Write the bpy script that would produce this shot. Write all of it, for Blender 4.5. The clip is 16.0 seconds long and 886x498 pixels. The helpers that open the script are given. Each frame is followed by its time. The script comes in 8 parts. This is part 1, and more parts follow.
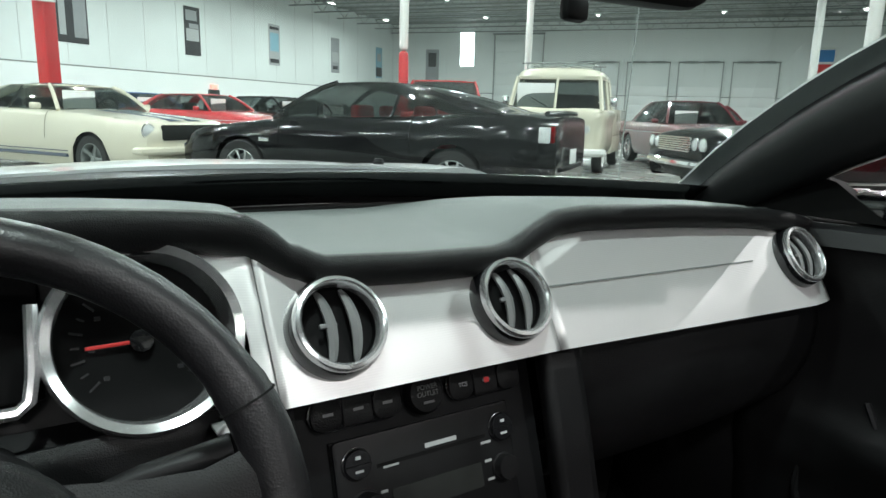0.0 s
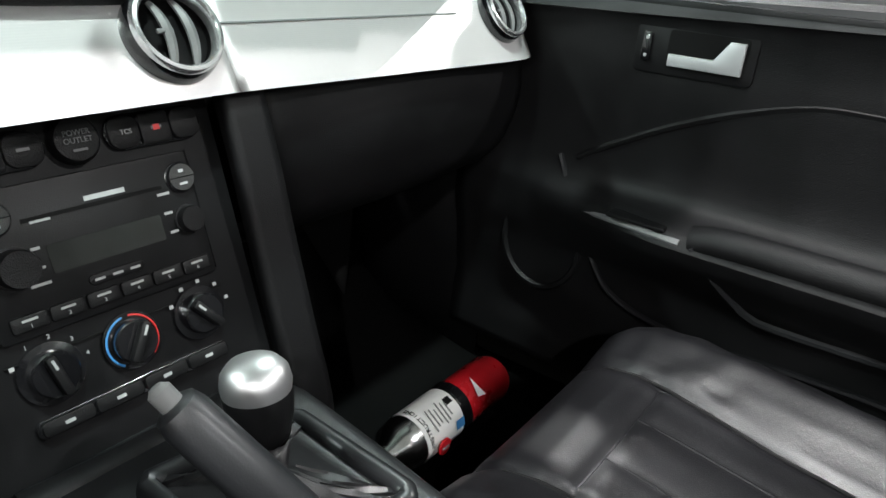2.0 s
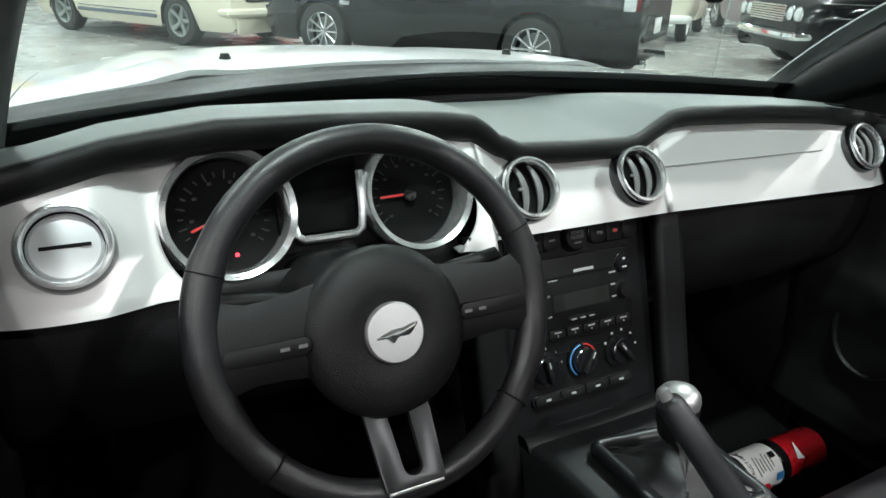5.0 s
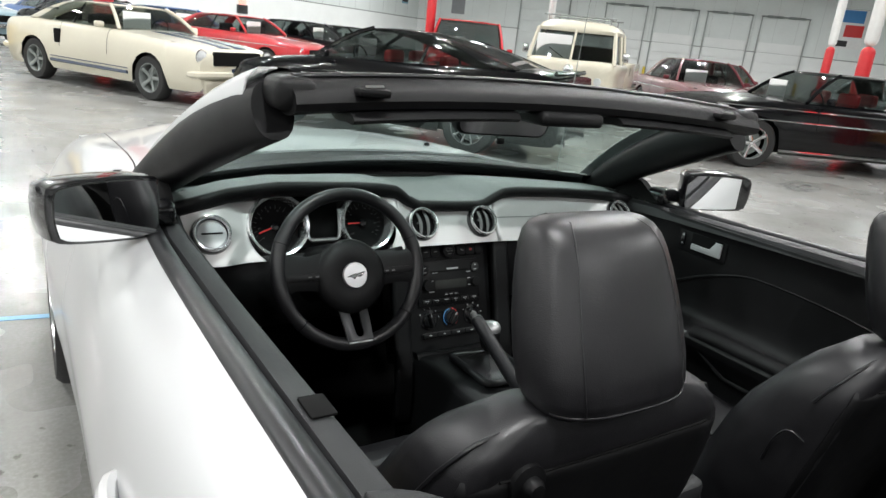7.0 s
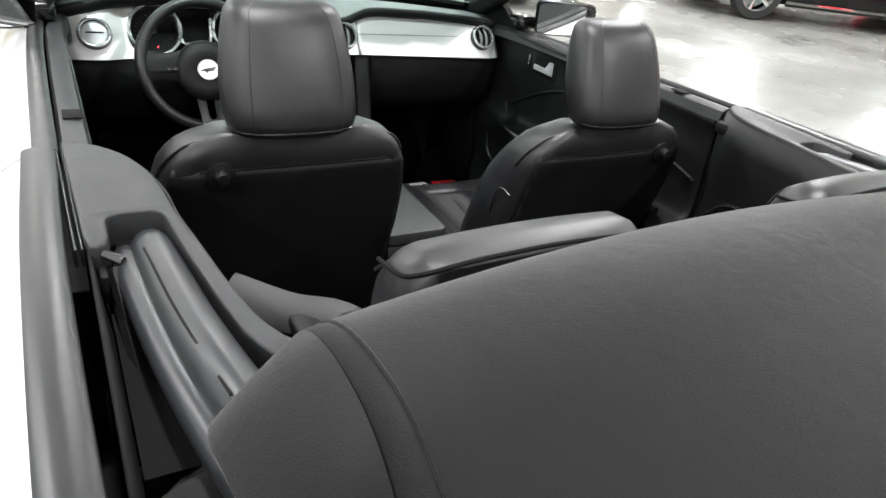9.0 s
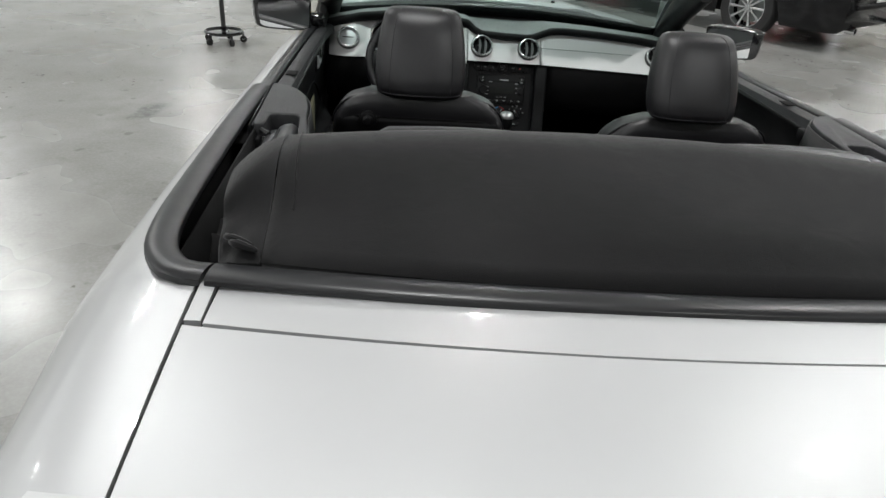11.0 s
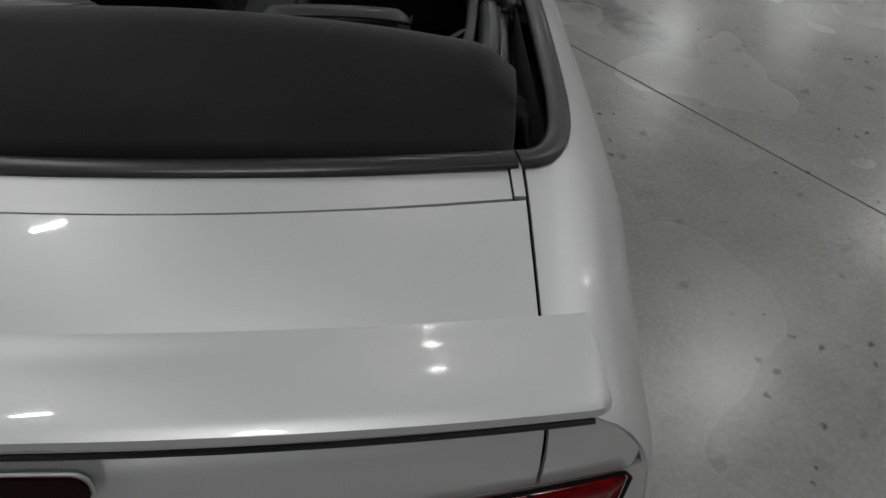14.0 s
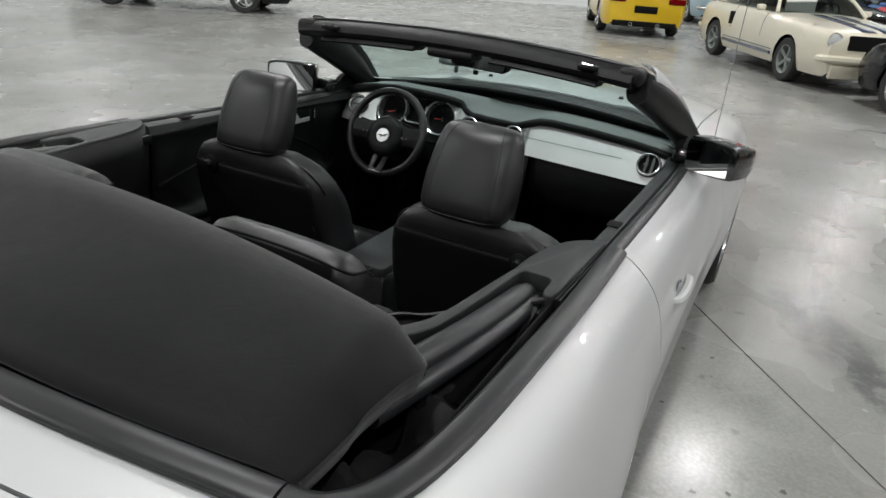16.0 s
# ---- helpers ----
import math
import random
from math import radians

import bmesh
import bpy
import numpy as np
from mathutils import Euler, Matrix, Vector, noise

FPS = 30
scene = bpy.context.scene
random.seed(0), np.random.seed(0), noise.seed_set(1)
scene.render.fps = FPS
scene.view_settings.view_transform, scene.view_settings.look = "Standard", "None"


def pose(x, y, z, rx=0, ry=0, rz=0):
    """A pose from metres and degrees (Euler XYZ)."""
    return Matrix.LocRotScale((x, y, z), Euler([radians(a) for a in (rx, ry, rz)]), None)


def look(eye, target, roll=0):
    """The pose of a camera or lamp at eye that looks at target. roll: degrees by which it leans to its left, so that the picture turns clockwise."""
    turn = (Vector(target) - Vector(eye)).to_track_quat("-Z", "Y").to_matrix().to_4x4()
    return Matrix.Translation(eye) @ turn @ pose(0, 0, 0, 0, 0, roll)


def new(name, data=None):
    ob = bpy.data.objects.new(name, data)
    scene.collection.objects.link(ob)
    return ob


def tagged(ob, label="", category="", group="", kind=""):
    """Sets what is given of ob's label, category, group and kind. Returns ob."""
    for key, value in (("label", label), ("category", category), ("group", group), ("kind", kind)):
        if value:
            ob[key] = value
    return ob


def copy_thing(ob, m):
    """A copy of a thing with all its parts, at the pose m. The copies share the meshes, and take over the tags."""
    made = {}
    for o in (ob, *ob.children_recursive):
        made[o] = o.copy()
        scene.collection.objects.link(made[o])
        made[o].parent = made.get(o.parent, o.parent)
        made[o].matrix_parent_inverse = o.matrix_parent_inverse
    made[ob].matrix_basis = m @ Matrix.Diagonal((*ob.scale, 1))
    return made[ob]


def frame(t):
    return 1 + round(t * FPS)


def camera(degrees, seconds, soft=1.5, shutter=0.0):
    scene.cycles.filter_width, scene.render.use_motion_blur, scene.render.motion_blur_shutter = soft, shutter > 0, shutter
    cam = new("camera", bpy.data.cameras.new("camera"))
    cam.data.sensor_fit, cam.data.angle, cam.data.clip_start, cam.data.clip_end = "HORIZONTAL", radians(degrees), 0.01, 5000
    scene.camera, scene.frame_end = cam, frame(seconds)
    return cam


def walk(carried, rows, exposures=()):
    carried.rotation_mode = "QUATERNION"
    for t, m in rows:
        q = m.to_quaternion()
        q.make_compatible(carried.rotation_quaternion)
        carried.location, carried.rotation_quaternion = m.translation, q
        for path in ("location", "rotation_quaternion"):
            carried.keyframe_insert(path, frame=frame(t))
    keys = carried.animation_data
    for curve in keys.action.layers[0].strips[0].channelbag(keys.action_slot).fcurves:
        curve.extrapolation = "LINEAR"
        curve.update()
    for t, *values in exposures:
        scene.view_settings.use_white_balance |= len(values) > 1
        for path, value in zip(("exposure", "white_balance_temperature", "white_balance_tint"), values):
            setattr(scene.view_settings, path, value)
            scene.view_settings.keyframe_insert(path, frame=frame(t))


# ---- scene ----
cam = camera(66.90, 16.0, soft=1.5, shutter=0.0)
PATH = [
    (0, (-0.3236, 0.9345, 1.0889), (0.7685, 2.5681, 0.7166), 1.88),
    (0.5, (-0.2501, 0.9319, 1.0671), (1.0435, 2.4145, 0.7086), 3.05),
    (1, (-0.2049, 0.9101, 1.0501), (1.2913, 2.1665, 0.6224), 5.02),
    (1.5, (-0.2094, 0.8837, 1.0178), (1.2785, 1.9838, 0.2588), 4.64),
    (2, (-0.2468, 0.8723, 1.0076), (1.2179, 1.9444, 0.1679), 4.25),
    (2.5, (-0.2961, 0.8602, 1.0192), (1.1552, 1.9483, 0.1768), 3.96),
    (3, (-0.3643, 0.8588, 1.0394), (1.0242, 2.0356, 0.2104), 3.3),
    (3.5, (-0.4275, 0.8669, 1.0616), (0.8212, 2.1972, 0.2424), 2.64),
    (4, (-0.478, 0.857, 1.0811), (0.616, 2.3279, 0.2813), 1.56),
    (4.5, (-0.5351, 0.8113, 1.109), (0.4179, 2.3846, 0.324), 1.63),
    (4.7, (-0.554, 0.7894, 1.1344), (0.3568, 2.3884, 0.3511), 1.72),
    (6.8, (-0.9511, 0.1164, 1.3394), (0.0219, 1.789, 0.8338), 6.35),
    (7, (-0.9738, -0.008, 1.3605), (0.0813, 1.5911, 0.7865), 6.5),
    (7.5, (-0.9594, -0.2109, 1.3735), (0.2932, 1.157, 0.6255), 6.81),
    (8, (-0.8995, -0.3663, 1.3545), (0.3276, 0.9562, 0.4913), 6.36),
    (8.2, (-0.8746, -0.4141, 1.3503), (0.3155, 0.9121, 0.4421), 6.49),
    (10.3, (-0.5363, -1.104, 1.5224), (-0.1272, 0.587, 0.5359), 8.86),
    (10.5, (-0.5188, -1.1672, 1.4828), (-0.1789, 0.5566, 0.5271), 7.66),
    (11, (-0.44, -1.309, 1.4739), (-0.2731, 0.4416, 0.5213), 4.92),
    (11.5, (-0.3629, -1.3561, 1.582), (-0.2629, 0.2809, 0.4374), 6.37),
    (12, (-0.1905, -1.4124, 1.6843), (-0.1984, 0.092, 0.3665), 4.84),
    (12.5, (-0.0277, -1.5134, 1.7188), (-0.0393, -0.0622, 0.3426), 4.29),
    (13, (0.095, -1.5565, 1.7614), (0.196, -0.2066, 0.2892), 6.14),
    (13.5, (0.2529, -1.5429, 1.7528), (0.3929, -0.1727, 0.3027), 5.59),
    (14, (0.4833, -1.4972, 1.7207), (0.574, -0.0779, 0.3145), 3.02),
    (14.5, (0.6802, -1.4769, 1.6218), (0.6746, 0.0906, 0.3797), 6.66),
    (15, (0.8375, -1.3279, 1.5978), (0.5102, 0.2661, 0.435), 7.16),
    (15.5, (0.9234, -1.1173, 1.5825), (0.3532, 0.539, 0.6173), 6.39),
    (16, (1.0262, -0.9776, 1.5592), (0.2245, 0.6635, 0.7444), 5.26),
]
EXPOSURES = ((0.0, 0.93), (0.5, 0.88), (1.0, 0.75), (1.5, 0.98), (2.0, 1.62), (2.5, 1.83), (3.0, 1.72), (3.5, 1.48), (4.0, 1.3), (4.5, 1.4), (7.0, 0.7), (7.5, 0.9), (8.0, 1.45), (10.5, 1.0), (11.0, 0.02), (11.5, -0.3), (12.0, -0.55), (12.5, -0.82), (13.5, -1.1), (14.5, -1.02), (15.0, -0.92), (15.5, -0.66), (16.0, 0.02))
# The car stands nose-low and leans a little; the path was found in its frame.
RIDE = pose(0, -0.1, 0, -0.6, 0.8, 0) @ pose(0, 0.1, 0)
walk(cam, [(t, RIDE @ look(eye, target, roll)) for t, eye, target, roll in PATH], EXPOSURES)

# ---- light and exposure ----
world = bpy.data.worlds.new("hall_world")
scene.world = world
world.use_nodes = True
world.node_tree.nodes["Background"].inputs[0].default_value = (0.75, 0.85, 0.9, 1)
world.node_tree.nodes["Background"].inputs[1].default_value = 0.05

# The hall's own frame: x to the dock wall, y to the long poster wall.
HALL = pose(-0.33, 0.93, 0, 0, 0, 36)
WALL_DOCK, WALL_POSTER, WALL_RIGHT, WALL_BACK, ROOF = 46.0, 21.3, -13.4, -24.0, 7.1


# ---- materials ----
def sockets(node, **values):
    for key, value in values.items():
        node.inputs[key.replace("_", " ")].default_value = value


def mat(name, col, rough=0.5, metal=0.0, var=0.12, scale=6.0, bump=0.0, bscale=300.0, coat=0.0, rvar=0.12, spec=0.5, emit=0.0, voronoi=False, crease=0.0):
    m = bpy.data.materials.new(name)
    m.use_nodes = True
    nt = m.node_tree
    p = nt.nodes["Principled BSDF"]
    co = nt.nodes.new("ShaderNodeTexCoord").outputs["Object"]
    big = nt.nodes.new("ShaderNodeTexNoise")
    sockets(big, Scale=scale, Detail=5.0, Roughness=0.6)
    nt.links.new(co, big.inputs["Vector"])
    fine = nt.nodes.new("ShaderNodeTexNoise")
    sockets(fine, Scale=scale * 11, Detail=3.0)
    nt.links.new(co, fine.inputs["Vector"])
    add = nt.nodes.new("ShaderNodeMath")
    add.operation = "MULTIPLY_ADD"
    nt.links.new(fine.outputs[0], add.inputs[0])
    add.inputs[1].default_value = 0.35
    nt.links.new(big.outputs[0], add.inputs[2])
    ramp = nt.nodes.new("ShaderNodeMapRange")
    sockets(ramp, From_Min=0.45, From_Max=0.95)
    nt.links.new(add.outputs[0], ramp.inputs[0])
    mix = nt.nodes.new("ShaderNodeMix")
    mix.data_type = "RGBA"
    mix.inputs[6].default_value = (*[c * (1 - var) for c in col], 1)
    mix.inputs[7].default_value = (*[min(1, c * (1 + var)) for c in col], 1)
    nt.links.new(ramp.outputs[0], mix.inputs[0])
    nt.links.new(mix.outputs[2], p.inputs["Base Color"])
    rr = nt.nodes.new("ShaderNodeMapRange")
    sockets(rr, To_Min=max(0.02, rough * (1 - rvar)), To_Max=min(1, rough * (1 + rvar)))
    nt.links.new(ramp.outputs[0], rr.inputs[0])
    nt.links.new(rr.outputs[0], p.inputs["Roughness"])
    p.inputs["Metallic"].default_value = metal
    p.inputs["Specular IOR Level"].default_value = spec
    if coat:
        p.inputs["Coat Weight"].default_value = coat
        p.inputs["Coat Roughness"].default_value = 0.03
    if emit:
        p.inputs["Emission Color"].default_value = (*col, 1)
        p.inputs["Emission Strength"].default_value = emit
    if bump:
        grain = nt.nodes.new("ShaderNodeTexVoronoi" if voronoi else "ShaderNodeTexNoise")
        grain.inputs["Scale"].default_value = bscale
        nt.links.new(co, grain.inputs["Vector"])
        b = nt.nodes.new("ShaderNodeBump")
        b.inputs["Strength"].default_value = bump
        b.inputs["Distance"].default_value = 0.0006 if bscale > 100 else 0.004
        nt.links.new(grain.outputs[0], b.inputs["Height"])
        nt.links.new(b.outputs[0], p.inputs["Normal"])
        if crease:
            fold = nt.nodes.new("ShaderNodeTexNoise")
            sockets(fold, Scale=22.0, Detail=4.0, Roughness=0.62, Distortion=1.6)
            nt.links.new(co, fold.inputs["Vector"])
            wide = nt.nodes.new("ShaderNodeBump")
            sockets(wide, Strength=crease, Distance=0.004)
            nt.links.new(fold.outputs[0], wide.inputs["Height"])
            nt.links.new(wide.outputs[0], b.inputs["Normal"])
    return m


def glass(name, tint, rough=0.0, alpha_mix=0.75):
    """Thin pane: mostly clear with a mirror-like reflection by Fresnel."""
    m = bpy.data.materials.new(name)
    m.use_nodes = True
    nt = m.node_tree
    nt.nodes.remove(nt.nodes["Principled BSDF"])
    clear = nt.nodes.new("ShaderNodeBsdfTransparent")
    clear.inputs[0].default_value = (*tint, 1)
    gloss = nt.nodes.new("ShaderNodeBsdfGlossy")
    gloss.inputs["Roughness"].default_value = rough
    face = nt.nodes.new("ShaderNodeLayerWeight")
    face.inputs[0].default_value = 0.5
    power = nt.nodes.new("ShaderNodeMath")
    power.operation = "POWER"
    power.inputs[1].default_value = 4.0
    nt.links.new(face.outputs["Facing"], power.inputs[0])
    fres = nt.nodes.new("ShaderNodeMath")
    fres.operation = "MULTIPLY_ADD"
    fres.inputs[1].default_value, fres.inputs[2].default_value = 0.85, 0.06
    nt.links.new(power.outputs[0], fres.inputs[0])
    mix = nt.nodes.new("ShaderNodeMixShader")
    nt.links.new(fres.outputs[0], mix.inputs[0])
    nt.links.new(clear.outputs[0], mix.inputs[1])
    nt.links.new(gloss.outputs[0], mix.inputs[2])
    nt.links.new(mix.outputs[0], nt.nodes["Material Output"].inputs[0])
    return m


def emitter(name, col, strength):
    m = bpy.data.materials.new(name)
    m.use_nodes = True
    p = m.node_tree.nodes["Principled BSDF"]
    p.inputs["Base Color"].default_value = (*col, 1)
    p.inputs["Emission Color"].default_value = (*col, 1)
    p.inputs["Emission Strength"].default_value = strength
    return m


def paint(name, col, metal=0.0, rough=0.35, coat=1.0):
    return mat(name, col, rough, metal, var=0.03, scale=1.5, coat=coat, rvar=0.05)


def concrete():
    m = bpy.data.materials.new("polished_concrete")
    m.use_nodes = True
    nt = m.node_tree
    p = nt.nodes["Principled BSDF"]
    co = nt.nodes.new("ShaderNodeTexCoord").outputs["Object"]

    def noise_of(scale, detail=6.0, rough=0.6, distort=0.0):
        n = nt.nodes.new("ShaderNodeTexNoise")
        sockets(n, Scale=scale, Detail=detail, Roughness=rough, Distortion=distort)
        nt.links.new(co, n.inputs["Vector"])
        return n.outputs[0]

    def span(value, a, b, c=0.0, d=1.0):
        n = nt.nodes.new("ShaderNodeMapRange")
        n.interpolation_type = "SMOOTHERSTEP"
        sockets(n, From_Min=a, From_Max=b, To_Min=c, To_Max=d)
        nt.links.new(value, n.inputs[0])
        return n.outputs[0]

    def mixed(fac, a, b):
        n = nt.nodes.new("ShaderNodeMix")
        n.data_type = "RGBA"
        nt.links.new(fac, n.inputs[0])
        for k, v in ((6, a), (7, b)):
            if isinstance(v, tuple):
                n.inputs[k].default_value = (*v, 1)
            else:
                nt.links.new(v, n.inputs[k])
        return n.outputs[2]

    def maths(op, a, b):
        n = nt.nodes.new("ShaderNodeMath")
        n.operation = op
        for k, v in enumerate((a, b)):
            if isinstance(v, float):
                n.inputs[k].default_value = v
            else:
                nt.links.new(v, n.inputs[k])
        return n.outputs[0]

    col = mixed(span(noise_of(0.35, 8.0, 0.62, 0.2), 0.15, 0.85), (0.18, 0.18, 0.168), (0.43, 0.434, 0.42))
    col = mixed(span(noise_of(1.3, 9.0, 0.68, 0.2), 0.25, 0.80, 0.0, 0.65), col, (0.165, 0.16, 0.14))
    col = mixed(span(noise_of(14.0, 5.0, 0.7), 0.55, 0.85, 0.0, 0.3), col, (0.15, 0.135, 0.11))
    col = mixed(span(noise_of(60.0, 3.0), 0.3, 0.8, 0.0, 0.25), col, (0.44, 0.44, 0.43))
    # dark spots of oil and rubber
    grime = span(noise_of(6.0, 6.0, 0.75), 0.52, 0.80, 0.0, 0.4)
    col = mixed(grime, col, (0.10, 0.097, 0.087))
    spots = nt.nodes.new("ShaderNodeTexVoronoi")
    spots.voronoi_dimensions = "2D"
    spots.inputs["Scale"].default_value = 3.2
    nt.links.new(co, spots.inputs["Vector"])
    fleck = nt.nodes.new("ShaderNodeTexVoronoi")
    fleck.voronoi_dimensions = "2D"
    fleck.inputs["Scale"].default_value = 7.5
    nt.links.new(co, fleck.inputs["Vector"])
    sparse = span(noise_of(1.7, 3.0), 0.45, 0.62, 0.35, 0.0)
    speck = span(maths("ADD", maths("ADD", fleck.outputs["Distance"], maths("MULTIPLY", noise_of(40.0, 3.0), 0.35)), sparse), 0.21, 0.29, 0.8, 0.0)
    col = mixed(speck, col, (0.07, 0.065, 0.056))
    spot = span(maths("ADD", spots.outputs["Distance"], maths("MULTIPLY", noise_of(9.0, 4.0), 0.5)), 0.22, 0.33, 0.45, 0.0)
    col = mixed(spot, col, (0.085, 0.082, 0.075))
    # damp stains
    ragged = noise_of(5.0, 8.0, 0.7, 0.4)
    drying = span(noise_of(9.0, 6.0, 0.7), 0.35, 0.62, 0.25, 1.0)
    for x, y, sx, sy, turn in ((1.45, 2.35, 0.17, 0.55, 28), (1.68, 1.95, 0.14, 0.32, 35), (-2.05, 3.15, 0.09, 0.2, -20), (7.4, 4.7, 0.5, 0.25, 10)):
        mp = nt.nodes.new("ShaderNodeMapping")
        mp.vector_type = "TEXTURE"
        mp.inputs["Location"].default_value = (x, y, 0)
        mp.inputs["Rotation"].default_value = (0, 0, radians(turn))
        mp.inputs["Scale"].default_value = (sx, sy, 1)
        nt.links.new(co, mp.inputs["Vector"])
        ln = nt.nodes.new("ShaderNodeVectorMath")
        ln.operation = "LENGTH"
        nt.links.new(mp.outputs[0], ln.inputs[0])
        damp = span(maths("ADD", ln.outputs["Value"], maths("MULTIPLY", ragged, 1.4)), 1.30, 1.85, 0.75, 0.0)
        col = mixed(maths("MULTIPLY", damp, drying), col, (0.10, 0.103, 0.10))
    nt.links.new(col, p.inputs["Base Color"])
    nt.links.new(span(noise_of(1.1, 2.0), 0.0, 1.0, 0.18, 0.34), p.inputs["Roughness"])
    b = nt.nodes.new("ShaderNodeBump")
    sockets(b, Strength=0.05, Distance=0.002)
    nt.links.new(noise_of(35.0, 4.0), b.inputs["Height"])
    nt.links.new(b.outputs[0], p.inputs["Normal"])
    return m


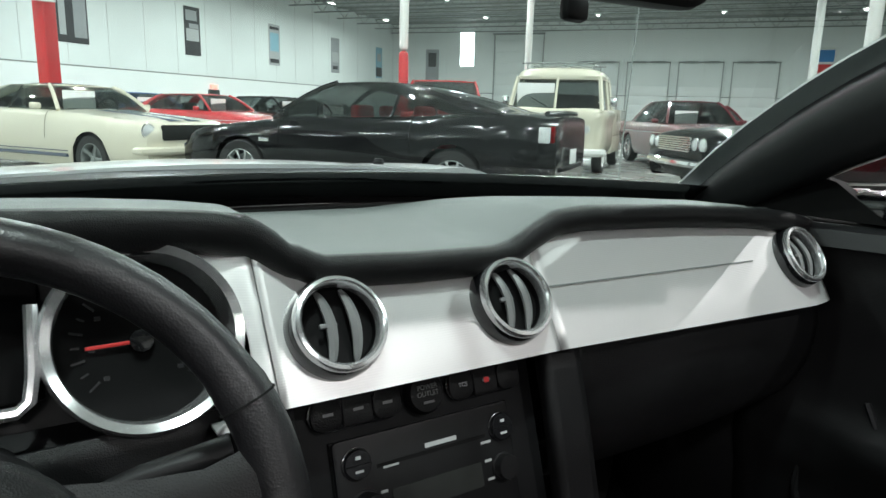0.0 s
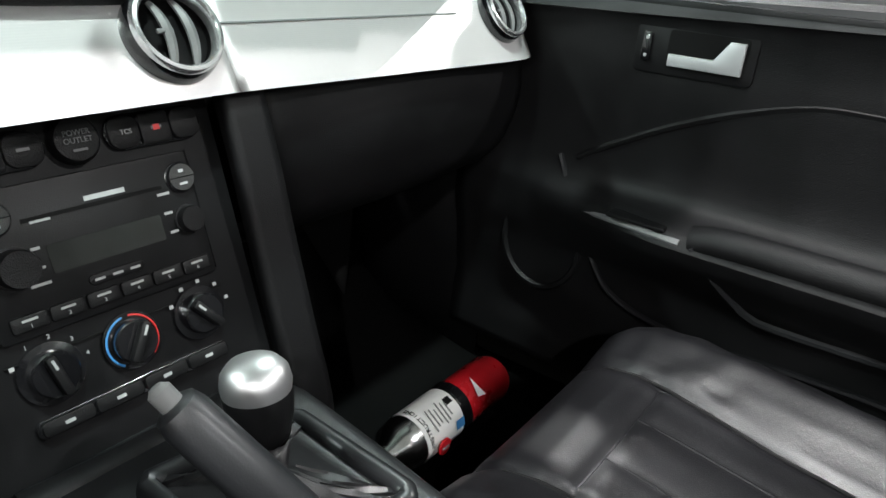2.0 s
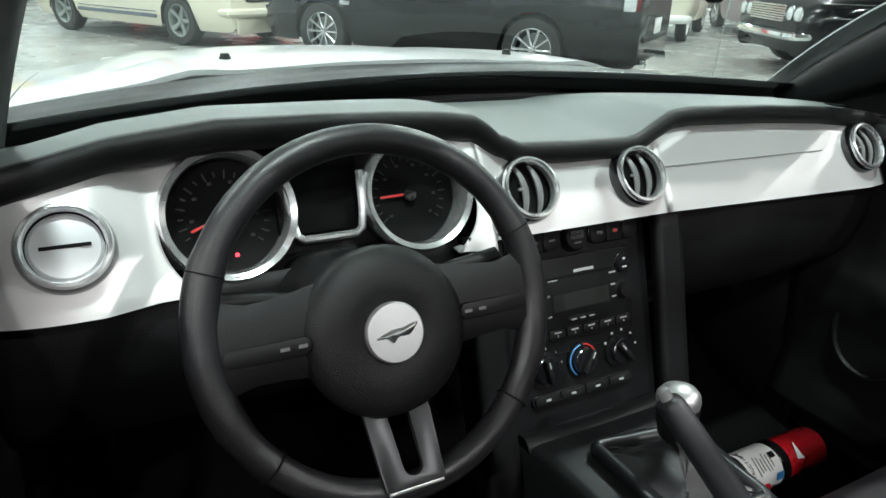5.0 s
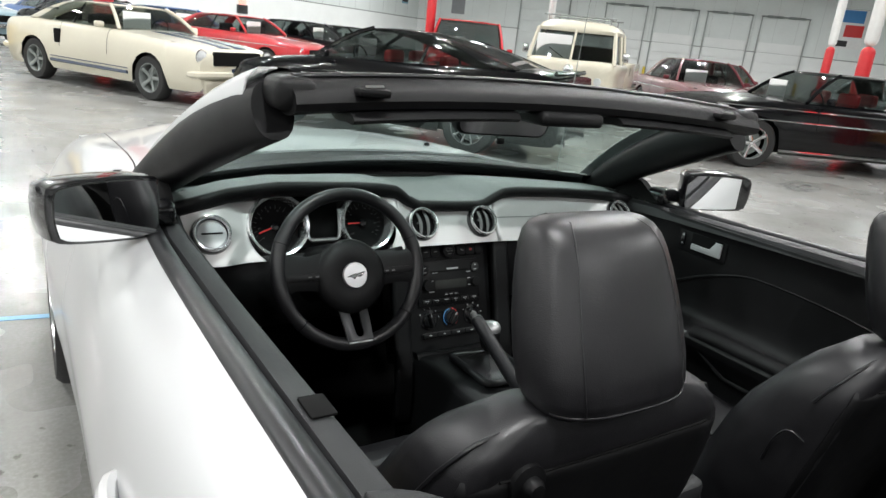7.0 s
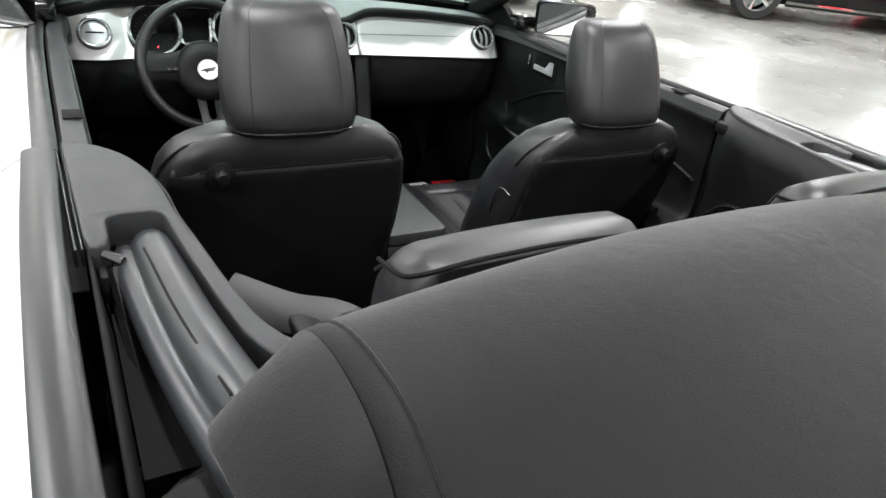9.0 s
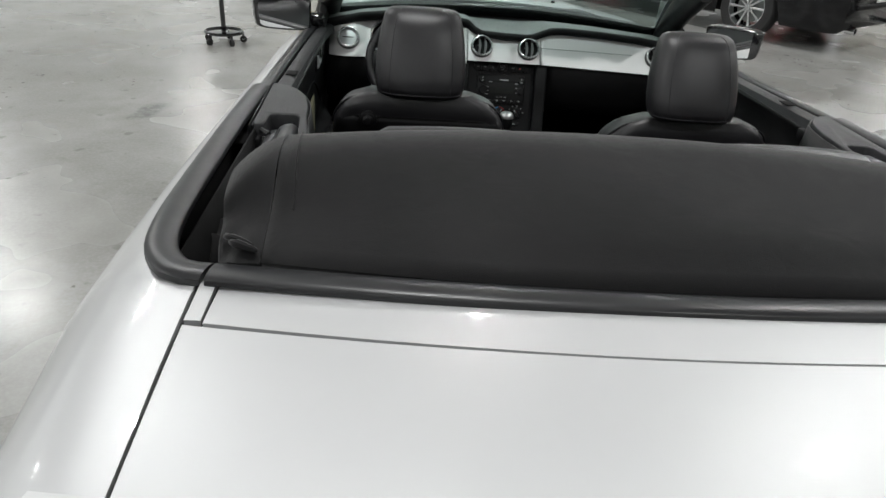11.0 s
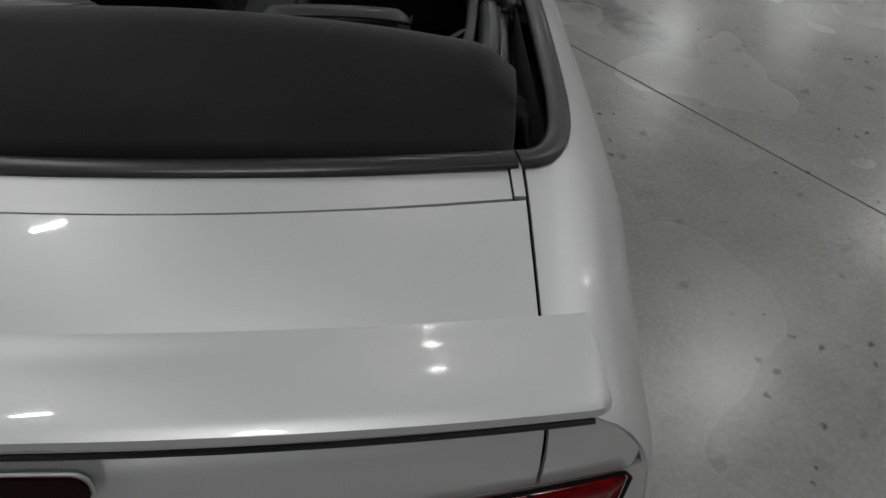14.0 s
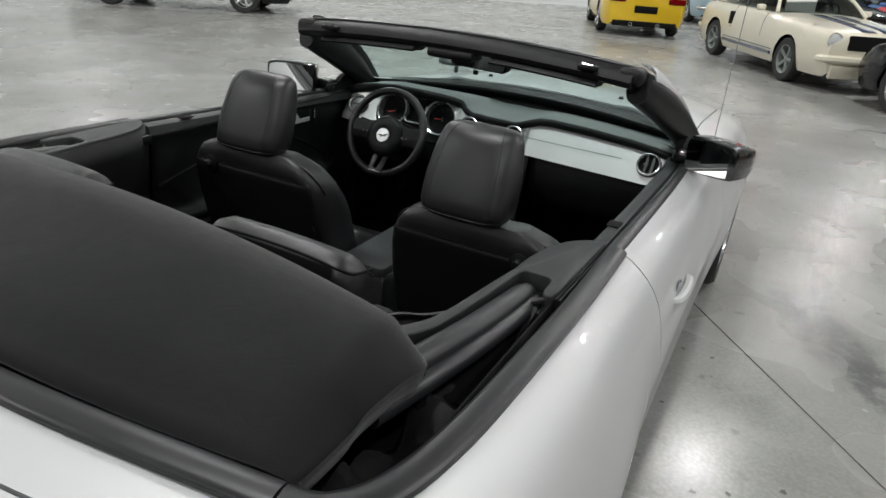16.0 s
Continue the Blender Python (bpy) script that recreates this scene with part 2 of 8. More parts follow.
M = {
    "concrete": concrete(),
    "wall": mat("wall_panel_white", (0.74, 0.78, 0.765), 0.6, var=0.05, scale=0.8),
    "wall_low": mat("wall_panel_pale", (0.82, 0.84, 0.83), 0.6, var=0.04, scale=0.8),
    "wall_joint": mat("panel_joint_grey", (0.46, 0.48, 0.47), 0.6, var=0.1, scale=2),
    "deck": mat("roof_deck_steel", (0.36, 0.38, 0.37), 0.6, 0.2, var=0.15, scale=1.0),
    "truss": mat("truss_grey", (0.22, 0.24, 0.23), 0.6, var=0.2),
    "red": mat("column_red_paint", (0.52, 0.015, 0.02), 0.4, var=0.1, scale=4),
    "white": mat("column_white_paint", (0.72, 0.72, 0.70), 0.5, var=0.06, scale=4),
    "silver": mat("silver_metallic_paint", (0.575, 0.58, 0.585), 0.44, 0.45, var=0.02, scale=1.0, coat=0.7, rvar=0.05),
    "black_plastic": mat("black_trim_plastic", (0.0065, 0.0065, 0.007), 0.45, spec=0.2, var=0.25, scale=9, bump=0.25, bscale=900),
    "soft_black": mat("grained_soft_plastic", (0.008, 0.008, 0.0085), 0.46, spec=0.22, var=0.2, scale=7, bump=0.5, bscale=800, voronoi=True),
    # charcoal pad, lightened to a greenish grey that holds its reflected sheen
    "dash_top": mat("dash_pad_sheen_grey", (0.115, 0.126, 0.124), 0.52, spec=0.5, var=0.12, scale=7, bump=0.6, bscale=700, voronoi=True),
    "trim_grey": mat("charcoal_trim_plastic", (0.0175, 0.018, 0.0195), 0.5, spec=0.45, var=0.15, scale=7, bump=0.4, bscale=800, voronoi=True),
    "leather": mat("black_leather", (0.0115, 0.0112, 0.0127), 0.40, spec=0.5, var=0.3, scale=10, bump=0.25, bscale=650, voronoi=True, rvar=0.15, crease=0.12),
    "vinyl": mat("top_vinyl", (0.0045, 0.0044, 0.0048), 0.66, spec=0.16, var=0.25, scale=3, bump=0.7, bscale=700, rvar=0.2, crease=0.15),
    "rubber": mat("rubber_moulding", (0.0105, 0.0105, 0.0118), 0.38, var=0.2, scale=12),
    "black_paint": mat("black_car_paint", (0.004, 0.004, 0.005), 0.12, var=0.05, spec=0.4, scale=2),
    "well": mat("well_fabric", (0.0055, 0.005, 0.005), 0.9, var=0.4, scale=30, bump=0.4, bscale=300),
    "bow": mat("bow_grey_plastic", (0.0165, 0.0175, 0.0195), 0.36, spec=0.45, var=0.15, scale=14, bump=0.15, bscale=700),
    "console": mat("console_charcoal", (0.0125, 0.0135, 0.0145), 0.42, spec=0.4, var=0.15, scale=9, bump=0.3, bscale=800, voronoi=True),
    "seat_back": mat("seat_back_board", (0.0045, 0.0045, 0.005), 0.55, spec=0.2, var=0.2, scale=9, bump=0.3, bscale=800),
    # near-black for shaded hollows, and for parts that are black themselves
    "dark": mat("black_and_shade", (0.005, 0.005, 0.005), 0.8, spec=0.15, var=0.2),
    "carpet": mat("black_carpet", (0.004, 0.004, 0.004), 0.95, spec=0.05, var=0.4, scale=120, bump=0.8, bscale=500),
    "chrome": mat("chrome", (0.85, 0.86, 0.87), 0.07, 1.0, var=0.02),
    "lever": mat("silver_lever_paint", (0.55, 0.56, 0.57), 0.35, 0.4, var=0.03),
    "grip": mat("grey_grip_plastic", (0.014, 0.015, 0.0165), 0.38, var=0.15, scale=14, bump=0.15, bscale=600),
    "dial": mat("dial_black", (0.003, 0.003, 0.0032), 0.6, var=0.1, spec=0.12),
    "satin": mat("satin_metal", (0.72, 0.72, 0.73), 0.4, 0.9, var=0.04, scale=30),
    "panel": None,
    "bright_ring": mat("bright_gauge_ring", (0.86, 0.86, 0.87), 0.2, 0.85, var=0.02),
    "spoke_metal": mat("dark_spoke_metal", (0.05, 0.051, 0.053), 0.38, 0.6, var=0.08, scale=40),
    "slat": mat("vent_slat_grey", (0.15, 0.153, 0.153), 0.45, var=0.1),
    "gloss_black": mat("gloss_black_paint", (0.006, 0.006, 0.007), 0.2, var=0.05, coat=1.0),
    "red_paint": mat("extinguisher_red", (0.55, 0.012, 0.02), 0.28, var=0.06, coat=0.6),
    "red_cell": mat("red_reflector_cell", (0.62, 0.012, 0.018), 0.2, var=0.2, scale=80, spec=0.5),
    "red_lens": mat("red_lamp_lens", (0.15, 0.0015, 0.003), 0.12, var=0.6, scale=45, spec=0.12),
    "dark_lens": mat("dark_red_lens", (0.012, 0.001, 0.0014), 0.15, var=0.3, scale=60, spec=0.05),
    "clear_lens": mat("clear_lamp_lens", (0.6, 0.62, 0.62), 0.1, var=0.2, scale=40, coat=0.8),
    "screen": mat("smoked_display", (0.03, 0.032, 0.03), 0.12, var=0.1),
    "print": mat("pale_print", (0.40, 0.41, 0.41), 0.6, var=0.05),
    "print_red": mat("red_print", (0.6, 0.03, 0.03), 0.5, var=0.05),
    "print_blue": mat("blue_print", (0.05, 0.22, 0.5), 0.5, var=0.05),
    "paper": mat("white_label_paper", (0.78, 0.78, 0.77), 0.45, var=0.05),
    "mirror": mat("mirror_silvering", (0.92, 0.93, 0.93), 0.015, 1.0, var=0.0),
    "glass": glass("windscreen_glass", (0.76, 0.90, 0.87)),
    "car_glass": glass("car_window_glass", (0.42, 0.46, 0.45)),
    "tyre": mat("tyre_rubber", (0.018, 0.018, 0.018), 0.75, var=0.3, scale=20, bump=0.4, bscale=90),
    "alloy": mat("alloy_wheel", (0.6, 0.61, 0.62), 0.25, 1.0, var=0.05),
    "joint": mat("floor_joint_dirt", (0.12, 0.115, 0.105), 0.9, var=0.3),
    "tape": mat("blue_floor_tape", (0.22, 0.42, 0.6), 0.6, var=0.2),
    "tan": mat("tan_cloth", (0.22, 0.19, 0.12), 0.8, var=0.15),
    "lamp": emitter("lamp_diffuser", (1.0, 0.99, 0.97), 12.0),
    "daylight": emitter("daylight_pane", (0.93, 0.97, 1.0), 4.0),
    "belt": mat("seat_belt_webbing", (0.018, 0.018, 0.019), 0.6, var=0.2, scale=200),
    "chrome_dull": mat("worn_chrome", (0.7, 0.7, 0.7), 0.2, 1.0, var=0.1),
}


def brushed():
    """Dash panel: satin aluminium foil with fine level ribs."""
    m = bpy.data.materials.new("ribbed_aluminium_panel")
    m.use_nodes = True
    nt = m.node_tree
    p = nt.nodes["Principled BSDF"]
    sockets(p, Base_Color=(0.68, 0.67, 0.667, 1), Metallic=0.5, Roughness=0.42)
    co = nt.nodes.new("ShaderNodeTexCoord").outputs["Object"]
    w = nt.nodes.new("ShaderNodeTexWave")
    w.bands_direction = "Z"
    sockets(w, Scale=160.0, Distortion=0.0)
    nt.links.new(co, w.inputs["Vector"])
    b = nt.nodes.new("ShaderNodeBump")
    sockets(b, Strength=0.15, Distance=0.0004)
    nt.links.new(w.outputs[0], b.inputs["Height"])
    nt.links.new(b.outputs[0], p.inputs["Normal"])
    return m


M["panel"] = brushed()
M["lamp"].cycles.emission_sampling = "NONE"  # the area lamps light the hall
sockets(M["vinyl"].node_tree.nodes["Principled BSDF"], Sheen_Weight=0.19, Sheen_Roughness=0.4)


# ---- mesh helpers ----
def spline(points, n, closed=False):
    """n points along a Catmull-Rom curve through the given ones, evenly in length."""
    p = np.array(points, float)
    if len(p) == 2 and not closed:
        return [tuple(p[0] + (p[1] - p[0]) * k / (n - 1)) for k in range(n)]
    ext = np.vstack([p[-1], p, p[0], p[1]]) if closed else np.vstack([2 * p[0] - p[1], p, 2 * p[-1] - p[-2]])
    out = []
    for k in range(len(ext) - 3):
        a, b, c, d = ext[k:k + 4]
        for t in np.linspace(0, 1, 13)[:-1]:
            out.append(0.5 * (2 * b + (c - a) * t + (2 * a - 5 * b + 4 * c - d) * t * t + (3 * b - a - 3 * c + d) * t ** 3))
    out.append(p[0] if closed else p[-1])
    out = np.array(out)
    s = np.r_[0, np.cumsum(np.linalg.norm(np.diff(out, axis=0), axis=1))]
    at = np.linspace(0, s[-1], n + 1)[:-1] if closed else np.linspace(0, s[-1], n)
    return [tuple(np.interp(v, s, out[:, k]) for k in range(p.shape[1])) for v in at]


def loft(rings, closed=False, caps=False, wrap=False):
    """Quads between rings of equally many points. closed: each ring is a loop; wrap: the last ring meets the first."""
    bm = bmesh.new()
    rows = [[bm.verts.new(p) for p in ring] for ring in rings]
    n = len(rings[0])
    for k in range(len(rows) - (0 if wrap else 1)):
        a, b = rows[k], rows[(k + 1) % len(rows)]
        for j in range(n if closed else n - 1):
            try:
                bm.faces.new((a[j], a[(j + 1) % n], b[(j + 1) % n], b[j]))
            except ValueError:
                pass
    if caps:
        bm.faces.new(rows[0][::-1])
        bm.faces.new(rows[-1])
    bmesh.ops.recalc_face_normals(bm, faces=bm.faces)
    return bm


def tube(path, r, seg=8, closed=False, flat=1.0):
    """A round (or flattened) bar along a path; r is a number or one per point."""
    p = [Vector(q) for q in path]
    rs = [r] * len(p) if isinstance(r, (int, float)) else r
    rings, side = [], None
    for k in range(len(p)):
        a, b = p[k - 1 if (k or closed) else 0], p[(k + 1) % len(p) if closed else min(k + 1, len(p) - 1)]
        d = (b - a).normalized()
        if side is None:
            side = d.orthogonal().normalized()
        side = (side - d * side.dot(d)).normalized()
        up = d.cross(side)
        rings.append([tuple(p[k] + (side * math.cos(t) + up * math.sin(t) * flat) * rs[k]) for t in [2 * math.pi * j / seg for j in range(seg)]])
    return loft(rings, True, not closed, closed)


def lathe(profile, seg=24, m=Matrix()):
    """Turns (radius, height) pairs round the local z axis."""
    rings = [[tuple(m @ Vector((r * math.cos(2 * math.pi * j / seg), r * math.sin(2 * math.pi * j / seg), z))) for j in range(seg)] for r, z in profile]
    bm = loft(rings, True)
    bmesh.ops.remove_doubles(bm, verts=bm.verts, dist=1e-6)
    return bm


def box(size, at=(0, 0, 0), bevel=0.0, seg=2, m=Matrix()):
    bm = bmesh.new()
    bmesh.ops.create_cube(bm, size=1.0)
    bmesh.ops.scale(bm, vec=size, verts=bm.verts)
    if bevel:
        bmesh.ops.bevel(bm, geom=bm.edges[:], offset=bevel, segments=seg, affect="EDGES", profile=0.5)
    bmesh.ops.transform(bm, matrix=m @ Matrix.Translation(at), verts=bm.verts)
    return bm


def slab(outline, depth, m=Matrix(), bevel=0.0):
    """A plate: an outline in the local x-y plane, thick along local +z."""
    bm = bmesh.new()
    low = [bm.verts.new((x, y, 0)) for x, y in outline]
    bm.faces.new(low)
    top = bmesh.ops.extrude_face_region(bm, geom=bm.faces[:])
    bmesh.ops.translate(bm, vec=(0, 0, depth), verts=[v for v in top["geom"] if isinstance(v, bmesh.types.BMVert)])
    bmesh.ops.recalc_face_normals(bm, faces=bm.faces)
    if bevel:
        edges = [e for e in bm.edges if all(v.co.z > depth * 0.5 for v in e.verts)]
        bmesh.ops.bevel(bm, geom=edges, offset=bevel, segments=2, affect="EDGES", profile=0.5)
    bmesh.ops.transform(bm, matrix=m, verts=bm.verts)
    return bm


def rounded(w, h, r, n=5, cx=0.0, cy=0.0):
    """Outline of a rectangle with rounded corners."""
    out = []
    for k, (sx, sy) in enumerate(((1, 1), (-1, 1), (-1, -1), (1, -1))):
        for j in range(n + 1):
            a = math.pi / 2 * (k + j / n)
            out.append((cx + sx * (w / 2 - r) + r * math.cos(a), cy + sy * (h / 2 - r) + r * math.sin(a)))
    return out


def merged(*bms):
    out = bms[0]
    for other in bms[1:]:
        me = bpy.data.meshes.new("tmp")
        other.to_mesh(me)
        out.from_mesh(me)
        other.free()
        bpy.data.meshes.remove(me)
    return out


def moved(bm, m):
    bmesh.ops.transform(bm, matrix=m, verts=bm.verts)
    return bm


def mirrored(bm):
    """The same mesh on the other side of the plane x = 0."""
    other = bm.copy()
    bmesh.ops.scale(other, vec=(-1, 1, 1), verts=other.verts)
    bmesh.ops.reverse_faces(other, faces=other.faces)
    return other


def part(name, bm, material, parent=None, label="", angle=40, thick=0.0):
    me = bpy.data.meshes.new(name)
    bm.to_mesh(me)
    bm.free()
    me.materials.append(M[material] if isinstance(material, str) else material)
    me.shade_smooth()
    me.set_sharp_from_angle(angle=radians(angle))
    ob = new(name, me)
    if parent is not None:
        while parent.parent and parent.parent.parent:
            parent = parent.parent
        ob.parent = parent
    if label:
        ob["label"] = label
    if thick:
        s = ob.modifiers.new("thickness", "SOLIDIFY")
        s.thickness, s.offset = thick, -1
        if material in ("silver", "trim_grey") or name == "end_flap":
            e = ob.modifiers.new("crisp_rims", "EDGE_SPLIT")
            e.split_angle = radians(max(angle, 50))
    return ob


def empty(name, label, category, m=Matrix(), group="", kind=""):
    ob = new(name)
    ob.matrix_basis = m
    return tagged(ob, label, category, group, kind)


def words(name, text, size, m, material, parent, depth=0.0004):
    """Raised lettering as a mesh: local x along the line, y up."""
    cu = bpy.data.curves.new(name, "FONT")
    cu.body, cu.size, cu.extrude, cu.align_x, cu.align_y = text, size, depth, "CENTER", "CENTER"
    tmp = bpy.data.objects.new("tmp", cu)
    scene.collection.objects.link(tmp)
    me = bpy.data.meshes.new_from_object(tmp.evaluated_get(bpy.context.evaluated_depsgraph_get()))
    bpy.data.objects.remove(tmp)
    me.transform(m)
    me.name = name
    me.materials.clear()
    me.materials.append(M[material])
    ob = new(name, me)
    ob.parent = parent if not (parent.parent and parent.parent.parent) else parent.parent
    return ob


def structure(ob, label, category):
    return tagged(ob, label, category, kind="structure")


# ---- the hall ----
bm = bmesh.new()
for x, y in ((-70, -70), (70, -70), (70, 70), (-70, 70)):
    bm.verts.new((x, y, 0))
bm.faces.new(bm.verts)
floor = structure(part("floor", bm, "concrete"), "worn grey polished concrete floor with damp stains", "floor")


def joint(name, a, b, w, material, label):
    d = (Vector(b) - Vector(a)).to_3d()
    m = Matrix.Translation((*a, 0.0)) @ Matrix.Rotation(math.atan2(d.y, d.x), 4, "Z")
    ob = part(name, box((d.length, w, 0.004), (d.length / 2, 0, 0.0015), m=m), material)
    return structure(ob, label, "floor joint")


for n, (a, b) in enumerate((((0.70, 2.50), (4.9, -2.9)), ((-4.2, -6.0), (2.6, -0.75)))):
    joint("floor_joint", a, b, 0.002, "joint", "dark saw-cut joint in the concrete floor")
tape = joint("floor_tape", (-1.12, 3.245), (-0.75, 3.2), 0.04, "tape", "faded blue tape mark stuck to the floor")


def wall(name, x0, y0, x1, y1, label):
    d = Vector((x1 - x0, y1 - y0, 0))
    m = HALL @ Matrix.Translation((x0, y0, 0)) @ Matrix.Rotation(math.atan2(d.y, d.x), 4, "Z")
    ob = part(name, box((d.length, 0.3, ROOF), (d.length / 2, -0.15, ROOF / 2)), "wall")
    ob.matrix_basis = m
    structure(ob, label, "wall")
    low = part("wall_base_panel", box((d.length, 0.02, 2.3), (d.length / 2, 0.01, 1.15)), "wall_low", ob)
    line = part("wall_rail", box((d.length, 0.035, 0.05), (d.length / 2, 0.018, 2.325)), "truss", ob)
    k = 0.0
    while k < d.length:
        part("wall_seam", box((0.011, 0.010, ROOF - 2.36), (k, 0.005, 2.36 + (ROOF - 2.36) / 2)), "wall_joint", ob)
        k += 1.22 * (1 if d.length < 45 else 1.5)
    return ob


wall("wall_poster", WALL_DOCK, WALL_POSTER, WALL_BACK, WALL_POSTER, "long white panelled wall with hanging banners")
wall_dock = wall("wall_dock", WALL_DOCK, WALL_RIGHT, WALL_DOCK, WALL_POSTER, "white panelled end wall with loading doors")
wall("wall_right", WALL_BACK, WALL_RIGHT, WALL_DOCK, WALL_RIGHT, "white panelled side wall of the hall")
wall("wall_back", WALL_BACK, WALL_POSTER, WALL_BACK, WALL_RIGHT, "white panelled rear wall of the hall")

# ribbed roof deck, one mesh
rings = []
k = WALL_BACK
while k <= WALL_DOCK:
    for dx, z in ((0, 0), (0.12, 0), (0.16, -0.06), (0.36, -0.06), (0.40, 0)):
        rings.append([(k + dx, WALL_RIGHT, ROOF + z), (k + dx, WALL_POSTER, ROOF + z)])
    k += 0.8
ceiling = part("ceiling", loft(rings), "deck", thick=0.05)
ceiling.matrix_basis = HALL
structure(ceiling, "grey ribbed steel roof deck", "ceiling")


def truss():
    y0, y1 = WALL_RIGHT + 0.05, WALL_POSTER - 0.05
    z0, z1, n = ROOF - 0.7, ROOF - 0.1, 34
    bms = [box((0.09, y1 - y0, 0.06), (0, (y0 + y1) / 2, z)) for z in (z0, z1)]
    for k in range(n):
        a, b = y0 + (y1 - y0) * k / n, y0 + (y1 - y0) * (k + 1) / n
        mid = (a + b) / 2
        bms += [tube([(0, a, z1), (0, mid, z0)], 0.018, 4), tube([(0, mid, z0), (0, b, z1)], 0.018, 4)]
    return merged(*bms)


first = part("roof_truss", truss(), "truss")
structure(first, "grey open-web steel roof joist", "truss")
first.matrix_basis = HALL @ pose(-22, 0, 0)
for k in range(1, 27):
    copy_thing(first, HALL @ pose(-22 + 2.6 * k, 0, 0))


# lamps: long fixtures hung under the joists
def fixture(x, y, power):
    f = empty("ceiling_light", "white compact high-bay lamp hung under the roof joists", "ceiling light", HALL @ pose(x, y, 6.05), "high-bay lamps of the hall")
    part("housing", slab([(-0.22, -0.14), (0.22, -0.14), (0.22, 0.14), (-0.22, 0.14)], 0.08, pose(0, 0, 0.03), 0.02), "white", f)
    part("diffuser", box((0.42, 0.09, 0.03), (0, 0, 0.012), 0.008), "lamp", f)
    for s in (-0.15, 0.15):
        part("hanger", tube([(s, 0, 0.1), (s, 0, 0.5)], 0.006, 5), "truss", f)
    la = bpy.data.lights.new("strip_lamp", "AREA")
    la.shape, la.size, la.size_y, la.energy, la.color = "RECTANGLE", 0.42, 0.09, power, (0.985, 0.99, 0.985)
    lo = new("strip_lamp", la)
    lo.matrix_basis = pose(0, 0, -0.012)
    lo.parent = f


for ix in range(-2, 7):
    for iy in range(-2, 3):
        fixture(-0.6 + 6.2 * ix, 5.4 + 6.0 * iy, 150)

# loading doors in the end wall
for k in range(4):
    y = 6.5 - 3.13 * k
    d = empty(f"door_{k + 1}", "white sectional loading door with high-lift tracks", "loading door", HALL @ pose(WALL_DOCK - 0.02, y, 0), kind="structure")
    for j in range(5):
        part("door_panel", box((0.05, 2.44, 0.57), (-0.05, 0, 0.295 + 0.585 * j), 0.012), "wall_low", d)
    for s in (-1, 1):
        part("track", box((0.07, 0.07, 4.4), (-0.1, s * 1.3, 2.2), 0.01), "deck", d)
        part("yellow_guard", box((0.16, 0.16, 0.75), (-0.14, s * 1.38, 0.375), 0.03), mat("guard_yellow", (0.6, 0.45, 0.03), 0.5), d)
    part("spring_shaft", tube([(-0.2, -1.35, 4.42), (-0.2, 1.35, 4.42)], 0.035, 8), "truss", d)
    for s in (-0.6, 0.6):
        part("spring", tube([(-0.2, s - 0.45, 4.42), (-0.2, s + 0.45, 4.42)], 0.07, 10), "truss", d)
tall = empty("door_5", "tall grey loading door near the corner", "loading door", HALL @ pose(WALL_DOCK - 0.02, 11.9, 0), kind="structure")
for j in range(8):
    part("door_panel", box((0.05, 3.2, 0.72), (-0.05, 0, 0.37 + 0.73 * j), 0.012), "wall", tall)
for s in (-1, 1):
    part("track", box((0.07, 0.07, 6.2), (-0.1, s * 1.7, 3.1), 0.01), "deck", tall)
part("spring_shaft", tube([(-0.2, -1.8, 6.25), (-0.2, 1.8, 6.25)], 0.06, 8), "truss", tall)


def window(name, x, y, z, w, h, turn):
    f = empty(name, "narrow high window bright with daylight", "window", HALL @ pose(x, y, z, 0, 0, turn), kind="structure")
    part("pane", box((0.02, w, h), (-0.03, 0, 0)), "daylight", f)
    for s in (-1, 1):
        part("window_frame", box((0.06, 0.05, h + 0.1), (-0.04, s * (w / 2 + 0.025), 0), 0.008), "white", f)
        part("window_sill", box((0.07, w, 0.05), (-0.045, 0, s * (h / 2 + 0.025)), 0.008), "white", f)


window("window_1", WALL_DOCK, 15.6, 5.3, 1.0, 2.3, 0)
window("window_2", WALL_DOCK, -10.8, 4.4, 1.2, 2.0, 0)
window("window_3", 27.0, WALL_RIGHT, 4.0, 1.0, 2.4, -90)


# banners on the poster wall and the others
def banner(x, y, z, w, h, turn, bands, label):
    b = empty("wall_banner", label, "banner", HALL @ pose(x, y, z, 0, 0, turn), "banners along the walls")
    part("sheet", box((w, 0.012, h), (0, -0.012, 0), 0.003), bands[0], b)
    for k, (z0, z1, x0, x1, col) in enumerate(bands[1:]):
        part("print_block", box(((x1 - x0) * w, 0.006, (z1 - z0) * h), ((x0 + x1 - 1) / 2 * w, -0.0225, (z0 + z1 - 1) / 2 * h), 0.002), col, b)
    part("hanging_rail", tube([(-w / 2, -0.02, h / 2), (w / 2, -0.02, h / 2)], 0.015, 6), "chrome_dull", b)


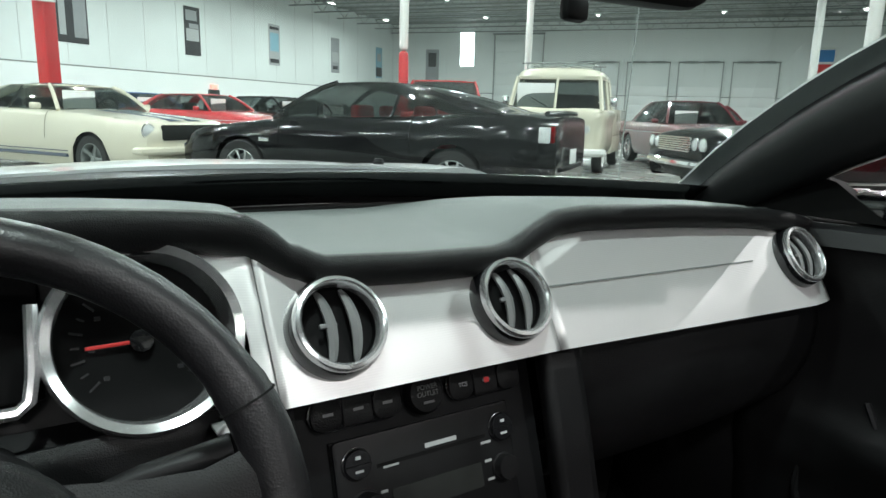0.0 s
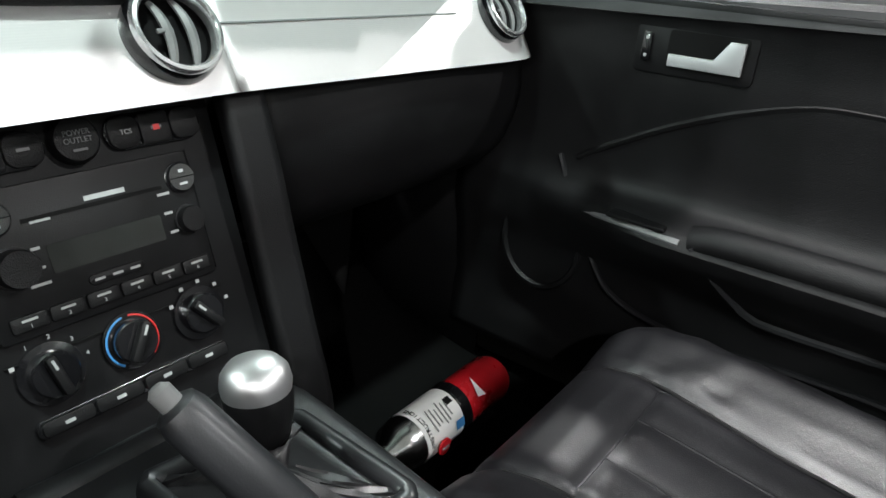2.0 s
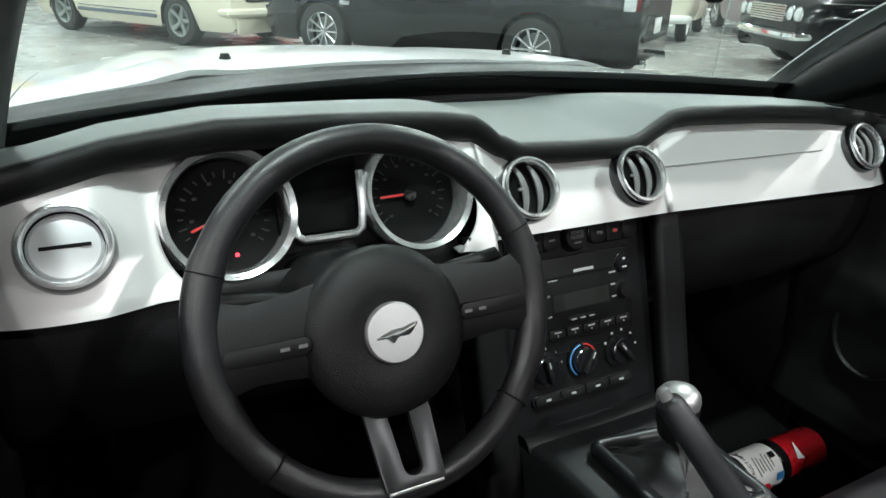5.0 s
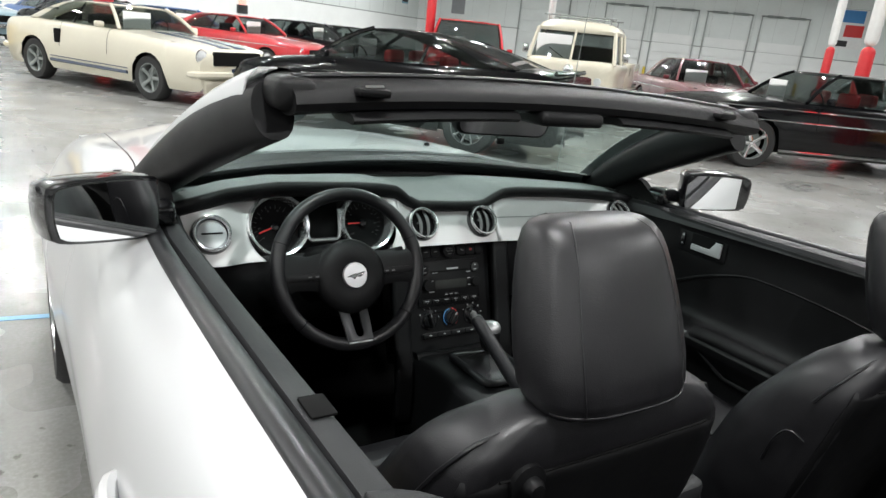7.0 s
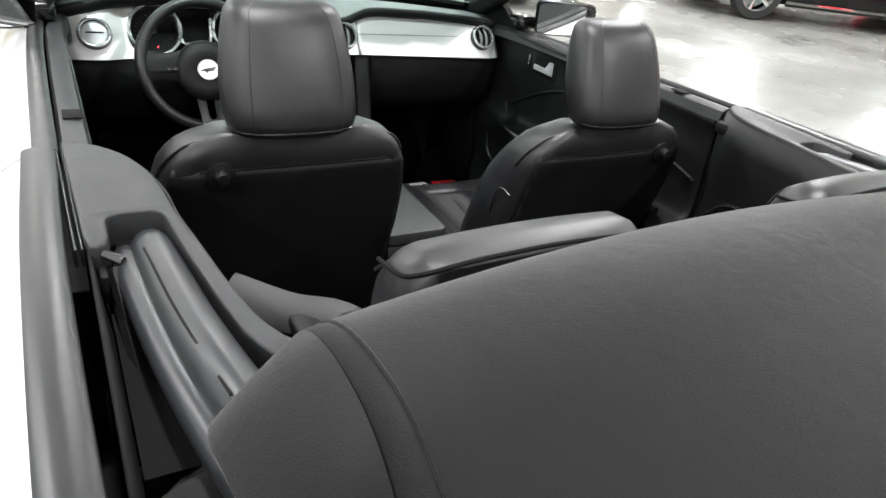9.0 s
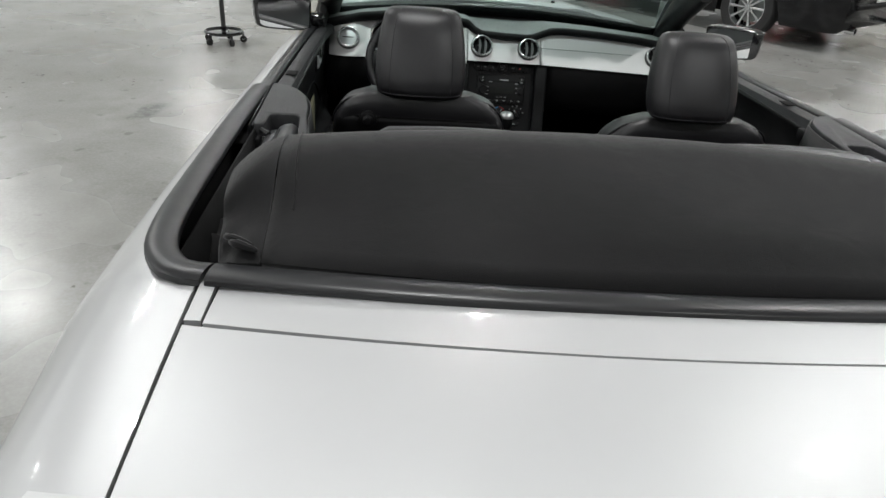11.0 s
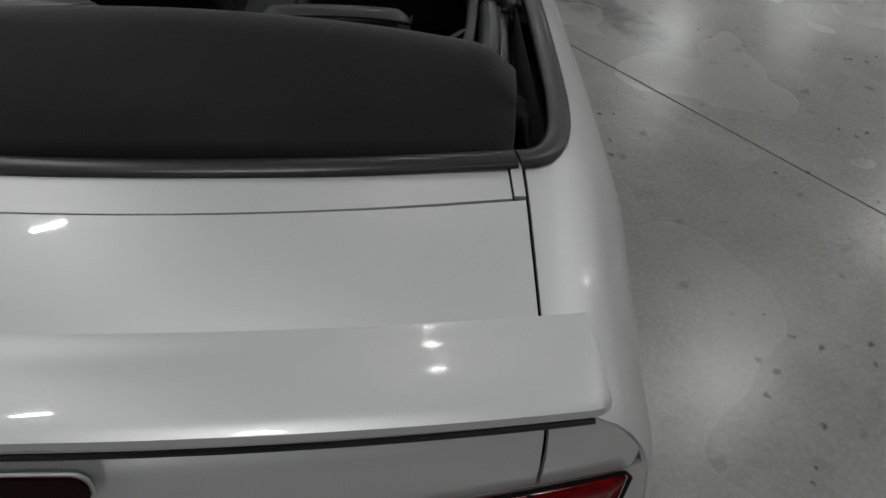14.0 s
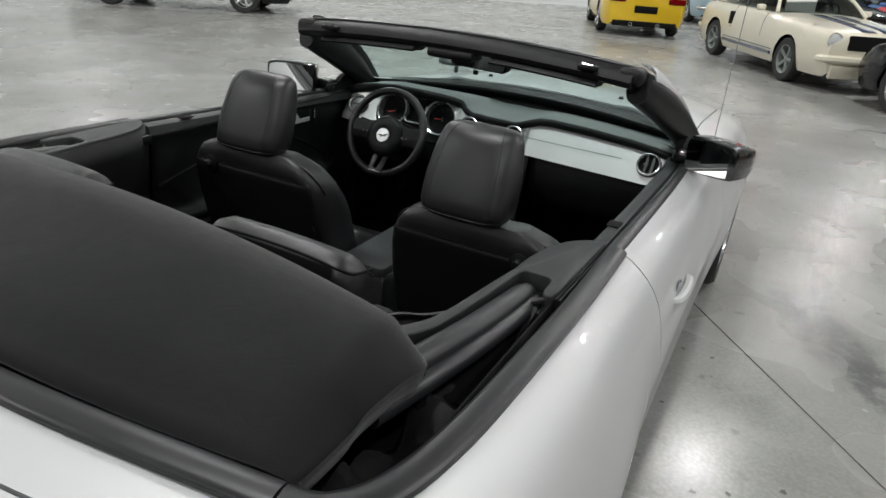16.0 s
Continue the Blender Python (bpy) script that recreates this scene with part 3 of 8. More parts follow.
dk = mat("banner_black", (0.03, 0.03, 0.033), 0.7)
gy = mat("banner_grey", (0.3, 0.31, 0.32), 0.7)
sk = mat("banner_sky", (0.25, 0.45, 0.55), 0.7)
for x, kind in ((18.8, 0), (25.0, 1), (31.2, 2), (37.6, 3), (43.7, 4), (12.5, 2)):
    w, h = (1.0, 2.05) if kind else (1.35, 2.6)
    z = 4.2 if kind else 4.4
    looks = [
        [dk, (0.08, 0.6, 0.55, 0.95, gy), (0.1, 0.9, 0.1, 0.3, "print")],
        [dk, (0.72, 0.93, 0.1, 0.8, gy), (0.3, 0.55, 0.1, 0.9, "print"), (0.56, 0.66, 0.3, 0.9, gy)],
        ["print", (0.35, 0.8, 0.12, 0.88, sk), (0.06, 0.16, 0.1, 0.9, dk), (0.88, 0.95, 0.1, 0.9, dk)],
        [gy, (0.3, 0.6, 0.1, 0.9, "print"), (0.1, 0.2, 0.2, 0.8, dk)],
        [sk, (0.05, 0.35, 0.05, 0.95, dk), (0.55, 0.8, 0.2, 0.8, "print")],
    ][kind]
    banner(x, WALL_POSTER, z, w, h, 0, looks, "tall printed cloth banner hung on the white wall")
banner(WALL_DOCK, -6.4, 4.1, 1.5, 2.2, -90, ["paper", (0.66, 0.97, 0.05, 0.9, "print_blue"), (0.3, 0.6, 0.3, 0.95, "print_red"), (0.05, 0.2, 0.05, 0.5, dk)], "blue, red and white banner on the end wall")
banner(WALL_DOCK, 18.2, 4.1, 1.0, 2.4, -90, [gy, (0.5, 0.9, 0.2, 0.8, dk)], "tall dark printed banner beside the corner")
for x, kind in ((30.5, dk), (28.2, "paper"), (24.0, dk), (20.0, gy)):
    banner(x, WALL_RIGHT, 4.8, 1.0, 2.4, 180, [kind, (0.2, 0.45, 0.1, 0.9, gy), (0.6, 0.9, 0.2, 0.8, "print")], "tall printed banner hung on the side wall")
sign = empty("exit_sign", "small black box with a red lit exit lamp", "exit sign", HALL @ pose(26.2, WALL_POSTER, 1.6), kind="")
part("sign_box", box((0.7, 0.12, 0.4), (0, -0.07, -0.05), 0.02), "gloss_black", sign)
part("lamp", box((0.45, 0.12, 0.2), (0, -0.07, 0.28), 0.03), emitter("exit_red", (1.0, 0.25, 0.2), 1.2), sign)


def column(x, y, w, red_to, label, square=True):
    c = empty("column", label, "column", pose(x, y, 0, 0, 0, 36), "steel columns of the hall", "structure")
    for name, z0, z1, col in (("lower_sleeve", 0, red_to, "red"), ("upper_shaft", red_to, ROOF - 0.1, "white")):
        if z1 - z0 > 0.05:
            ww = w if name == "lower_sleeve" else w * 0.94
            part(name, box((ww, ww, z1 - z0), (0, 0, (z0 + z1) / 2), 0.03 if square else w * 0.45, 3), col, c)
    part("base_plate", box((w * 1.06, w * 1.06, 0.02), (0, 0, 0.01), 0.004), "red", c)
    return c


column(9.52, 2.95, 0.38, 3.6, "red painted steel column with a white top")
column(7.7, 14.8, 0.22, 2.4, "white round column with a red lower part", False)
column(12.1, 15.6, 0.2, 1.0, "slim white column behind the van", False)
column(13.2, 7.3, 0.26, 2.0, "white column with a red lower part", False)
column(24.2, 14.3, 0.3, 2.4, "white column with a red lower part", False)
post = column(0.62, 15.2, 0.27, 4.6, "wide red column behind the white coupe")
part("notice_board", box((0.55, 0.03, 0.5), (-0.1, -0.2, 3.0), 0.01, m=Matrix.Rotation(radians(-36), 4, "Z")), "paper", post, "white notice with red print")
part("notice_line", box((0.4, 0.008, 0.1), (-0.1, -0.221, 2.98), 0.002, m=Matrix.Rotation(radians(-36), 4, "Z")), "print_red", post)
for x, y in ((-6.0, -9.0), (6.0, -8.0)):
    column(x, y, 0.36, 2.4, "red and white steel column")


# ---- the silver convertible: body ----
CAR = empty("convertible_car", "silver two-door convertible with its black top folded under a boot", "car", RIDE)
REAR_AXLE, FRONT_AXLE, ARCH, WHEEL = -0.11, 2.61, 0.375, 0.335


def smooth_interp(y, ys, vs):
    """Cubic Hermite through stations, for numbers or rows of numbers."""
    ys, vs = np.array(ys, float), np.array(vs, float)
    k = int(np.clip(np.searchsorted(ys, y) - 1, 0, len(ys) - 2))
    cut = (np.diff(vs, axis=0).T / np.diff(ys)).T
    lo, hi = cut[:-1], cut[1:]
    mean = np.where(lo * hi > 0, 2 * lo * hi / np.where(lo + hi == 0, 1, lo + hi), 0)
    slope = np.concatenate([cut[:1], mean, cut[-1:]])
    h = ys[k + 1] - ys[k]
    t = np.clip((y - ys[k]) / h, 0, 1)
    a, b, c, d = 2 * t**3 - 3 * t**2 + 1, t**3 - 2 * t**2 + t, -2 * t**3 + 3 * t**2, t**3 - t**2
    return a * vs[k] + b * h * slope[k] + c * vs[k + 1] + d * h * slope[k + 1]


# Cross-sections from the inner top edge over the shoulder to the sill: station y, then x, z pairs.
SIDES = {
    -1.06: ((0.656, 1.01), (0.693, 1.004), (0.742, 0.98), (0.776, 0.943), (0.806, 0.88), (0.838, 0.72), (0.842, 0.6), (0.83, 0.45), (0.77, 0.3)),
    -1.03: ((0.6565, 1.012), (0.698, 1.008), (0.750, 0.986), (0.787, 0.946), (0.821, 0.88), (0.857, 0.72), (0.860, 0.6), (0.848, 0.44), (0.785, 0.28)),
    -0.95: ((0.6595, 1.014), (0.705, 1.01), (0.758, 0.988), (0.797, 0.948), (0.831, 0.88), (0.869, 0.72), (0.872, 0.62), (0.86, 0.42), (0.8, 0.27)),
    -0.66: ((0.674, 1.013), (0.735, 1.006), (0.787, 0.985), (0.831, 0.945), (0.868, 0.88), (0.911, 0.73), (0.918, 0.62), (0.91, 0.42), (0.87, 0.24)),
    -0.565: ((0.677, 1.0145), (0.738, 1.006), (0.791, 0.985), (0.84, 0.945), (0.881, 0.88), (0.924, 0.73), (0.926, 0.62), (0.917, 0.42), (0.878, 0.225)),
    -0.52: ((0.735, 1.01), (0.765, 1.003), (0.794, 0.985), (0.844, 0.945), (0.886, 0.88), (0.929, 0.73), (0.93, 0.62), (0.92, 0.42), (0.88, 0.22)),
    -0.1: ((0.765, 0.996), (0.775, 0.993), (0.798, 0.982), (0.85, 0.945), (0.895, 0.875), (0.942, 0.73), (0.938, 0.62), (0.925, 0.4), (0.885, 0.2)),
    0.4: ((0.778, 0.985), (0.785, 0.983), (0.805, 0.973), (0.852, 0.935), (0.892, 0.865), (0.917, 0.73), (0.91, 0.62), (0.895, 0.4), (0.875, 0.2)),
    1.1: ((0.778, 0.966), (0.785, 0.964), (0.805, 0.955), (0.852, 0.918), (0.89, 0.85), (0.912, 0.72), (0.902, 0.62), (0.885, 0.4), (0.87, 0.2)),
    1.7: ((0.745, 0.955), (0.76, 0.953), (0.788, 0.945), (0.835, 0.908), (0.869, 0.84), (0.905, 0.7), (0.903, 0.6), (0.885, 0.4), (0.87, 0.2)),
    2.05: ((0.7, 0.952), (0.745, 0.946), (0.791, 0.93), (0.836, 0.893), (0.869, 0.83), (0.911, 0.69), (0.915, 0.6), (0.9, 0.4), (0.87, 0.2)),
    2.61: ((0.685, 0.915), (0.735, 0.908), (0.785, 0.89), (0.836, 0.853), (0.872, 0.79), (0.925, 0.67), (0.932, 0.58), (0.92, 0.4), (0.87, 0.2)),
    3.2: ((0.66, 0.85), (0.705, 0.843), (0.755, 0.826), (0.8, 0.79), (0.835, 0.74), (0.87, 0.63), (0.875, 0.53), (0.86, 0.38), (0.81, 0.2)),
    3.5: ((0.62, 0.79), (0.65, 0.785), (0.69, 0.77), (0.72, 0.74), (0.74, 0.69), (0.76, 0.6), (0.76, 0.5), (0.745, 0.38), (0.7, 0.22)),
}
S_Y = sorted(SIDES)
S_P = [SIDES[y] for y in S_Y]


def side_ring(y, n=30):
    p = np.array(spline([tuple(q) for q in smooth_interp(y, S_Y, S_P)], 60))
    low = 0.2
    for axle in (REAR_AXLE, FRONT_AXLE):
        if abs(y - axle) < ARCH:
            low = max(low, WHEEL + math.sqrt(ARCH**2 - (y - axle) ** 2))
    keep = p[p[:, 1] >= low]
    last = np.array([np.interp(-low, -p[:, 1], p[:, 0]), low]) if keep[-1, 1] > low else keep[-1]
    keep = np.vstack([keep, last])
    s = np.r_[0, np.cumsum(np.linalg.norm(np.diff(keep, axis=0), axis=1))]
    at = np.linspace(0, s[-1], n)
    return [(float(np.interp(v, s, keep[:, 0])), y, float(np.interp(v, s, keep[:, 1]))) for v in at]


def both(name, bm, material, parent=CAR, label="", thick=0.0, angle=40):
    a = part(name, mirrored(bm), material, parent, label, angle, thick)
    return a, part(name, bm, material, parent, label, angle, thick)


for name, y0, y1, n in (("quarter_panel", -1.06, 0.412, 60), ("door", 0.417, 1.70, 36), ("front_fender", 1.705, 3.36, 60)):
    ys = sorted(set(list(np.linspace(y0, y1, n)) + [y for a in (REAR_AXLE, FRONT_AXLE) for d in (-ARCH + 0.0005, ARCH - 0.0005, -ARCH + 0.02, ARCH - 0.02) if y0 < (y := a + d) < y1]))
    both(name, loft([side_ring(y) for y in ys]), "silver", label="painted silver panel" if name != "door" else "silver door skin", thick=0.008)
for axle in (REAR_AXLE, FRONT_AXLE):
    both("wheel_well", loft([[(x, axle + 0.40 * math.cos(a), WHEEL + 0.40 * math.sin(a)) for x in (0.58, 0.84)] for a in np.linspace(-0.1, math.pi + 0.1, 16)]), "dark", thick=0.004)


def hood_z(x, y):
    edge = smooth_interp(y, S_Y, [q[0][1] for q in S_P])
    half = smooth_interp(y, S_Y, [q[0][0] for q in S_P])
    u = min(1, abs(x) / half)
    return edge + 0.062 * (1 - u**2) + 0.012 * math.exp(-((abs(x) - 0.42) / 0.06) ** 2) * (1 if y < 3.1 else max(0, (3.4 - y) / 0.3))


def half_at(y):
    return float(smooth_interp(y, S_Y, [q[0][0] for q in S_P])) - 0.004


part("hood", loft([[(u * half_at(y), y + 0.02 * (1 - u * u) * (1 if y > 3 else 0), hood_z(u * half_at(y), y)) for u in np.linspace(-1, 1, 41)] for y in np.linspace(1.98, 3.38, 30)]), "silver", CAR, "silver bonnet", thick=0.01)
part("cowl_grille", loft([[(u * 0.70, 1.985 - d * 0.16 - 0.12 * u * u, 1.008 - 0.035 * u * u - 0.012 * d) for u in np.linspace(-1, 1, 25)] for d in (0, 0.4, 0.8, 1.0)]), "black_plastic", CAR, "black cowl below the windscreen", thick=0.01)
both("washer_jet", moved(lathe([(0, 0.012), (0.008, 0.011), (0.011, 0.004), (0.012, 0)], 12), pose(0.33, 2.16, 1.0)), "black_plastic")
nose = [[(x, 3.38 + 0.13 * (1 - (x / 0.76) ** 2) + b, z) for x in np.linspace(-0.74, 0.74, 25)] for z, b in ((0.81, -0.01), (0.74, 0.03), (0.66, 0.05), (0.58, 0.08), (0.45, 0.08), (0.3, 0.03), (0.2, -0.02))]
part("front_bumper", loft(nose), "silver", CAR, "silver nose and bumper", thick=0.01)
part("grille", slab(rounded(0.9, 0.17, 0.05), 0.02, pose(0, 3.56, 0.66, 90, 0, 180)), "dark", CAR, "black grille")
both("headlight", moved(lathe([(0, 0.03), (0.07, 0.02), (0.09, 0.0)], 20), pose(0.56, 3.49, 0.68, -80, 0, 0)), "clear_lens")
both("inner_wing", loft([[(x, y, z) for x, z in ((0.66, 0.68), (0.62, 0.3), (0.0, 0.25))] for y in (1.75, 3.35)]), "dark", thick=0.005)


# tail: lid, panel, bumper, spoiler
def lid_front(x):
    return -0.672 - 0.068 * (1 - (x / 0.65) ** 2)


def deck_z(x, y):
    return 1.019 + 0.013 * math.sin(min(1, max(0, (-y - 0.48) / 0.66)) * math.pi) + 0.004 * (1 - (x / 0.65) ** 2) - 0.012 * (x / 0.65) ** 2


def tail_y(x, z):
    bulge = np.interp(z, (0.2, 0.3, 0.45, 0.6, 0.66, 0.70, 0.95, 1.0, 1.02), (-0.01, -0.045, -0.06, -0.055, -0.035, -0.008, 0.0, 0.02, 0.05))
    return -1.148 + 0.14 * x * x + float(bulge)


lid_top = [[(u * np.interp(v, (0, 0.3, 1), (0.6667, 0.6610, 0.6500)), lid_front(u * 0.65) * (1 - v) + (-1.075 + 0.09 * u * u * 0.42) * v, 0) for u in np.linspace(-1, 1, 31)] for v in np.linspace(0, 1, 14)]
lid_top = [[(x, y, deck_z(x, y)) for x, y, _ in r] for r in lid_top]
lid_back = [[(x * 1.0, tail_y(x, z), z - 0.006) for x in [u * 0.647 for u in np.linspace(-1, 1, 31)]] for z in (1.02, 1.01, 0.995, 0.97, 0.93, 0.89)]
part("boot_lid", loft(lid_top + lid_back), "silver", CAR, "silver boot lid", thick=0.008, angle=50)
part("tail_panel", loft([[(x, tail_y(x, z), z) for x in np.linspace(-1, 1, 41) * np.interp(z, (0.66, 0.72, 0.878), (0.846, 0.840, 0.808))] for z in (0.878, 0.84, 0.78, 0.72, 0.70, 0.68, 0.66)]), "silver", CAR, "silver tail panel", thick=0.01)
both("tail_corner", loft([[(x, tail_y(x, z) + (0.0 if x < 0.785 else 0.010), z) for x, z in ((x, (1 - f) * max(0.884, float(np.interp(x, (0.645, 0.693, 0.742, 0.776, 0.806), (1.008, 1.002, 0.978, 0.94, 0.88)))) + f * 0.882) for x in np.linspace(0.653, 0.804, 14))] for f in (0, 0.2, 0.45, 0.75, 1)]), "silver", thick=0.008)
part("rear_bumper", loft([[(x, tail_y(x, z), z) for x in np.linspace(-1, 1, 41) * np.interp(z, (0.24, 0.3, 0.45, 0.6, 0.655), (0.75, 0.775, 0.832, 0.845, 0.845))] for z in (0.655, 0.63, 0.6, 0.52, 0.45, 0.36, 0.3, 0.24)]), "silver", CAR, "silver rear bumper", thick=0.01)


def strip_rear(x):
    return lid_front(x) + 0.004


part("deck_strip", loft([[(u * 0.645, y, deck_z(u * 0.645, y)) for u, y in ((u, (-0.572 - 0.066 * (1 - u * u)) * (1 - v) + strip_rear(u * 0.645) * v) for u in np.linspace(-1, 1, 31))] for v in np.linspace(0, 1, 5)]), "silver", CAR, "silver strip ahead of the boot lid", thick=0.008)
both("deck_filler", loft([[(x, y, 1.0145 + 0.004 * (y + 0.66) / 0.1) for x in (0.6495, 0.6685)] for y in (-0.56, -0.6, -0.66)]), "silver", thick=0.008)
# near-black sheet stands in for the shade inside the lid gaps
part("deck_gap_shade", loft([[(x, y, z) for x in (-0.70, 0.70)] for y, z in ((-0.5, 0.94), (-0.7, 0.985), (-1.05, 0.985), (-1.07, 0.7))]), "dark", CAR, thick=0.004)


def spoiler_ring(x):
    k = (x / 0.73) ** 2
    front, rear = -0.961 + 0.053 * k, -1.132 + 0.05 * k
    base = deck_z(0, -0.97) - 0.016 * k
    top = 1.066 - 0.012 * k
    end = max(0.0, (abs(x) - 0.685) / 0.037)
    top = top - 0.012 * end**3
    rear = rear + 0.016 * end**3
    pts = [(front, base + 0.001), (front - 0.04, base + 0.008), (front - 0.09, (base + top) / 2 + 0.004), (rear + 0.02, top - 0.002), (rear + 0.004, top - 0.003), (rear, top - 0.01), (rear + 0.004, top - 0.02), (rear + 0.03, top - 0.028), (rear + 0.08, base - 0.012), (front - 0.02, base - 0.012)]
    return [(x, y, z) for y, z in spline(pts, 30, True)]


part("spoiler", loft([spoiler_ring(x) for x in np.r_[np.linspace(-0.722, -0.66, 12), np.linspace(-0.62, 0.62, 25), np.linspace(0.66, 0.722, 12)]], True, True), "silver", CAR, "silver lip spoiler", angle=50)
# dark bar added as the shadow line below the spoiler's lip
part("spoiler_shadow_line", tube([(x, -1.131 + 0.1 * x * x, 1.036 - 0.012 * (x / 0.73) ** 2) for x in np.linspace(-0.70, 0.70, 31)], 0.0042, 8), "rubber", CAR, "dark strip drawn as the shadow line under the spoiler lip")

lamp = part("high_brake_light", slab(rounded(0.272, 0.046, 0.018), 0.008, pose(-0.008, -1.143, 0.993, 90 - 8, 0, 0)), "dark_lens", CAR, "dark red high brake lamp")
part("lamp_surround", slab(rounded(0.278, 0.051, 0.018), 0.004, pose(-0.008, -1.1425, 0.993, 90 - 8, 0, 0)), "silver", lamp)
for s in (-1, 1):
    lens = part("tail_light", loft([[(s * x, tail_y(x, z) - 0.012, z) for x in np.linspace(0.432, 0.775, 16)] for z in np.linspace(0.872 + 0.0, 0.705, 6)]), "red_lens", CAR, "red three-bar tail lamp", thick=0.02)
    part("lamp_frame", tube([(s * x, tail_y(x, z) - 0.010, z) for x, z in [(0.424, 0.70), (0.424, 0.878), (0.58, 0.884), (0.772, 0.884), (0.782, 0.868), (0.782, 0.71), (0.6, 0.698)]], 0.0032, 6, True), "dark", lens)
    for x in (0.525, 0.64):
        part("lamp_divider", tube([(s * x, tail_y(x, z) - 0.014, z) for z in (0.875, 0.79, 0.705)], 0.005, 6), "dark", lens)
    for c in range(3):
        dots = [lathe([(0, 0.003), (0.0022, 0.002), (0.003, 0)], 8, pose(s * (0.455 + 0.111 * c + 0.016 * i), tail_y(0.455 + 0.111 * c + 0.016 * i, 0.8) - 0.0135, 0.735 + 0.02 * j + 0.006 * (i % 2), 90, 0, 0)) for i in range(4) for j in range(6)]
        part("reflector", merged(*dots), "red_cell", lens, "bright red reflector grid")
badge = part("tail_badge", lathe([(0.062, 0.016), (0.07, 0.022), (0.086, 0.024), (0.097, 0.016), (0.101, 0.0)], 36, pose(0, -1.142, 0.752, 90, 0, 0)), "chrome", CAR, "round chrome boss")
part("badge_centre", lathe([(0, 0.012), (0.05, 0.010), (0.064, 0.006), (0.068, 0.0)], 32, pose(0, -1.152, 0.752, 90, 0, 0)), "gloss_black", badge)


# wheels
def wheel_parts(parent, radius=WHEEL, width=0.22, spokes=5, rim="alloy", rim_r=None, label="alloy wheel with black tyre"):
    """Wheel about the local origin, axle along local z, face towards +z."""
    rr = rim_r or radius * 0.66
    w = width / 2
    tyre = part("tyre", lathe([(rr, -w), (radius * 0.93, -w), (radius * 0.985, -w * 0.8), (radius, -w * 0.5), (radius, w * 0.5), (radius * 0.985, w * 0.8), (radius * 0.93, w), (rr, w * 0.98), (rr * 0.97, w * 0.8)], 36), "tyre", parent)
    rimo = part("rim", lathe([(rr * 1.02, w * 0.96), (rr * 0.96, w * 0.98), (rr * 0.93, w * 0.8), (rr * 0.9, 0.0), (rr * 0.9, -w)], 36), rim, parent, thick=0.004)
    part("hub", lathe([(0, w * 0.78), (rr * 0.13, w * 0.76), (rr * 0.16, w * 0.6), (rr * 0.24, w * 0.55), (rr * 0.26, 0.0)], 20), rim, parent)
    for k in range(spokes):
        a = 2 * math.pi * k / spokes
        m = Matrix.Rotation(a, 4, "Z")
        d = 0.13 if spokes < 7 else 0.07
        bm = loft([[(x, y, z) for x, z in ((-h, w * zz - 0.02), (-h, w * zz), (-h * 0.5, w * zz + 0.008), (h * 0.5, w * zz + 0.008), (h, w * zz), (h, w * zz - 0.02))] for y, h, zz in ((rr * 0.15, rr * d, 0.58), (rr * 0.55, rr * d * 0.8, 0.62), (rr * 0.94, rr * d * 1.15, 0.78))], True, True)
        part("spoke", moved(bm, m), rim, parent)
    part("brake_disc", lathe([(0, -0.01), (rr * 0.75, -0.01), (rr * 0.75, -0.03), (0, -0.03)], 28), "truss", parent)


for s in (-1, 1):
    for axle in (REAR_AXLE, FRONT_AXLE):
        w = new("wheel")
        w.parent = CAR
        w.matrix_basis = pose(s * 0.80, axle, WHEEL + 0.0157 * (axle + 0.1) + 0.014 * s * 0.8, 0, 90 * s, 0)
        w["label"] = "five-spoke alloy wheel"
        wheel_parts(w)


# belt mouldings round the cockpit
side_path = [(0.774, 0.40, 0.992), (0.777, 0.1, 0.996), (0.771, -0.25, 1.004), (0.762, -0.40, 1.010), (0.745, -0.49, 1.015), (0.716, -0.543, 1.019), (0.688, -0.562, 1.022), (0.664, -0.5675, 1.0235)]


def band(path, w, h, n=40):
    """A low domed strip along a path, w wide and h high."""
    p = [Vector(q) for q in spline(path, n)]
    rings = []
    for k in range(n):
        d = (p[min(k + 1, n - 1)] - p[max(k - 1, 0)]).normalized()
        out = d.cross(Vector((0, 0, 1))).normalized()
        rings.append([tuple(p[k] + out * (w / 2 * a) + Vector((0, 0, h * b))) for a, b in ((-1, -1.2), (-1, 0.1), (-0.8, 0.6), (-0.35, 0.95), (0.1, 1.0), (0.6, 0.75), (0.92, 0.3), (1, -0.1), (1, -1.2))])
    return loft(rings, True, True)


both("belt_moulding", band(side_path, 0.044, 0.007), "rubber", label="dark rubber belt moulding")
part("rear_moulding", band([(-0.66, -0.568, 1.024), (-0.4, -0.605, 1.033), (-0.2, -0.6205, 1.036), (0, -0.626, 1.037), (0.2, -0.6205, 1.036), (0.4, -0.605, 1.033), (0.66, -0.568, 1.024)], 0.044, 0.006, 50), "rubber", CAR, "dark rubber moulding behind the folded top")
both("door_moulding", band([(0.766, 0.405, 0.987), (0.768, 0.8, 0.974), (0.766, 1.2, 0.962), (0.752, 1.5, 0.956), (0.728, 1.66, 0.955)], 0.034, 0.008), "rubber", label="dark rubber door top moulding")
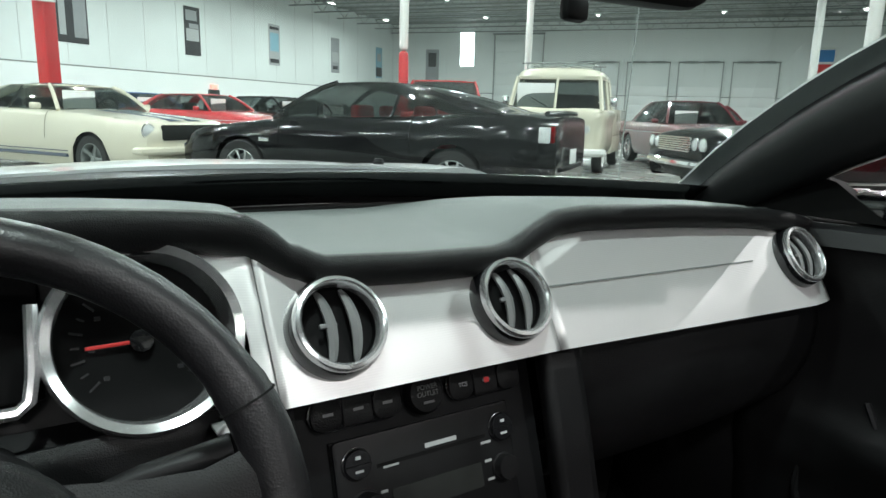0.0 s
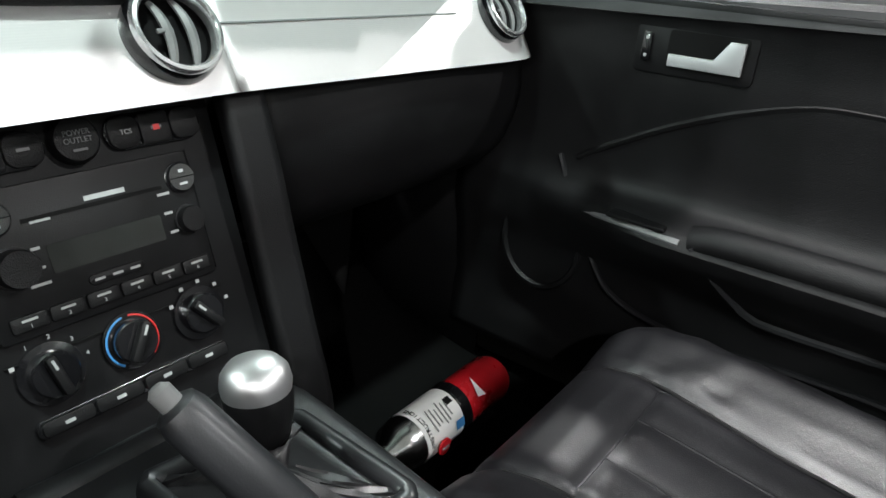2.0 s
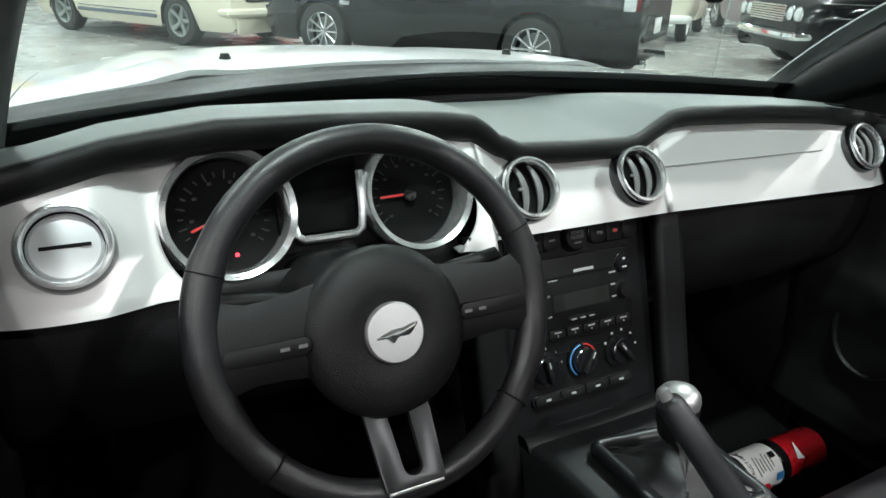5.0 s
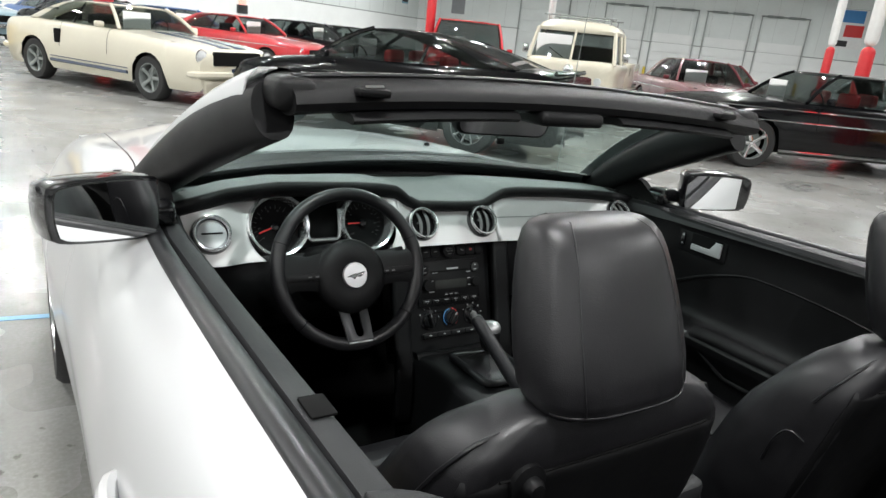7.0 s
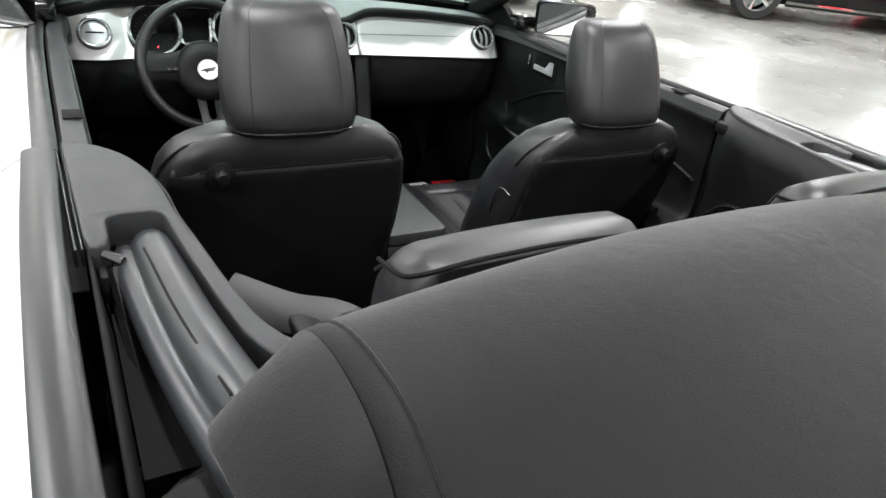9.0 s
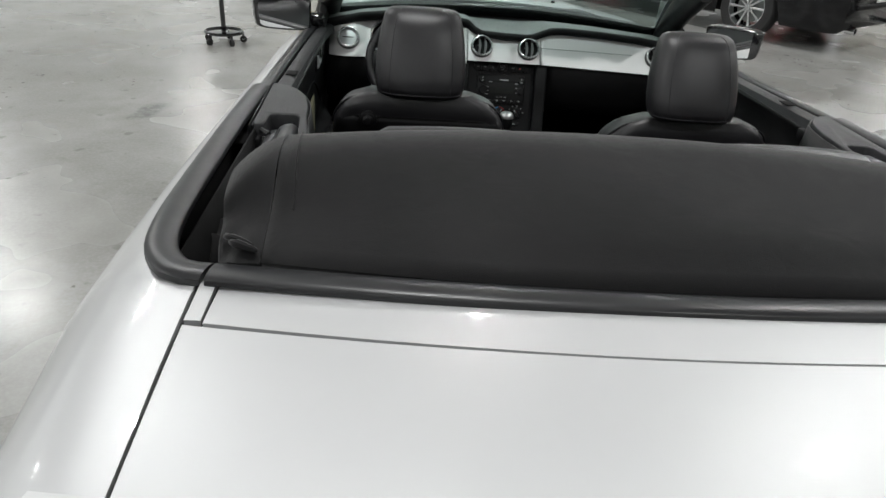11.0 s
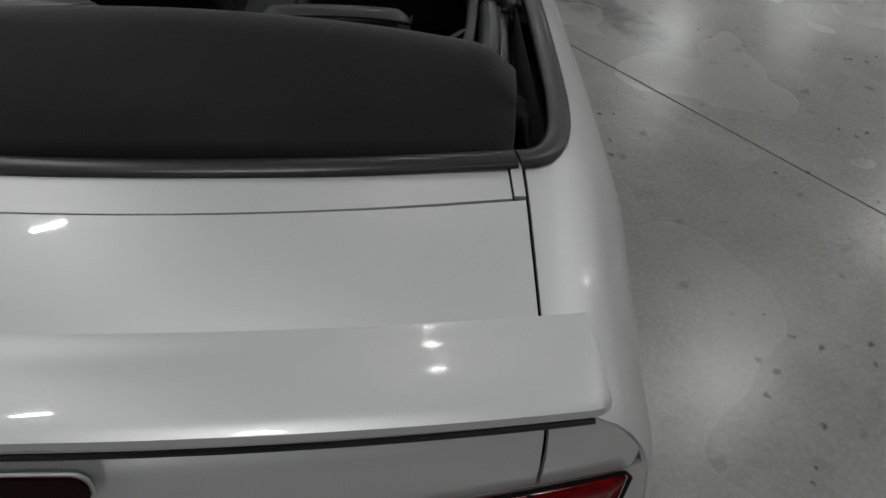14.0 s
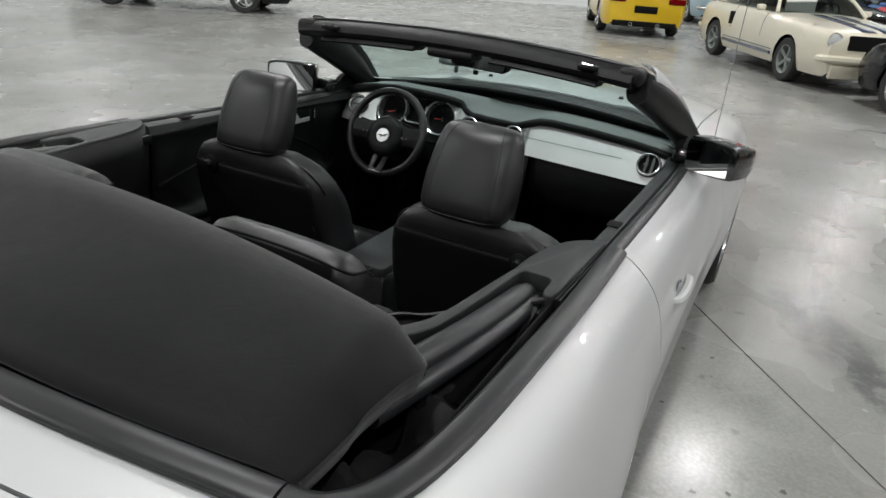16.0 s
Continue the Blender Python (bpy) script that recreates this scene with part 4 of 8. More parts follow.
both("door_sill_trim", loft([[(x, y, z) for x, z in ((0.748 - e, zt - 0.012), (0.742 - e, zt), (0.722 - e, zt + 0.001), (0.708 - e, zt - 0.006), (0.702 - e, zt - 0.03))] for y, zt, e in ((0.42, 0.985, 0), (0.9, 0.972, 0), (1.3, 0.96, 0.002), (1.55, 0.955, 0.03))]), "trim_grey", label="grey plastic door top", thick=0.004)

# folded top under its boot
def boot_front(x):
    return -0.200 - 0.11 * x * x - 0.3 * max(0.0, abs(x) - 0.60)


def boot_ring(x):
    yf = boot_front(x)
    yr = -0.600 + 0.052 * (x / 0.66) ** 2
    fall = 0.036 * (abs(x) / 0.62) ** 2
    zt = 1.133 - 0.75 * fall - 0.010 * x / 0.6
    pts = [(yf + 0.01, zt - 0.16), (yf + 0.012, zt - 0.075), (yf, zt - 0.036), (yf - 0.04, zt - 0.009), (yf - 0.09, zt), (yf - 0.15, zt - 0.009), (yr + 0.10, 1.086 - 0.6 * fall), (yr + 0.035, 1.058 - 0.45 * fall), (yr + 0.006, 1.041 - 0.3 * fall), (yr + 0.012, 1.018)]
    return [(x, y, z) for y, z in spline(pts, 36)]


def flap_end(y):
    return float(np.interp(y, (-0.57, -0.50, -0.40, -0.31, -0.285, -0.265, -0.24, -0.21), (0.652, 0.664, 0.674, 0.682, 0.679, 0.668, 0.648, 0.63)))


def tuck(y, z, s):
    return (0.1 if s > 0 else 1.0) * (max(0.0, min(1.0, (-0.44 - y) / 0.08)) + max(0.0, min(1.0, (1.0 - z) / 0.1)) * 0.5)


def flap_rings(s):
    ends = []
    for k in np.linspace(0, 1, 9):
        ring = boot_ring(s * (0.602 + 0.070 * k))
        # the flap narrows to the rear corner, where it is tucked in folds
        ends.append([(s * (0.602 + (flap_end(y) - 0.602) * k), y + tuck(y, z, s) * k * 0.008 * math.sin(55 * z + 9 * k), z - 0.42 * max(0.0, z - 1.012) * k * k - 0.004 * k + tuck(y, z, s) * 0.006 * math.sin(5 * k + 60 * y) * k) for _, y, z in ring])
    edge = ends[-1]
    return ends + [[(x + s * 0.002, y, z - 0.004) for x, y, z in edge], [(x - s * 0.001, y, z - 0.016) for x, y, z in edge], [(x - s * 0.012, y, z - 0.05) for x, y, z in edge]]


flaps = {s: flap_rings(s) for s in (-1, 1)}
xs = np.linspace(-0.60, 0.60, 49)
boot = part("folded_top_boot", loft([[(x, y, z + 0.0016 * math.sin(9 * x + 5 * y) * math.sin(14 * y)) for x, y, z in boot_ring(x)] for x in xs] + flaps[1][1:]), "vinyl", CAR, "black vinyl boot over the folded top", thick=0.006)
part("end_flap", loft(flaps[-1]), "vinyl", boot, "black vinyl end flap with stitched hem", thick=0.004)
for s in (-1, 1):
    part("edge_stitch", tube([(x - s * 0.008, y, z + 0.0022) for x, y, z in flaps[s][8][5:29]], 0.0012 if s < 0 else 0.0008, 5), "vinyl", boot)
    if s < 0:
        part("seam_welt", tube([(s * x, boot_ring(-x)[j][1], boot_ring(-x)[j][2] + 0.0004) for x, j in ((float(np.interp(j, (6, 27), (0.586, 0.570))), j) for j in range(6, 28))], 0.0016, 6), "vinyl", boot)
        for y, x in ((-0.515, 0.645), (-0.53, 0.635)):
            part("corner_fold", tube(spline([(s * (x - 0.03), y - 0.012, 1.043), (s * x, y, 1.046), (s * (x + 0.012), y + 0.02, 1.038)], 10), [0.002, 0.004, 0.005, 0.006, 0.006, 0.006, 0.005, 0.005, 0.004, 0.002], 8), "vinyl", boot)
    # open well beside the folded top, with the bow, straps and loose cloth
    # the well's shade is put into its near-black colour
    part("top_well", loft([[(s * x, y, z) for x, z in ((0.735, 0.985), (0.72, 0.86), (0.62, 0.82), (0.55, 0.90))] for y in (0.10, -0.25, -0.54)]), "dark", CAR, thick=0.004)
    part("well_cloth", loft([[(s * (x + 0.012 * math.sin(40 * y + x * 60)), y, 0.915 + 0.03 * math.sin(25 * y + 30 * x) + 0.012 * math.sin(70 * y)) for x in np.linspace(0.63, 0.73, 8)] for y in np.linspace(-0.16, -0.54, 24)]), "well", CAR, "loose black cloth in the top well", thick=0.003)
    bow = part("top_bow", tube(spline([(s * 0.667, 0.150, 0.950), (s * 0.667, 0.135, 0.963), (s * 0.664, 0.06, 0.972), (s * 0.655, -0.08, 0.984), (s * 0.637, -0.22, 0.994), (s * 0.605, -0.36, 0.99)], 24), [0.018, 0.025] + [0.029] * 22, 14, flat=0.85), "bow", CAR, "grey folded top bow")
    part("bow_flange", tube(spline([(s * 0.694, 0.140, 0.948), (s * 0.694, 0.125, 0.960), (s * 0.692, 0.05, 0.966), (s * 0.684, -0.08, 0.974), (s * 0.668, -0.22, 0.982), (s * 0.640, -0.36, 0.98)], 24), [0.011, 0.015] + [0.017] * 22, 10), "bow", bow)
    part("bow_seam", tube(spline([(s * 0.678, 0.12, 0.984), (s * 0.675, 0.06, 0.993), (s * 0.666, -0.08, 1.005), (s * 0.649, -0.22, 1.015)], 16), 0.0022, 5), "dark", bow)
    hinge = part("top_hinge", merged(box((0.010, 0.030, 0.036), (s * 0.722, 0.072, 0.958), 0.004), lathe([(0, 0.012), (0.014, 0.01), (0.016, 0)], 10, pose(s * 0.70, 0.06, 0.965, 0, -90 * s, 0)), tube([(s * 0.71, 0.08, 0.97), (s * 0.705, 0.02, 0.935), (s * 0.70, -0.03, 0.90)], 0.008, 6)), "black_plastic", CAR, "black folding-top hinge")
    part("link_arm", tube([(s * 0.708, 0.05, 0.94), (s * 0.70, -0.12, 0.90), (s * 0.69, -0.3, 0.89)], 0.009, 6), "black_plastic", hinge)

# windscreen, frame and header
def screen_low(u):
    return Vector((0.69 * u, 1.84 - 0.16 * u * u, 0.985 - 0.02 * u * u))


def screen_top(u):
    return Vector((0.585 * u, 1.13 - 0.03 * u * u, 1.285 - 0.022 * u * u))


def screen_at(u, v):
    p = screen_low(u).lerp(screen_top(u), v)
    return p + Vector((0, 0.02, 0.035)) * (4 * v * (1 - v))


pane = part("windscreen", loft([[tuple(screen_at(u, v)) for u in np.linspace(-1, 1, 25)] for v in np.linspace(0, 1, 11)]), "glass", CAR, "green-tinted windscreen")
part("screen_border", loft([[tuple(screen_at(u, v) + Vector((0, -0.006, -0.004))) for u in np.linspace(-1, 1, 31)] for v in (-0.03, 0.0, 0.04, 0.085)]), "gloss_black", pane, "black screen border", thick=0.002)
for s in (-1, 1):
    pts = [screen_at(s * 1.0, v) for v in np.linspace(0, 1, 9)]
    rings = []
    for k, p in enumerate(pts):
        v = k / 8
        w, d = 0.036 + 0.014 * (1 - v), 0.034 + 0.026 * math.sin(math.pi * min(1, 0.25 + 0.75 * (1 - v)))
        out = Vector((0, 0.46, 0.89))
        mid = p + Vector((s * (w * 0.85), 0, 0)) - out * (d - 0.018)
        rings.append([tuple(mid + Vector((s * w * math.copysign(abs(math.cos(a)) ** 0.8, math.cos(a)), 0, 0)) + out * d * math.sin(a)) for a in np.linspace(0, 2 * math.pi, 19)[:-1]])
    pil = part("windscreen_pillar", loft(rings, True, True), "black_plastic", CAR, "black windscreen pillar trim")
    outer = [[tuple(screen_at(s * 1.0, v) + Vector((s * a, 0.02 - 0.0 * a, b))) for a, b in ((0.008, 0.038), (0.04, 0.036), (0.06, 0.018), (0.066, -0.012))] for v in np.linspace(-0.03, 0.98, 12)]
    part("outer_pillar", loft(outer), "silver", pil, "silver pillar skin", thick=0.003)
    part("pillar_seal", tube([tuple(screen_at(s * 1.0, v) + Vector((s * 0.052, -0.038, -0.055))) for v in np.linspace(0.08, 0.92, 12)], 0.010, 8), "rubber", pil)
    part("corner_cap", box((0.075, 0.09, 0.055), (s * 0.592, 1.075, 1.262), 0.02, 3), "soft_black", pil, "black header corner cap")
head = []
for u in np.linspace(-1.03, 1.03, 41):
    t = screen_top(u)
    head.append([tuple(t + Vector((0, y, z))) for y, z in spline([(0.045, 0.0), (0.03, 0.02), (-0.01, 0.026), (-0.055, 0.016), (-0.085, -0.004), (-0.08, -0.026), (-0.03, -0.034), (0.03, -0.02)], 20, True)])
header = part("windscreen_header", loft(head, True, True), "soft_black", CAR, "black windscreen header rail")
hs = [[tuple(screen_top(u) + Vector((0, y, z))) for y, z in ((0.05, 0.004), (0.03, 0.0235), (-0.012, 0.0305), (-0.03, 0.027))] for u in np.linspace(-1.0, 1.0, 31)]
part("header_strip", loft(hs), "rubber", header, "dark header weatherstrip", thick=0.002)
for s in (-1, 1):
    vis = [[tuple(screen_top(u * s) + Vector((0, -0.02 + y, -0.036 + z))) for y, z in spline([(0.03, 0), (0.0, 0.009), (-0.045, 0.010), (-0.075, 0.0), (-0.073, -0.011), (-0.045, -0.010), (0.0, -0.012)], 18, True)] for u in np.linspace(0.24, 0.86, 16)]
    part("sun_visor", loft(vis, True, True), "soft_black", header, "folded dark sun visor")
    part("visor_rod", tube([tuple(screen_top(0.84 * s) + Vector((0, -0.06, -0.03))), tuple(screen_top(0.95 * s) + Vector((0, -0.04, -0.015)))], 0.006, 6), "black_plastic", header)
    latch = part("header_latch", box((0.06, 0.028, 0.014), tuple(screen_top(0.80 * s) + Vector((0, -0.088, 0.004))), 0.005), "black_plastic", header, "black top latch with bright pin")
    part("latch_pin", tube([tuple(screen_top(0.77 * s) + Vector((0, -0.092, 0.012))), tuple(screen_top(0.83 * s) + Vector((0, -0.092, 0.012)))], 0.005, 6), "chrome_dull", latch)
part("map_light_console", box((0.17, 0.09, 0.03), (0, 1.075, 1.245), 0.012, 3), "soft_black", header)
rv = part("rear_view_mirror", moved(slab(rounded(0.25, 0.066, 0.028), 0.03, Matrix(), 0.008), pose(0.0, 1.275, 1.206, 99, 0, -8) @ pose(0, 0, -0.02)), "black_plastic", CAR, "black rear-view mirror")
part("mirror_glass", moved(slab(rounded(0.232, 0.052, 0.022), 0.002), pose(0.0, 1.275, 1.206, 99, 0, -8) @ pose(0, 0, 0.0105)), "mirror", rv)
part("mirror_stem", tube([(0, 1.29, 1.21), (0, 1.33, 1.235), (0, 1.36, 1.228)], 0.011, 8), "black_plastic", rv)
part("mirror_lever", box((0.02, 0.01, 0.016), (-0.005, 1.268, 1.163), 0.004), "black_plastic", rv)

# door mirrors
for s in (-1, 1):
    right = (Vector((0.165, -0.125, 0.004)) if s > 0 else Vector((-0.93, -0.40, 0.004))).normalized()
    up = Vector((0, -0.06 if s > 0 else 0.02, 1)).normalized()
    back = right.cross(up) * s
    if back.y > 0:
        back = -back
    up = back.cross(right) * s
    if up.z < 0:
        up = -up
    m = Matrix((right, up, right.cross(up))).transposed().to_4x4()
    m.translation = (s * 0.846, 1.27, 1.024)
    flip = 1 if (right.cross(up)).y < 0 else -1
    out = [(-0.098, -0.05), (-0.09, -0.062), (-0.03, -0.064), (0.082, -0.052), (0.102, -0.03), (0.106, 0.02), (0.094, 0.05), (0.0, 0.056), (-0.09, 0.05), (-0.1, 0.03)]
    out = spline(out, 40, True)
    rings = [[(x * k, y * k, -flip * d) for x, y in out] for k, d in ((0.93, -0.004), (1.0, 0.0), (1.02, 0.02), (0.97, 0.06), (0.8, 0.095), (0.5, 0.11))]
    shell = part("door_mirror", moved(loft(rings, True, True), m), "gloss_black", CAR, "black door mirror")
    turn = Matrix.Rotation(radians(5.5 if s > 0 else 0), 4, "Y")
    part("mirror_glass", moved(slab([(x * 0.90, y * 0.88) for x, y in out], 0.010), m @ pose(0, 0, 0.001 if flip > 0 else -0.011) @ turn), "mirror", shell, "mirror glass")
    part("mirror_arm", box((0.09, 0.07, 0.05), (s * 0.757, 1.39, 0.985), 0.018, 3), "gloss_black", shell)
    part("mirror_sail", loft([[(s * x, y, z) for y, z in ((1.36, 0.965), (1.66, 0.965), (1.56, 1.05), (1.44, 1.02))] for x in (0.71, 0.735)], True, True), "dark", shell, "black mirror sail panel")

# door handles, aerial
for s in (-1, 1):
    h = part("door_handle", tube(spline([(s * 0.885, 0.58, 0.822), (s * 0.909, 0.60, 0.826), (s * 0.915, 0.68, 0.826), (s * 0.908, 0.75, 0.823), (s * 0.882, 0.77, 0.818)], 16), 0.012, 8), "silver", CAR, "silver door handle")
    part("handle_cup", lathe([(0, 0.0), (0.03, 0.001), (0.036, 0.005)], 16, pose(s * 0.892, 0.64, 0.824, 0, 90 * s, 0)), "gloss_black", h)
    part("lock", lathe([(0, 0.004), (0.011, 0.003), (0.012, 0)], 12, pose(s * 0.876, 0.53, 0.815, 0, 90 * s, 0)), "chrome", h)
aer = part("aerial", tube([(0.785, 1.93, 0.93), (0.785, 1.91, 1.3), (0.785, 1.89, 1.6)], 0.0016, 6), "truss", CAR, "thin whip aerial")
part("aerial_base", lathe([(0, 0.03), (0.008, 0.028), (0.014, 0.0)], 12, pose(0.785, 1.93, 0.925)), "black_plastic", aer)


# ---- the convertible: cabin ----
def frame_of(origin, up, normal):
    up, normal = Vector(up).normalized(), Vector(normal).normalized()
    m = Matrix((up.cross(normal), up, normal)).transposed().to_4x4()
    m.translation = origin
    return m


STACK = frame_of((0, 1.43, 0.774), (0, 0.313, 0.95), (0, -0.95, 0.313))
PANEL = frame_of((0, 1.45, 0.91), (0, 0.545, 0.838), (0, -0.838, 0.545))


def on_stack(x, z, out=0.0):
    z = 0.832 - (0.825 - z) * 0.96
    return STACK @ pose(x, (z - 0.774) / 0.95, out)


def on_panel(x, z, out=0.0):
    return PANEL @ pose(x, (z - 0.91) / 0.838, out)


# floor pan, firewall, side walls behind the trims
part("floor_carpet", loft([[(x, y, z) for y, z in ((-0.2, 0.36), (0.2, 0.34), (0.45, 0.25), (1.5, 0.22), (1.7, 0.27), (1.93, 0.45))] for x in np.linspace(-0.78, 0.78, 12)]), "carpet", CAR, "black floor carpet", thick=0.01)
part("firewall", loft([[(x, y, z) for x in (-0.76, 0.76)] for y, z in ((1.95, 0.25), (1.95, 0.95))]), "dark", CAR, thick=0.01)
part("rear_bulkhead", loft([[(x, y, z) for x in (-0.62, 0.62)] for y, z in ((-0.16, 0.35), (-0.2, 0.98), (-0.5, 0.93))]), "dark", CAR, thick=0.01)
both("side_wall", loft([[(0.79, y, z) for y in (-0.55, 0.4, 1.2, 1.95)] for z in (0.2, 0.935)]), "dark", thick=0.006)

# dashboard
LIP = ((-0.72, 0.968), (-0.66, 0.985), (-0.57, 1.005), (-0.47, 1.018), (-0.36, 1.018), (-0.27, 1.014), (-0.19, 1.008), (-0.150, 1.003), (-0.132, 0.99), (-0.115, 0.972), (-0.095, 0.962), (0.0, 0.958), (0.09, 0.957), (0.115, 0.961), (0.15, 0.974), (0.19, 0.987), (0.24, 0.990), (0.4, 0.985), (0.55, 0.976), (0.64, 0.966), (0.72, 0.95))
LIP_Y = ((-0.72, 1.52), (-0.57, 1.475), (-0.36, 1.465), (-0.16, 1.49), (-0.1, 1.492), (0.1, 1.492), (0.2, 1.51), (0.45, 1.515), (0.64, 1.525), (0.72, 1.56))


def lip_z(x):
    return float(np.interp(x, *zip(*LIP))) + (0.006 if x > -0.12 else 0.0)


def lip_y(x):
    under = 1.45 + 0.65 * (lip_z(x) - 0.934) - 0.016 + 2.2 * max(0, abs(x) - 0.62) ** 2
    return min(float(np.interp(x, *zip(*LIP_Y))), under)


def dash_ring(x):
    zl, yl = lip_z(x), lip_y(x)
    yb = 1.825 - 0.16 * (x / 0.69) ** 2
    mid = 0.5 * zl + 0.5 * 0.972
    pts = [(yb + 0.03, 0.955), (yb, 0.963), (yb - 0.12, mid + 0.004), (yl + 0.09, zl + 0.003), (yl + 0.03, zl + 0.003), (yl + 0.008, zl + 0.001)]
    return [(x, y, z) for y, z in spline(pts, 30)]


def lip_ring(x):
    zl, yl = lip_z(x), lip_y(x)
    deep = 0.024 if x > -0.13 else 0.030
    pts = [(yl + 0.011, zl + 0.0015), (yl + 0.004, zl - 0.001), (yl, zl - 0.008), (yl + 0.003, zl - deep * 0.75), (yl + 0.014, zl - deep), (yl + 0.05, zl - deep), (yl + 0.08, zl - deep + 0.004)]
    return [(x, y, z) for y, z in spline(pts, 24)]


dash = part("dashboard", loft([dash_ring(x) for x in np.linspace(-0.715, 0.715, 141)]), "dash_top", CAR, "charcoal grained dashboard pad with the sheen in its grey", thick=0.004)
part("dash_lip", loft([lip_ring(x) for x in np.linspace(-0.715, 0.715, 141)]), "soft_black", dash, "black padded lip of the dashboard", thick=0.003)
part("defrost_slot", box((0.5, 0.022, 0.004), (0.0, 1.775, 0.968), 0.001), "dark", dash)
for k in range(4):
    x0, x1 = ((-0.70, -0.467), (-0.1495, 0.1495), (0.1507, 0.70), (-0.24, -0.1507))[k]
    rows = []
    for v in np.linspace(0, 1, 28 if k in (0, 3) else 8):
        row = []
        zc = 0.85 + 0.15 * v
        if k == 0:
            x1 = -0.467 - math.sqrt(max(0.0, 0.0745**2 - ((zc - 0.908) / 0.93) ** 2))
        if k == 3:
            x0 = -0.237 + math.sqrt(max(0.0, 0.0735**2 - ((zc - 0.908) / 0.93) ** 2))
        for x in np.linspace(x0, x1, 40 if k < 3 else 10):
            low = 0.862 - 0.012 * max(0, (abs(x) - 0.15) / 0.5)
            z = low + (lip_z(x) - 0.016 - low) * v
            if k in (0, 3):
                z = min(zc, lip_z(x) - 0.016)
            end = max(0, abs(x) - 0.62)
            sunk = 0.014 * min(1, max(0, (x + 0.60) / 0.05 if k == 0 else (-0.155 - x) / 0.03 if k == 3 else 0))
            row.append((x, 1.45 + 0.65 * (z - 0.91) + 2.2 * end * end + sunk, z))
        rows.append(row)
    rows.insert(0, [(x, y + 0.02, z - 0.001) for x, y, z in rows[0]])
    pnl = part("metal_panel", loft(rows), "panel", dash, "ribbed aluminium dash panel", thick=0.003)
    if k == 2:
        part("airbag_seam", box((0.378, 0.0016, 0.0022), (0, 0, 0), m=on_panel(0.342, 0.9155, 0.0035) @ Matrix.Rotation(radians(-0.7), 4, "Z")), "truss", pnl)
low = [(1.437, 0.858), (1.428, 0.80), (1.437, 0.745), (1.465, 0.69), (1.53, 0.64), (1.66, 0.60)]
for name, x0, x1, label in (("glove_box", 0.189, 0.705, "black grained glove box"), ("knee_panel", -0.715, -0.19, "black knee panel")):
    rows = [[(x + (0.03 if name == "glove_box" else 0) * (0.85 - z) * (1 if x < 0.4 else -0.3), y + 0.012 * ((x - (x0 + x1) / 2) / 0.25) ** 2, z) for x in np.linspace(x0, x1, 20)] for y, z in spline(low, 24)]
    part(name, loft(rows), "soft_black", dash, label, thick=0.004)
for s in (-1, 1):
    rows = [[(s * x, y, z) for x in np.linspace(0.137, 0.184, 6)] for y, z in spline([(1.447, 0.858), (1.425, 0.79), (1.40, 0.70), (1.37, 0.60), (1.345, 0.52), (1.34, 0.40)], 16)]
    part("stack_side_trim", loft(rows), "soft_black", dash, "charcoal pillar beside the centre stack", thick=0.02)


# round vents
def vent(x, z, closed=False):
    m = on_panel(x, z, 0.0) @ Matrix.Scale(0.9, 4)
    v = part("air_vent", lathe([(0.050, -0.002), (0.0505, 0.006), (0.049, 0.016), (0.0465, 0.022)], 40, m), "gloss_black", CAR, "round chrome-ringed air vent")
    part("chrome_ring", lathe([(0.0465, 0.014), (0.0475, 0.022), (0.0455, 0.027), (0.042, 0.028), (0.0392, 0.025), (0.0385, 0.016), (0.040, 0.008)], 44, m), "bright_ring", v)
    part("vent_cup", lathe([(0.0402, 0.014), (0.0385, 0.0050), (0.0, 0.0045)], 28, m), "dial", v)
    if closed:
        part("shut_flap", lathe([(0.038, 0.010), (0.034, 0.014), (0.0, 0.017)], 30, m), "lever", v, "shut grey vent flap")
        part("flap_slit", box((0.05, 0.004, 0.003), (0, 0, 0.017), 0.001, m=m), "dark", v)
        return
    for k in (-1, 1):
        rings = []
        for t in np.linspace(-1, 1, 13):
            yy = 0.0365 * t
            bow = 0.010 * (1 - t * t)
            wide = 0.002 + 0.0032 * math.sqrt(max(0, 1 - t * t))
            xx = k * 0.0125 + bow * 0.35
            rings.append([(xx - wide, yy, 0.006 + bow), (xx - wide, yy, 0.009 + bow), (xx, yy, 0.0115 + bow), (xx + wide, yy, 0.009 + bow), (xx + wide, yy, 0.006 + bow)])
        part("slat", moved(loft(rings, True, True), m), "slat", v, "grey curved vent slat")
    part("vent_tab", box((0.018, 0.005, 0.004), (-0.012, 0, 0.018), 0.0015, m=m), "slat", v)


for x in (-0.626, -0.091, 0.100, 0.632):
    vent(x, 0.909, x < -0.5)

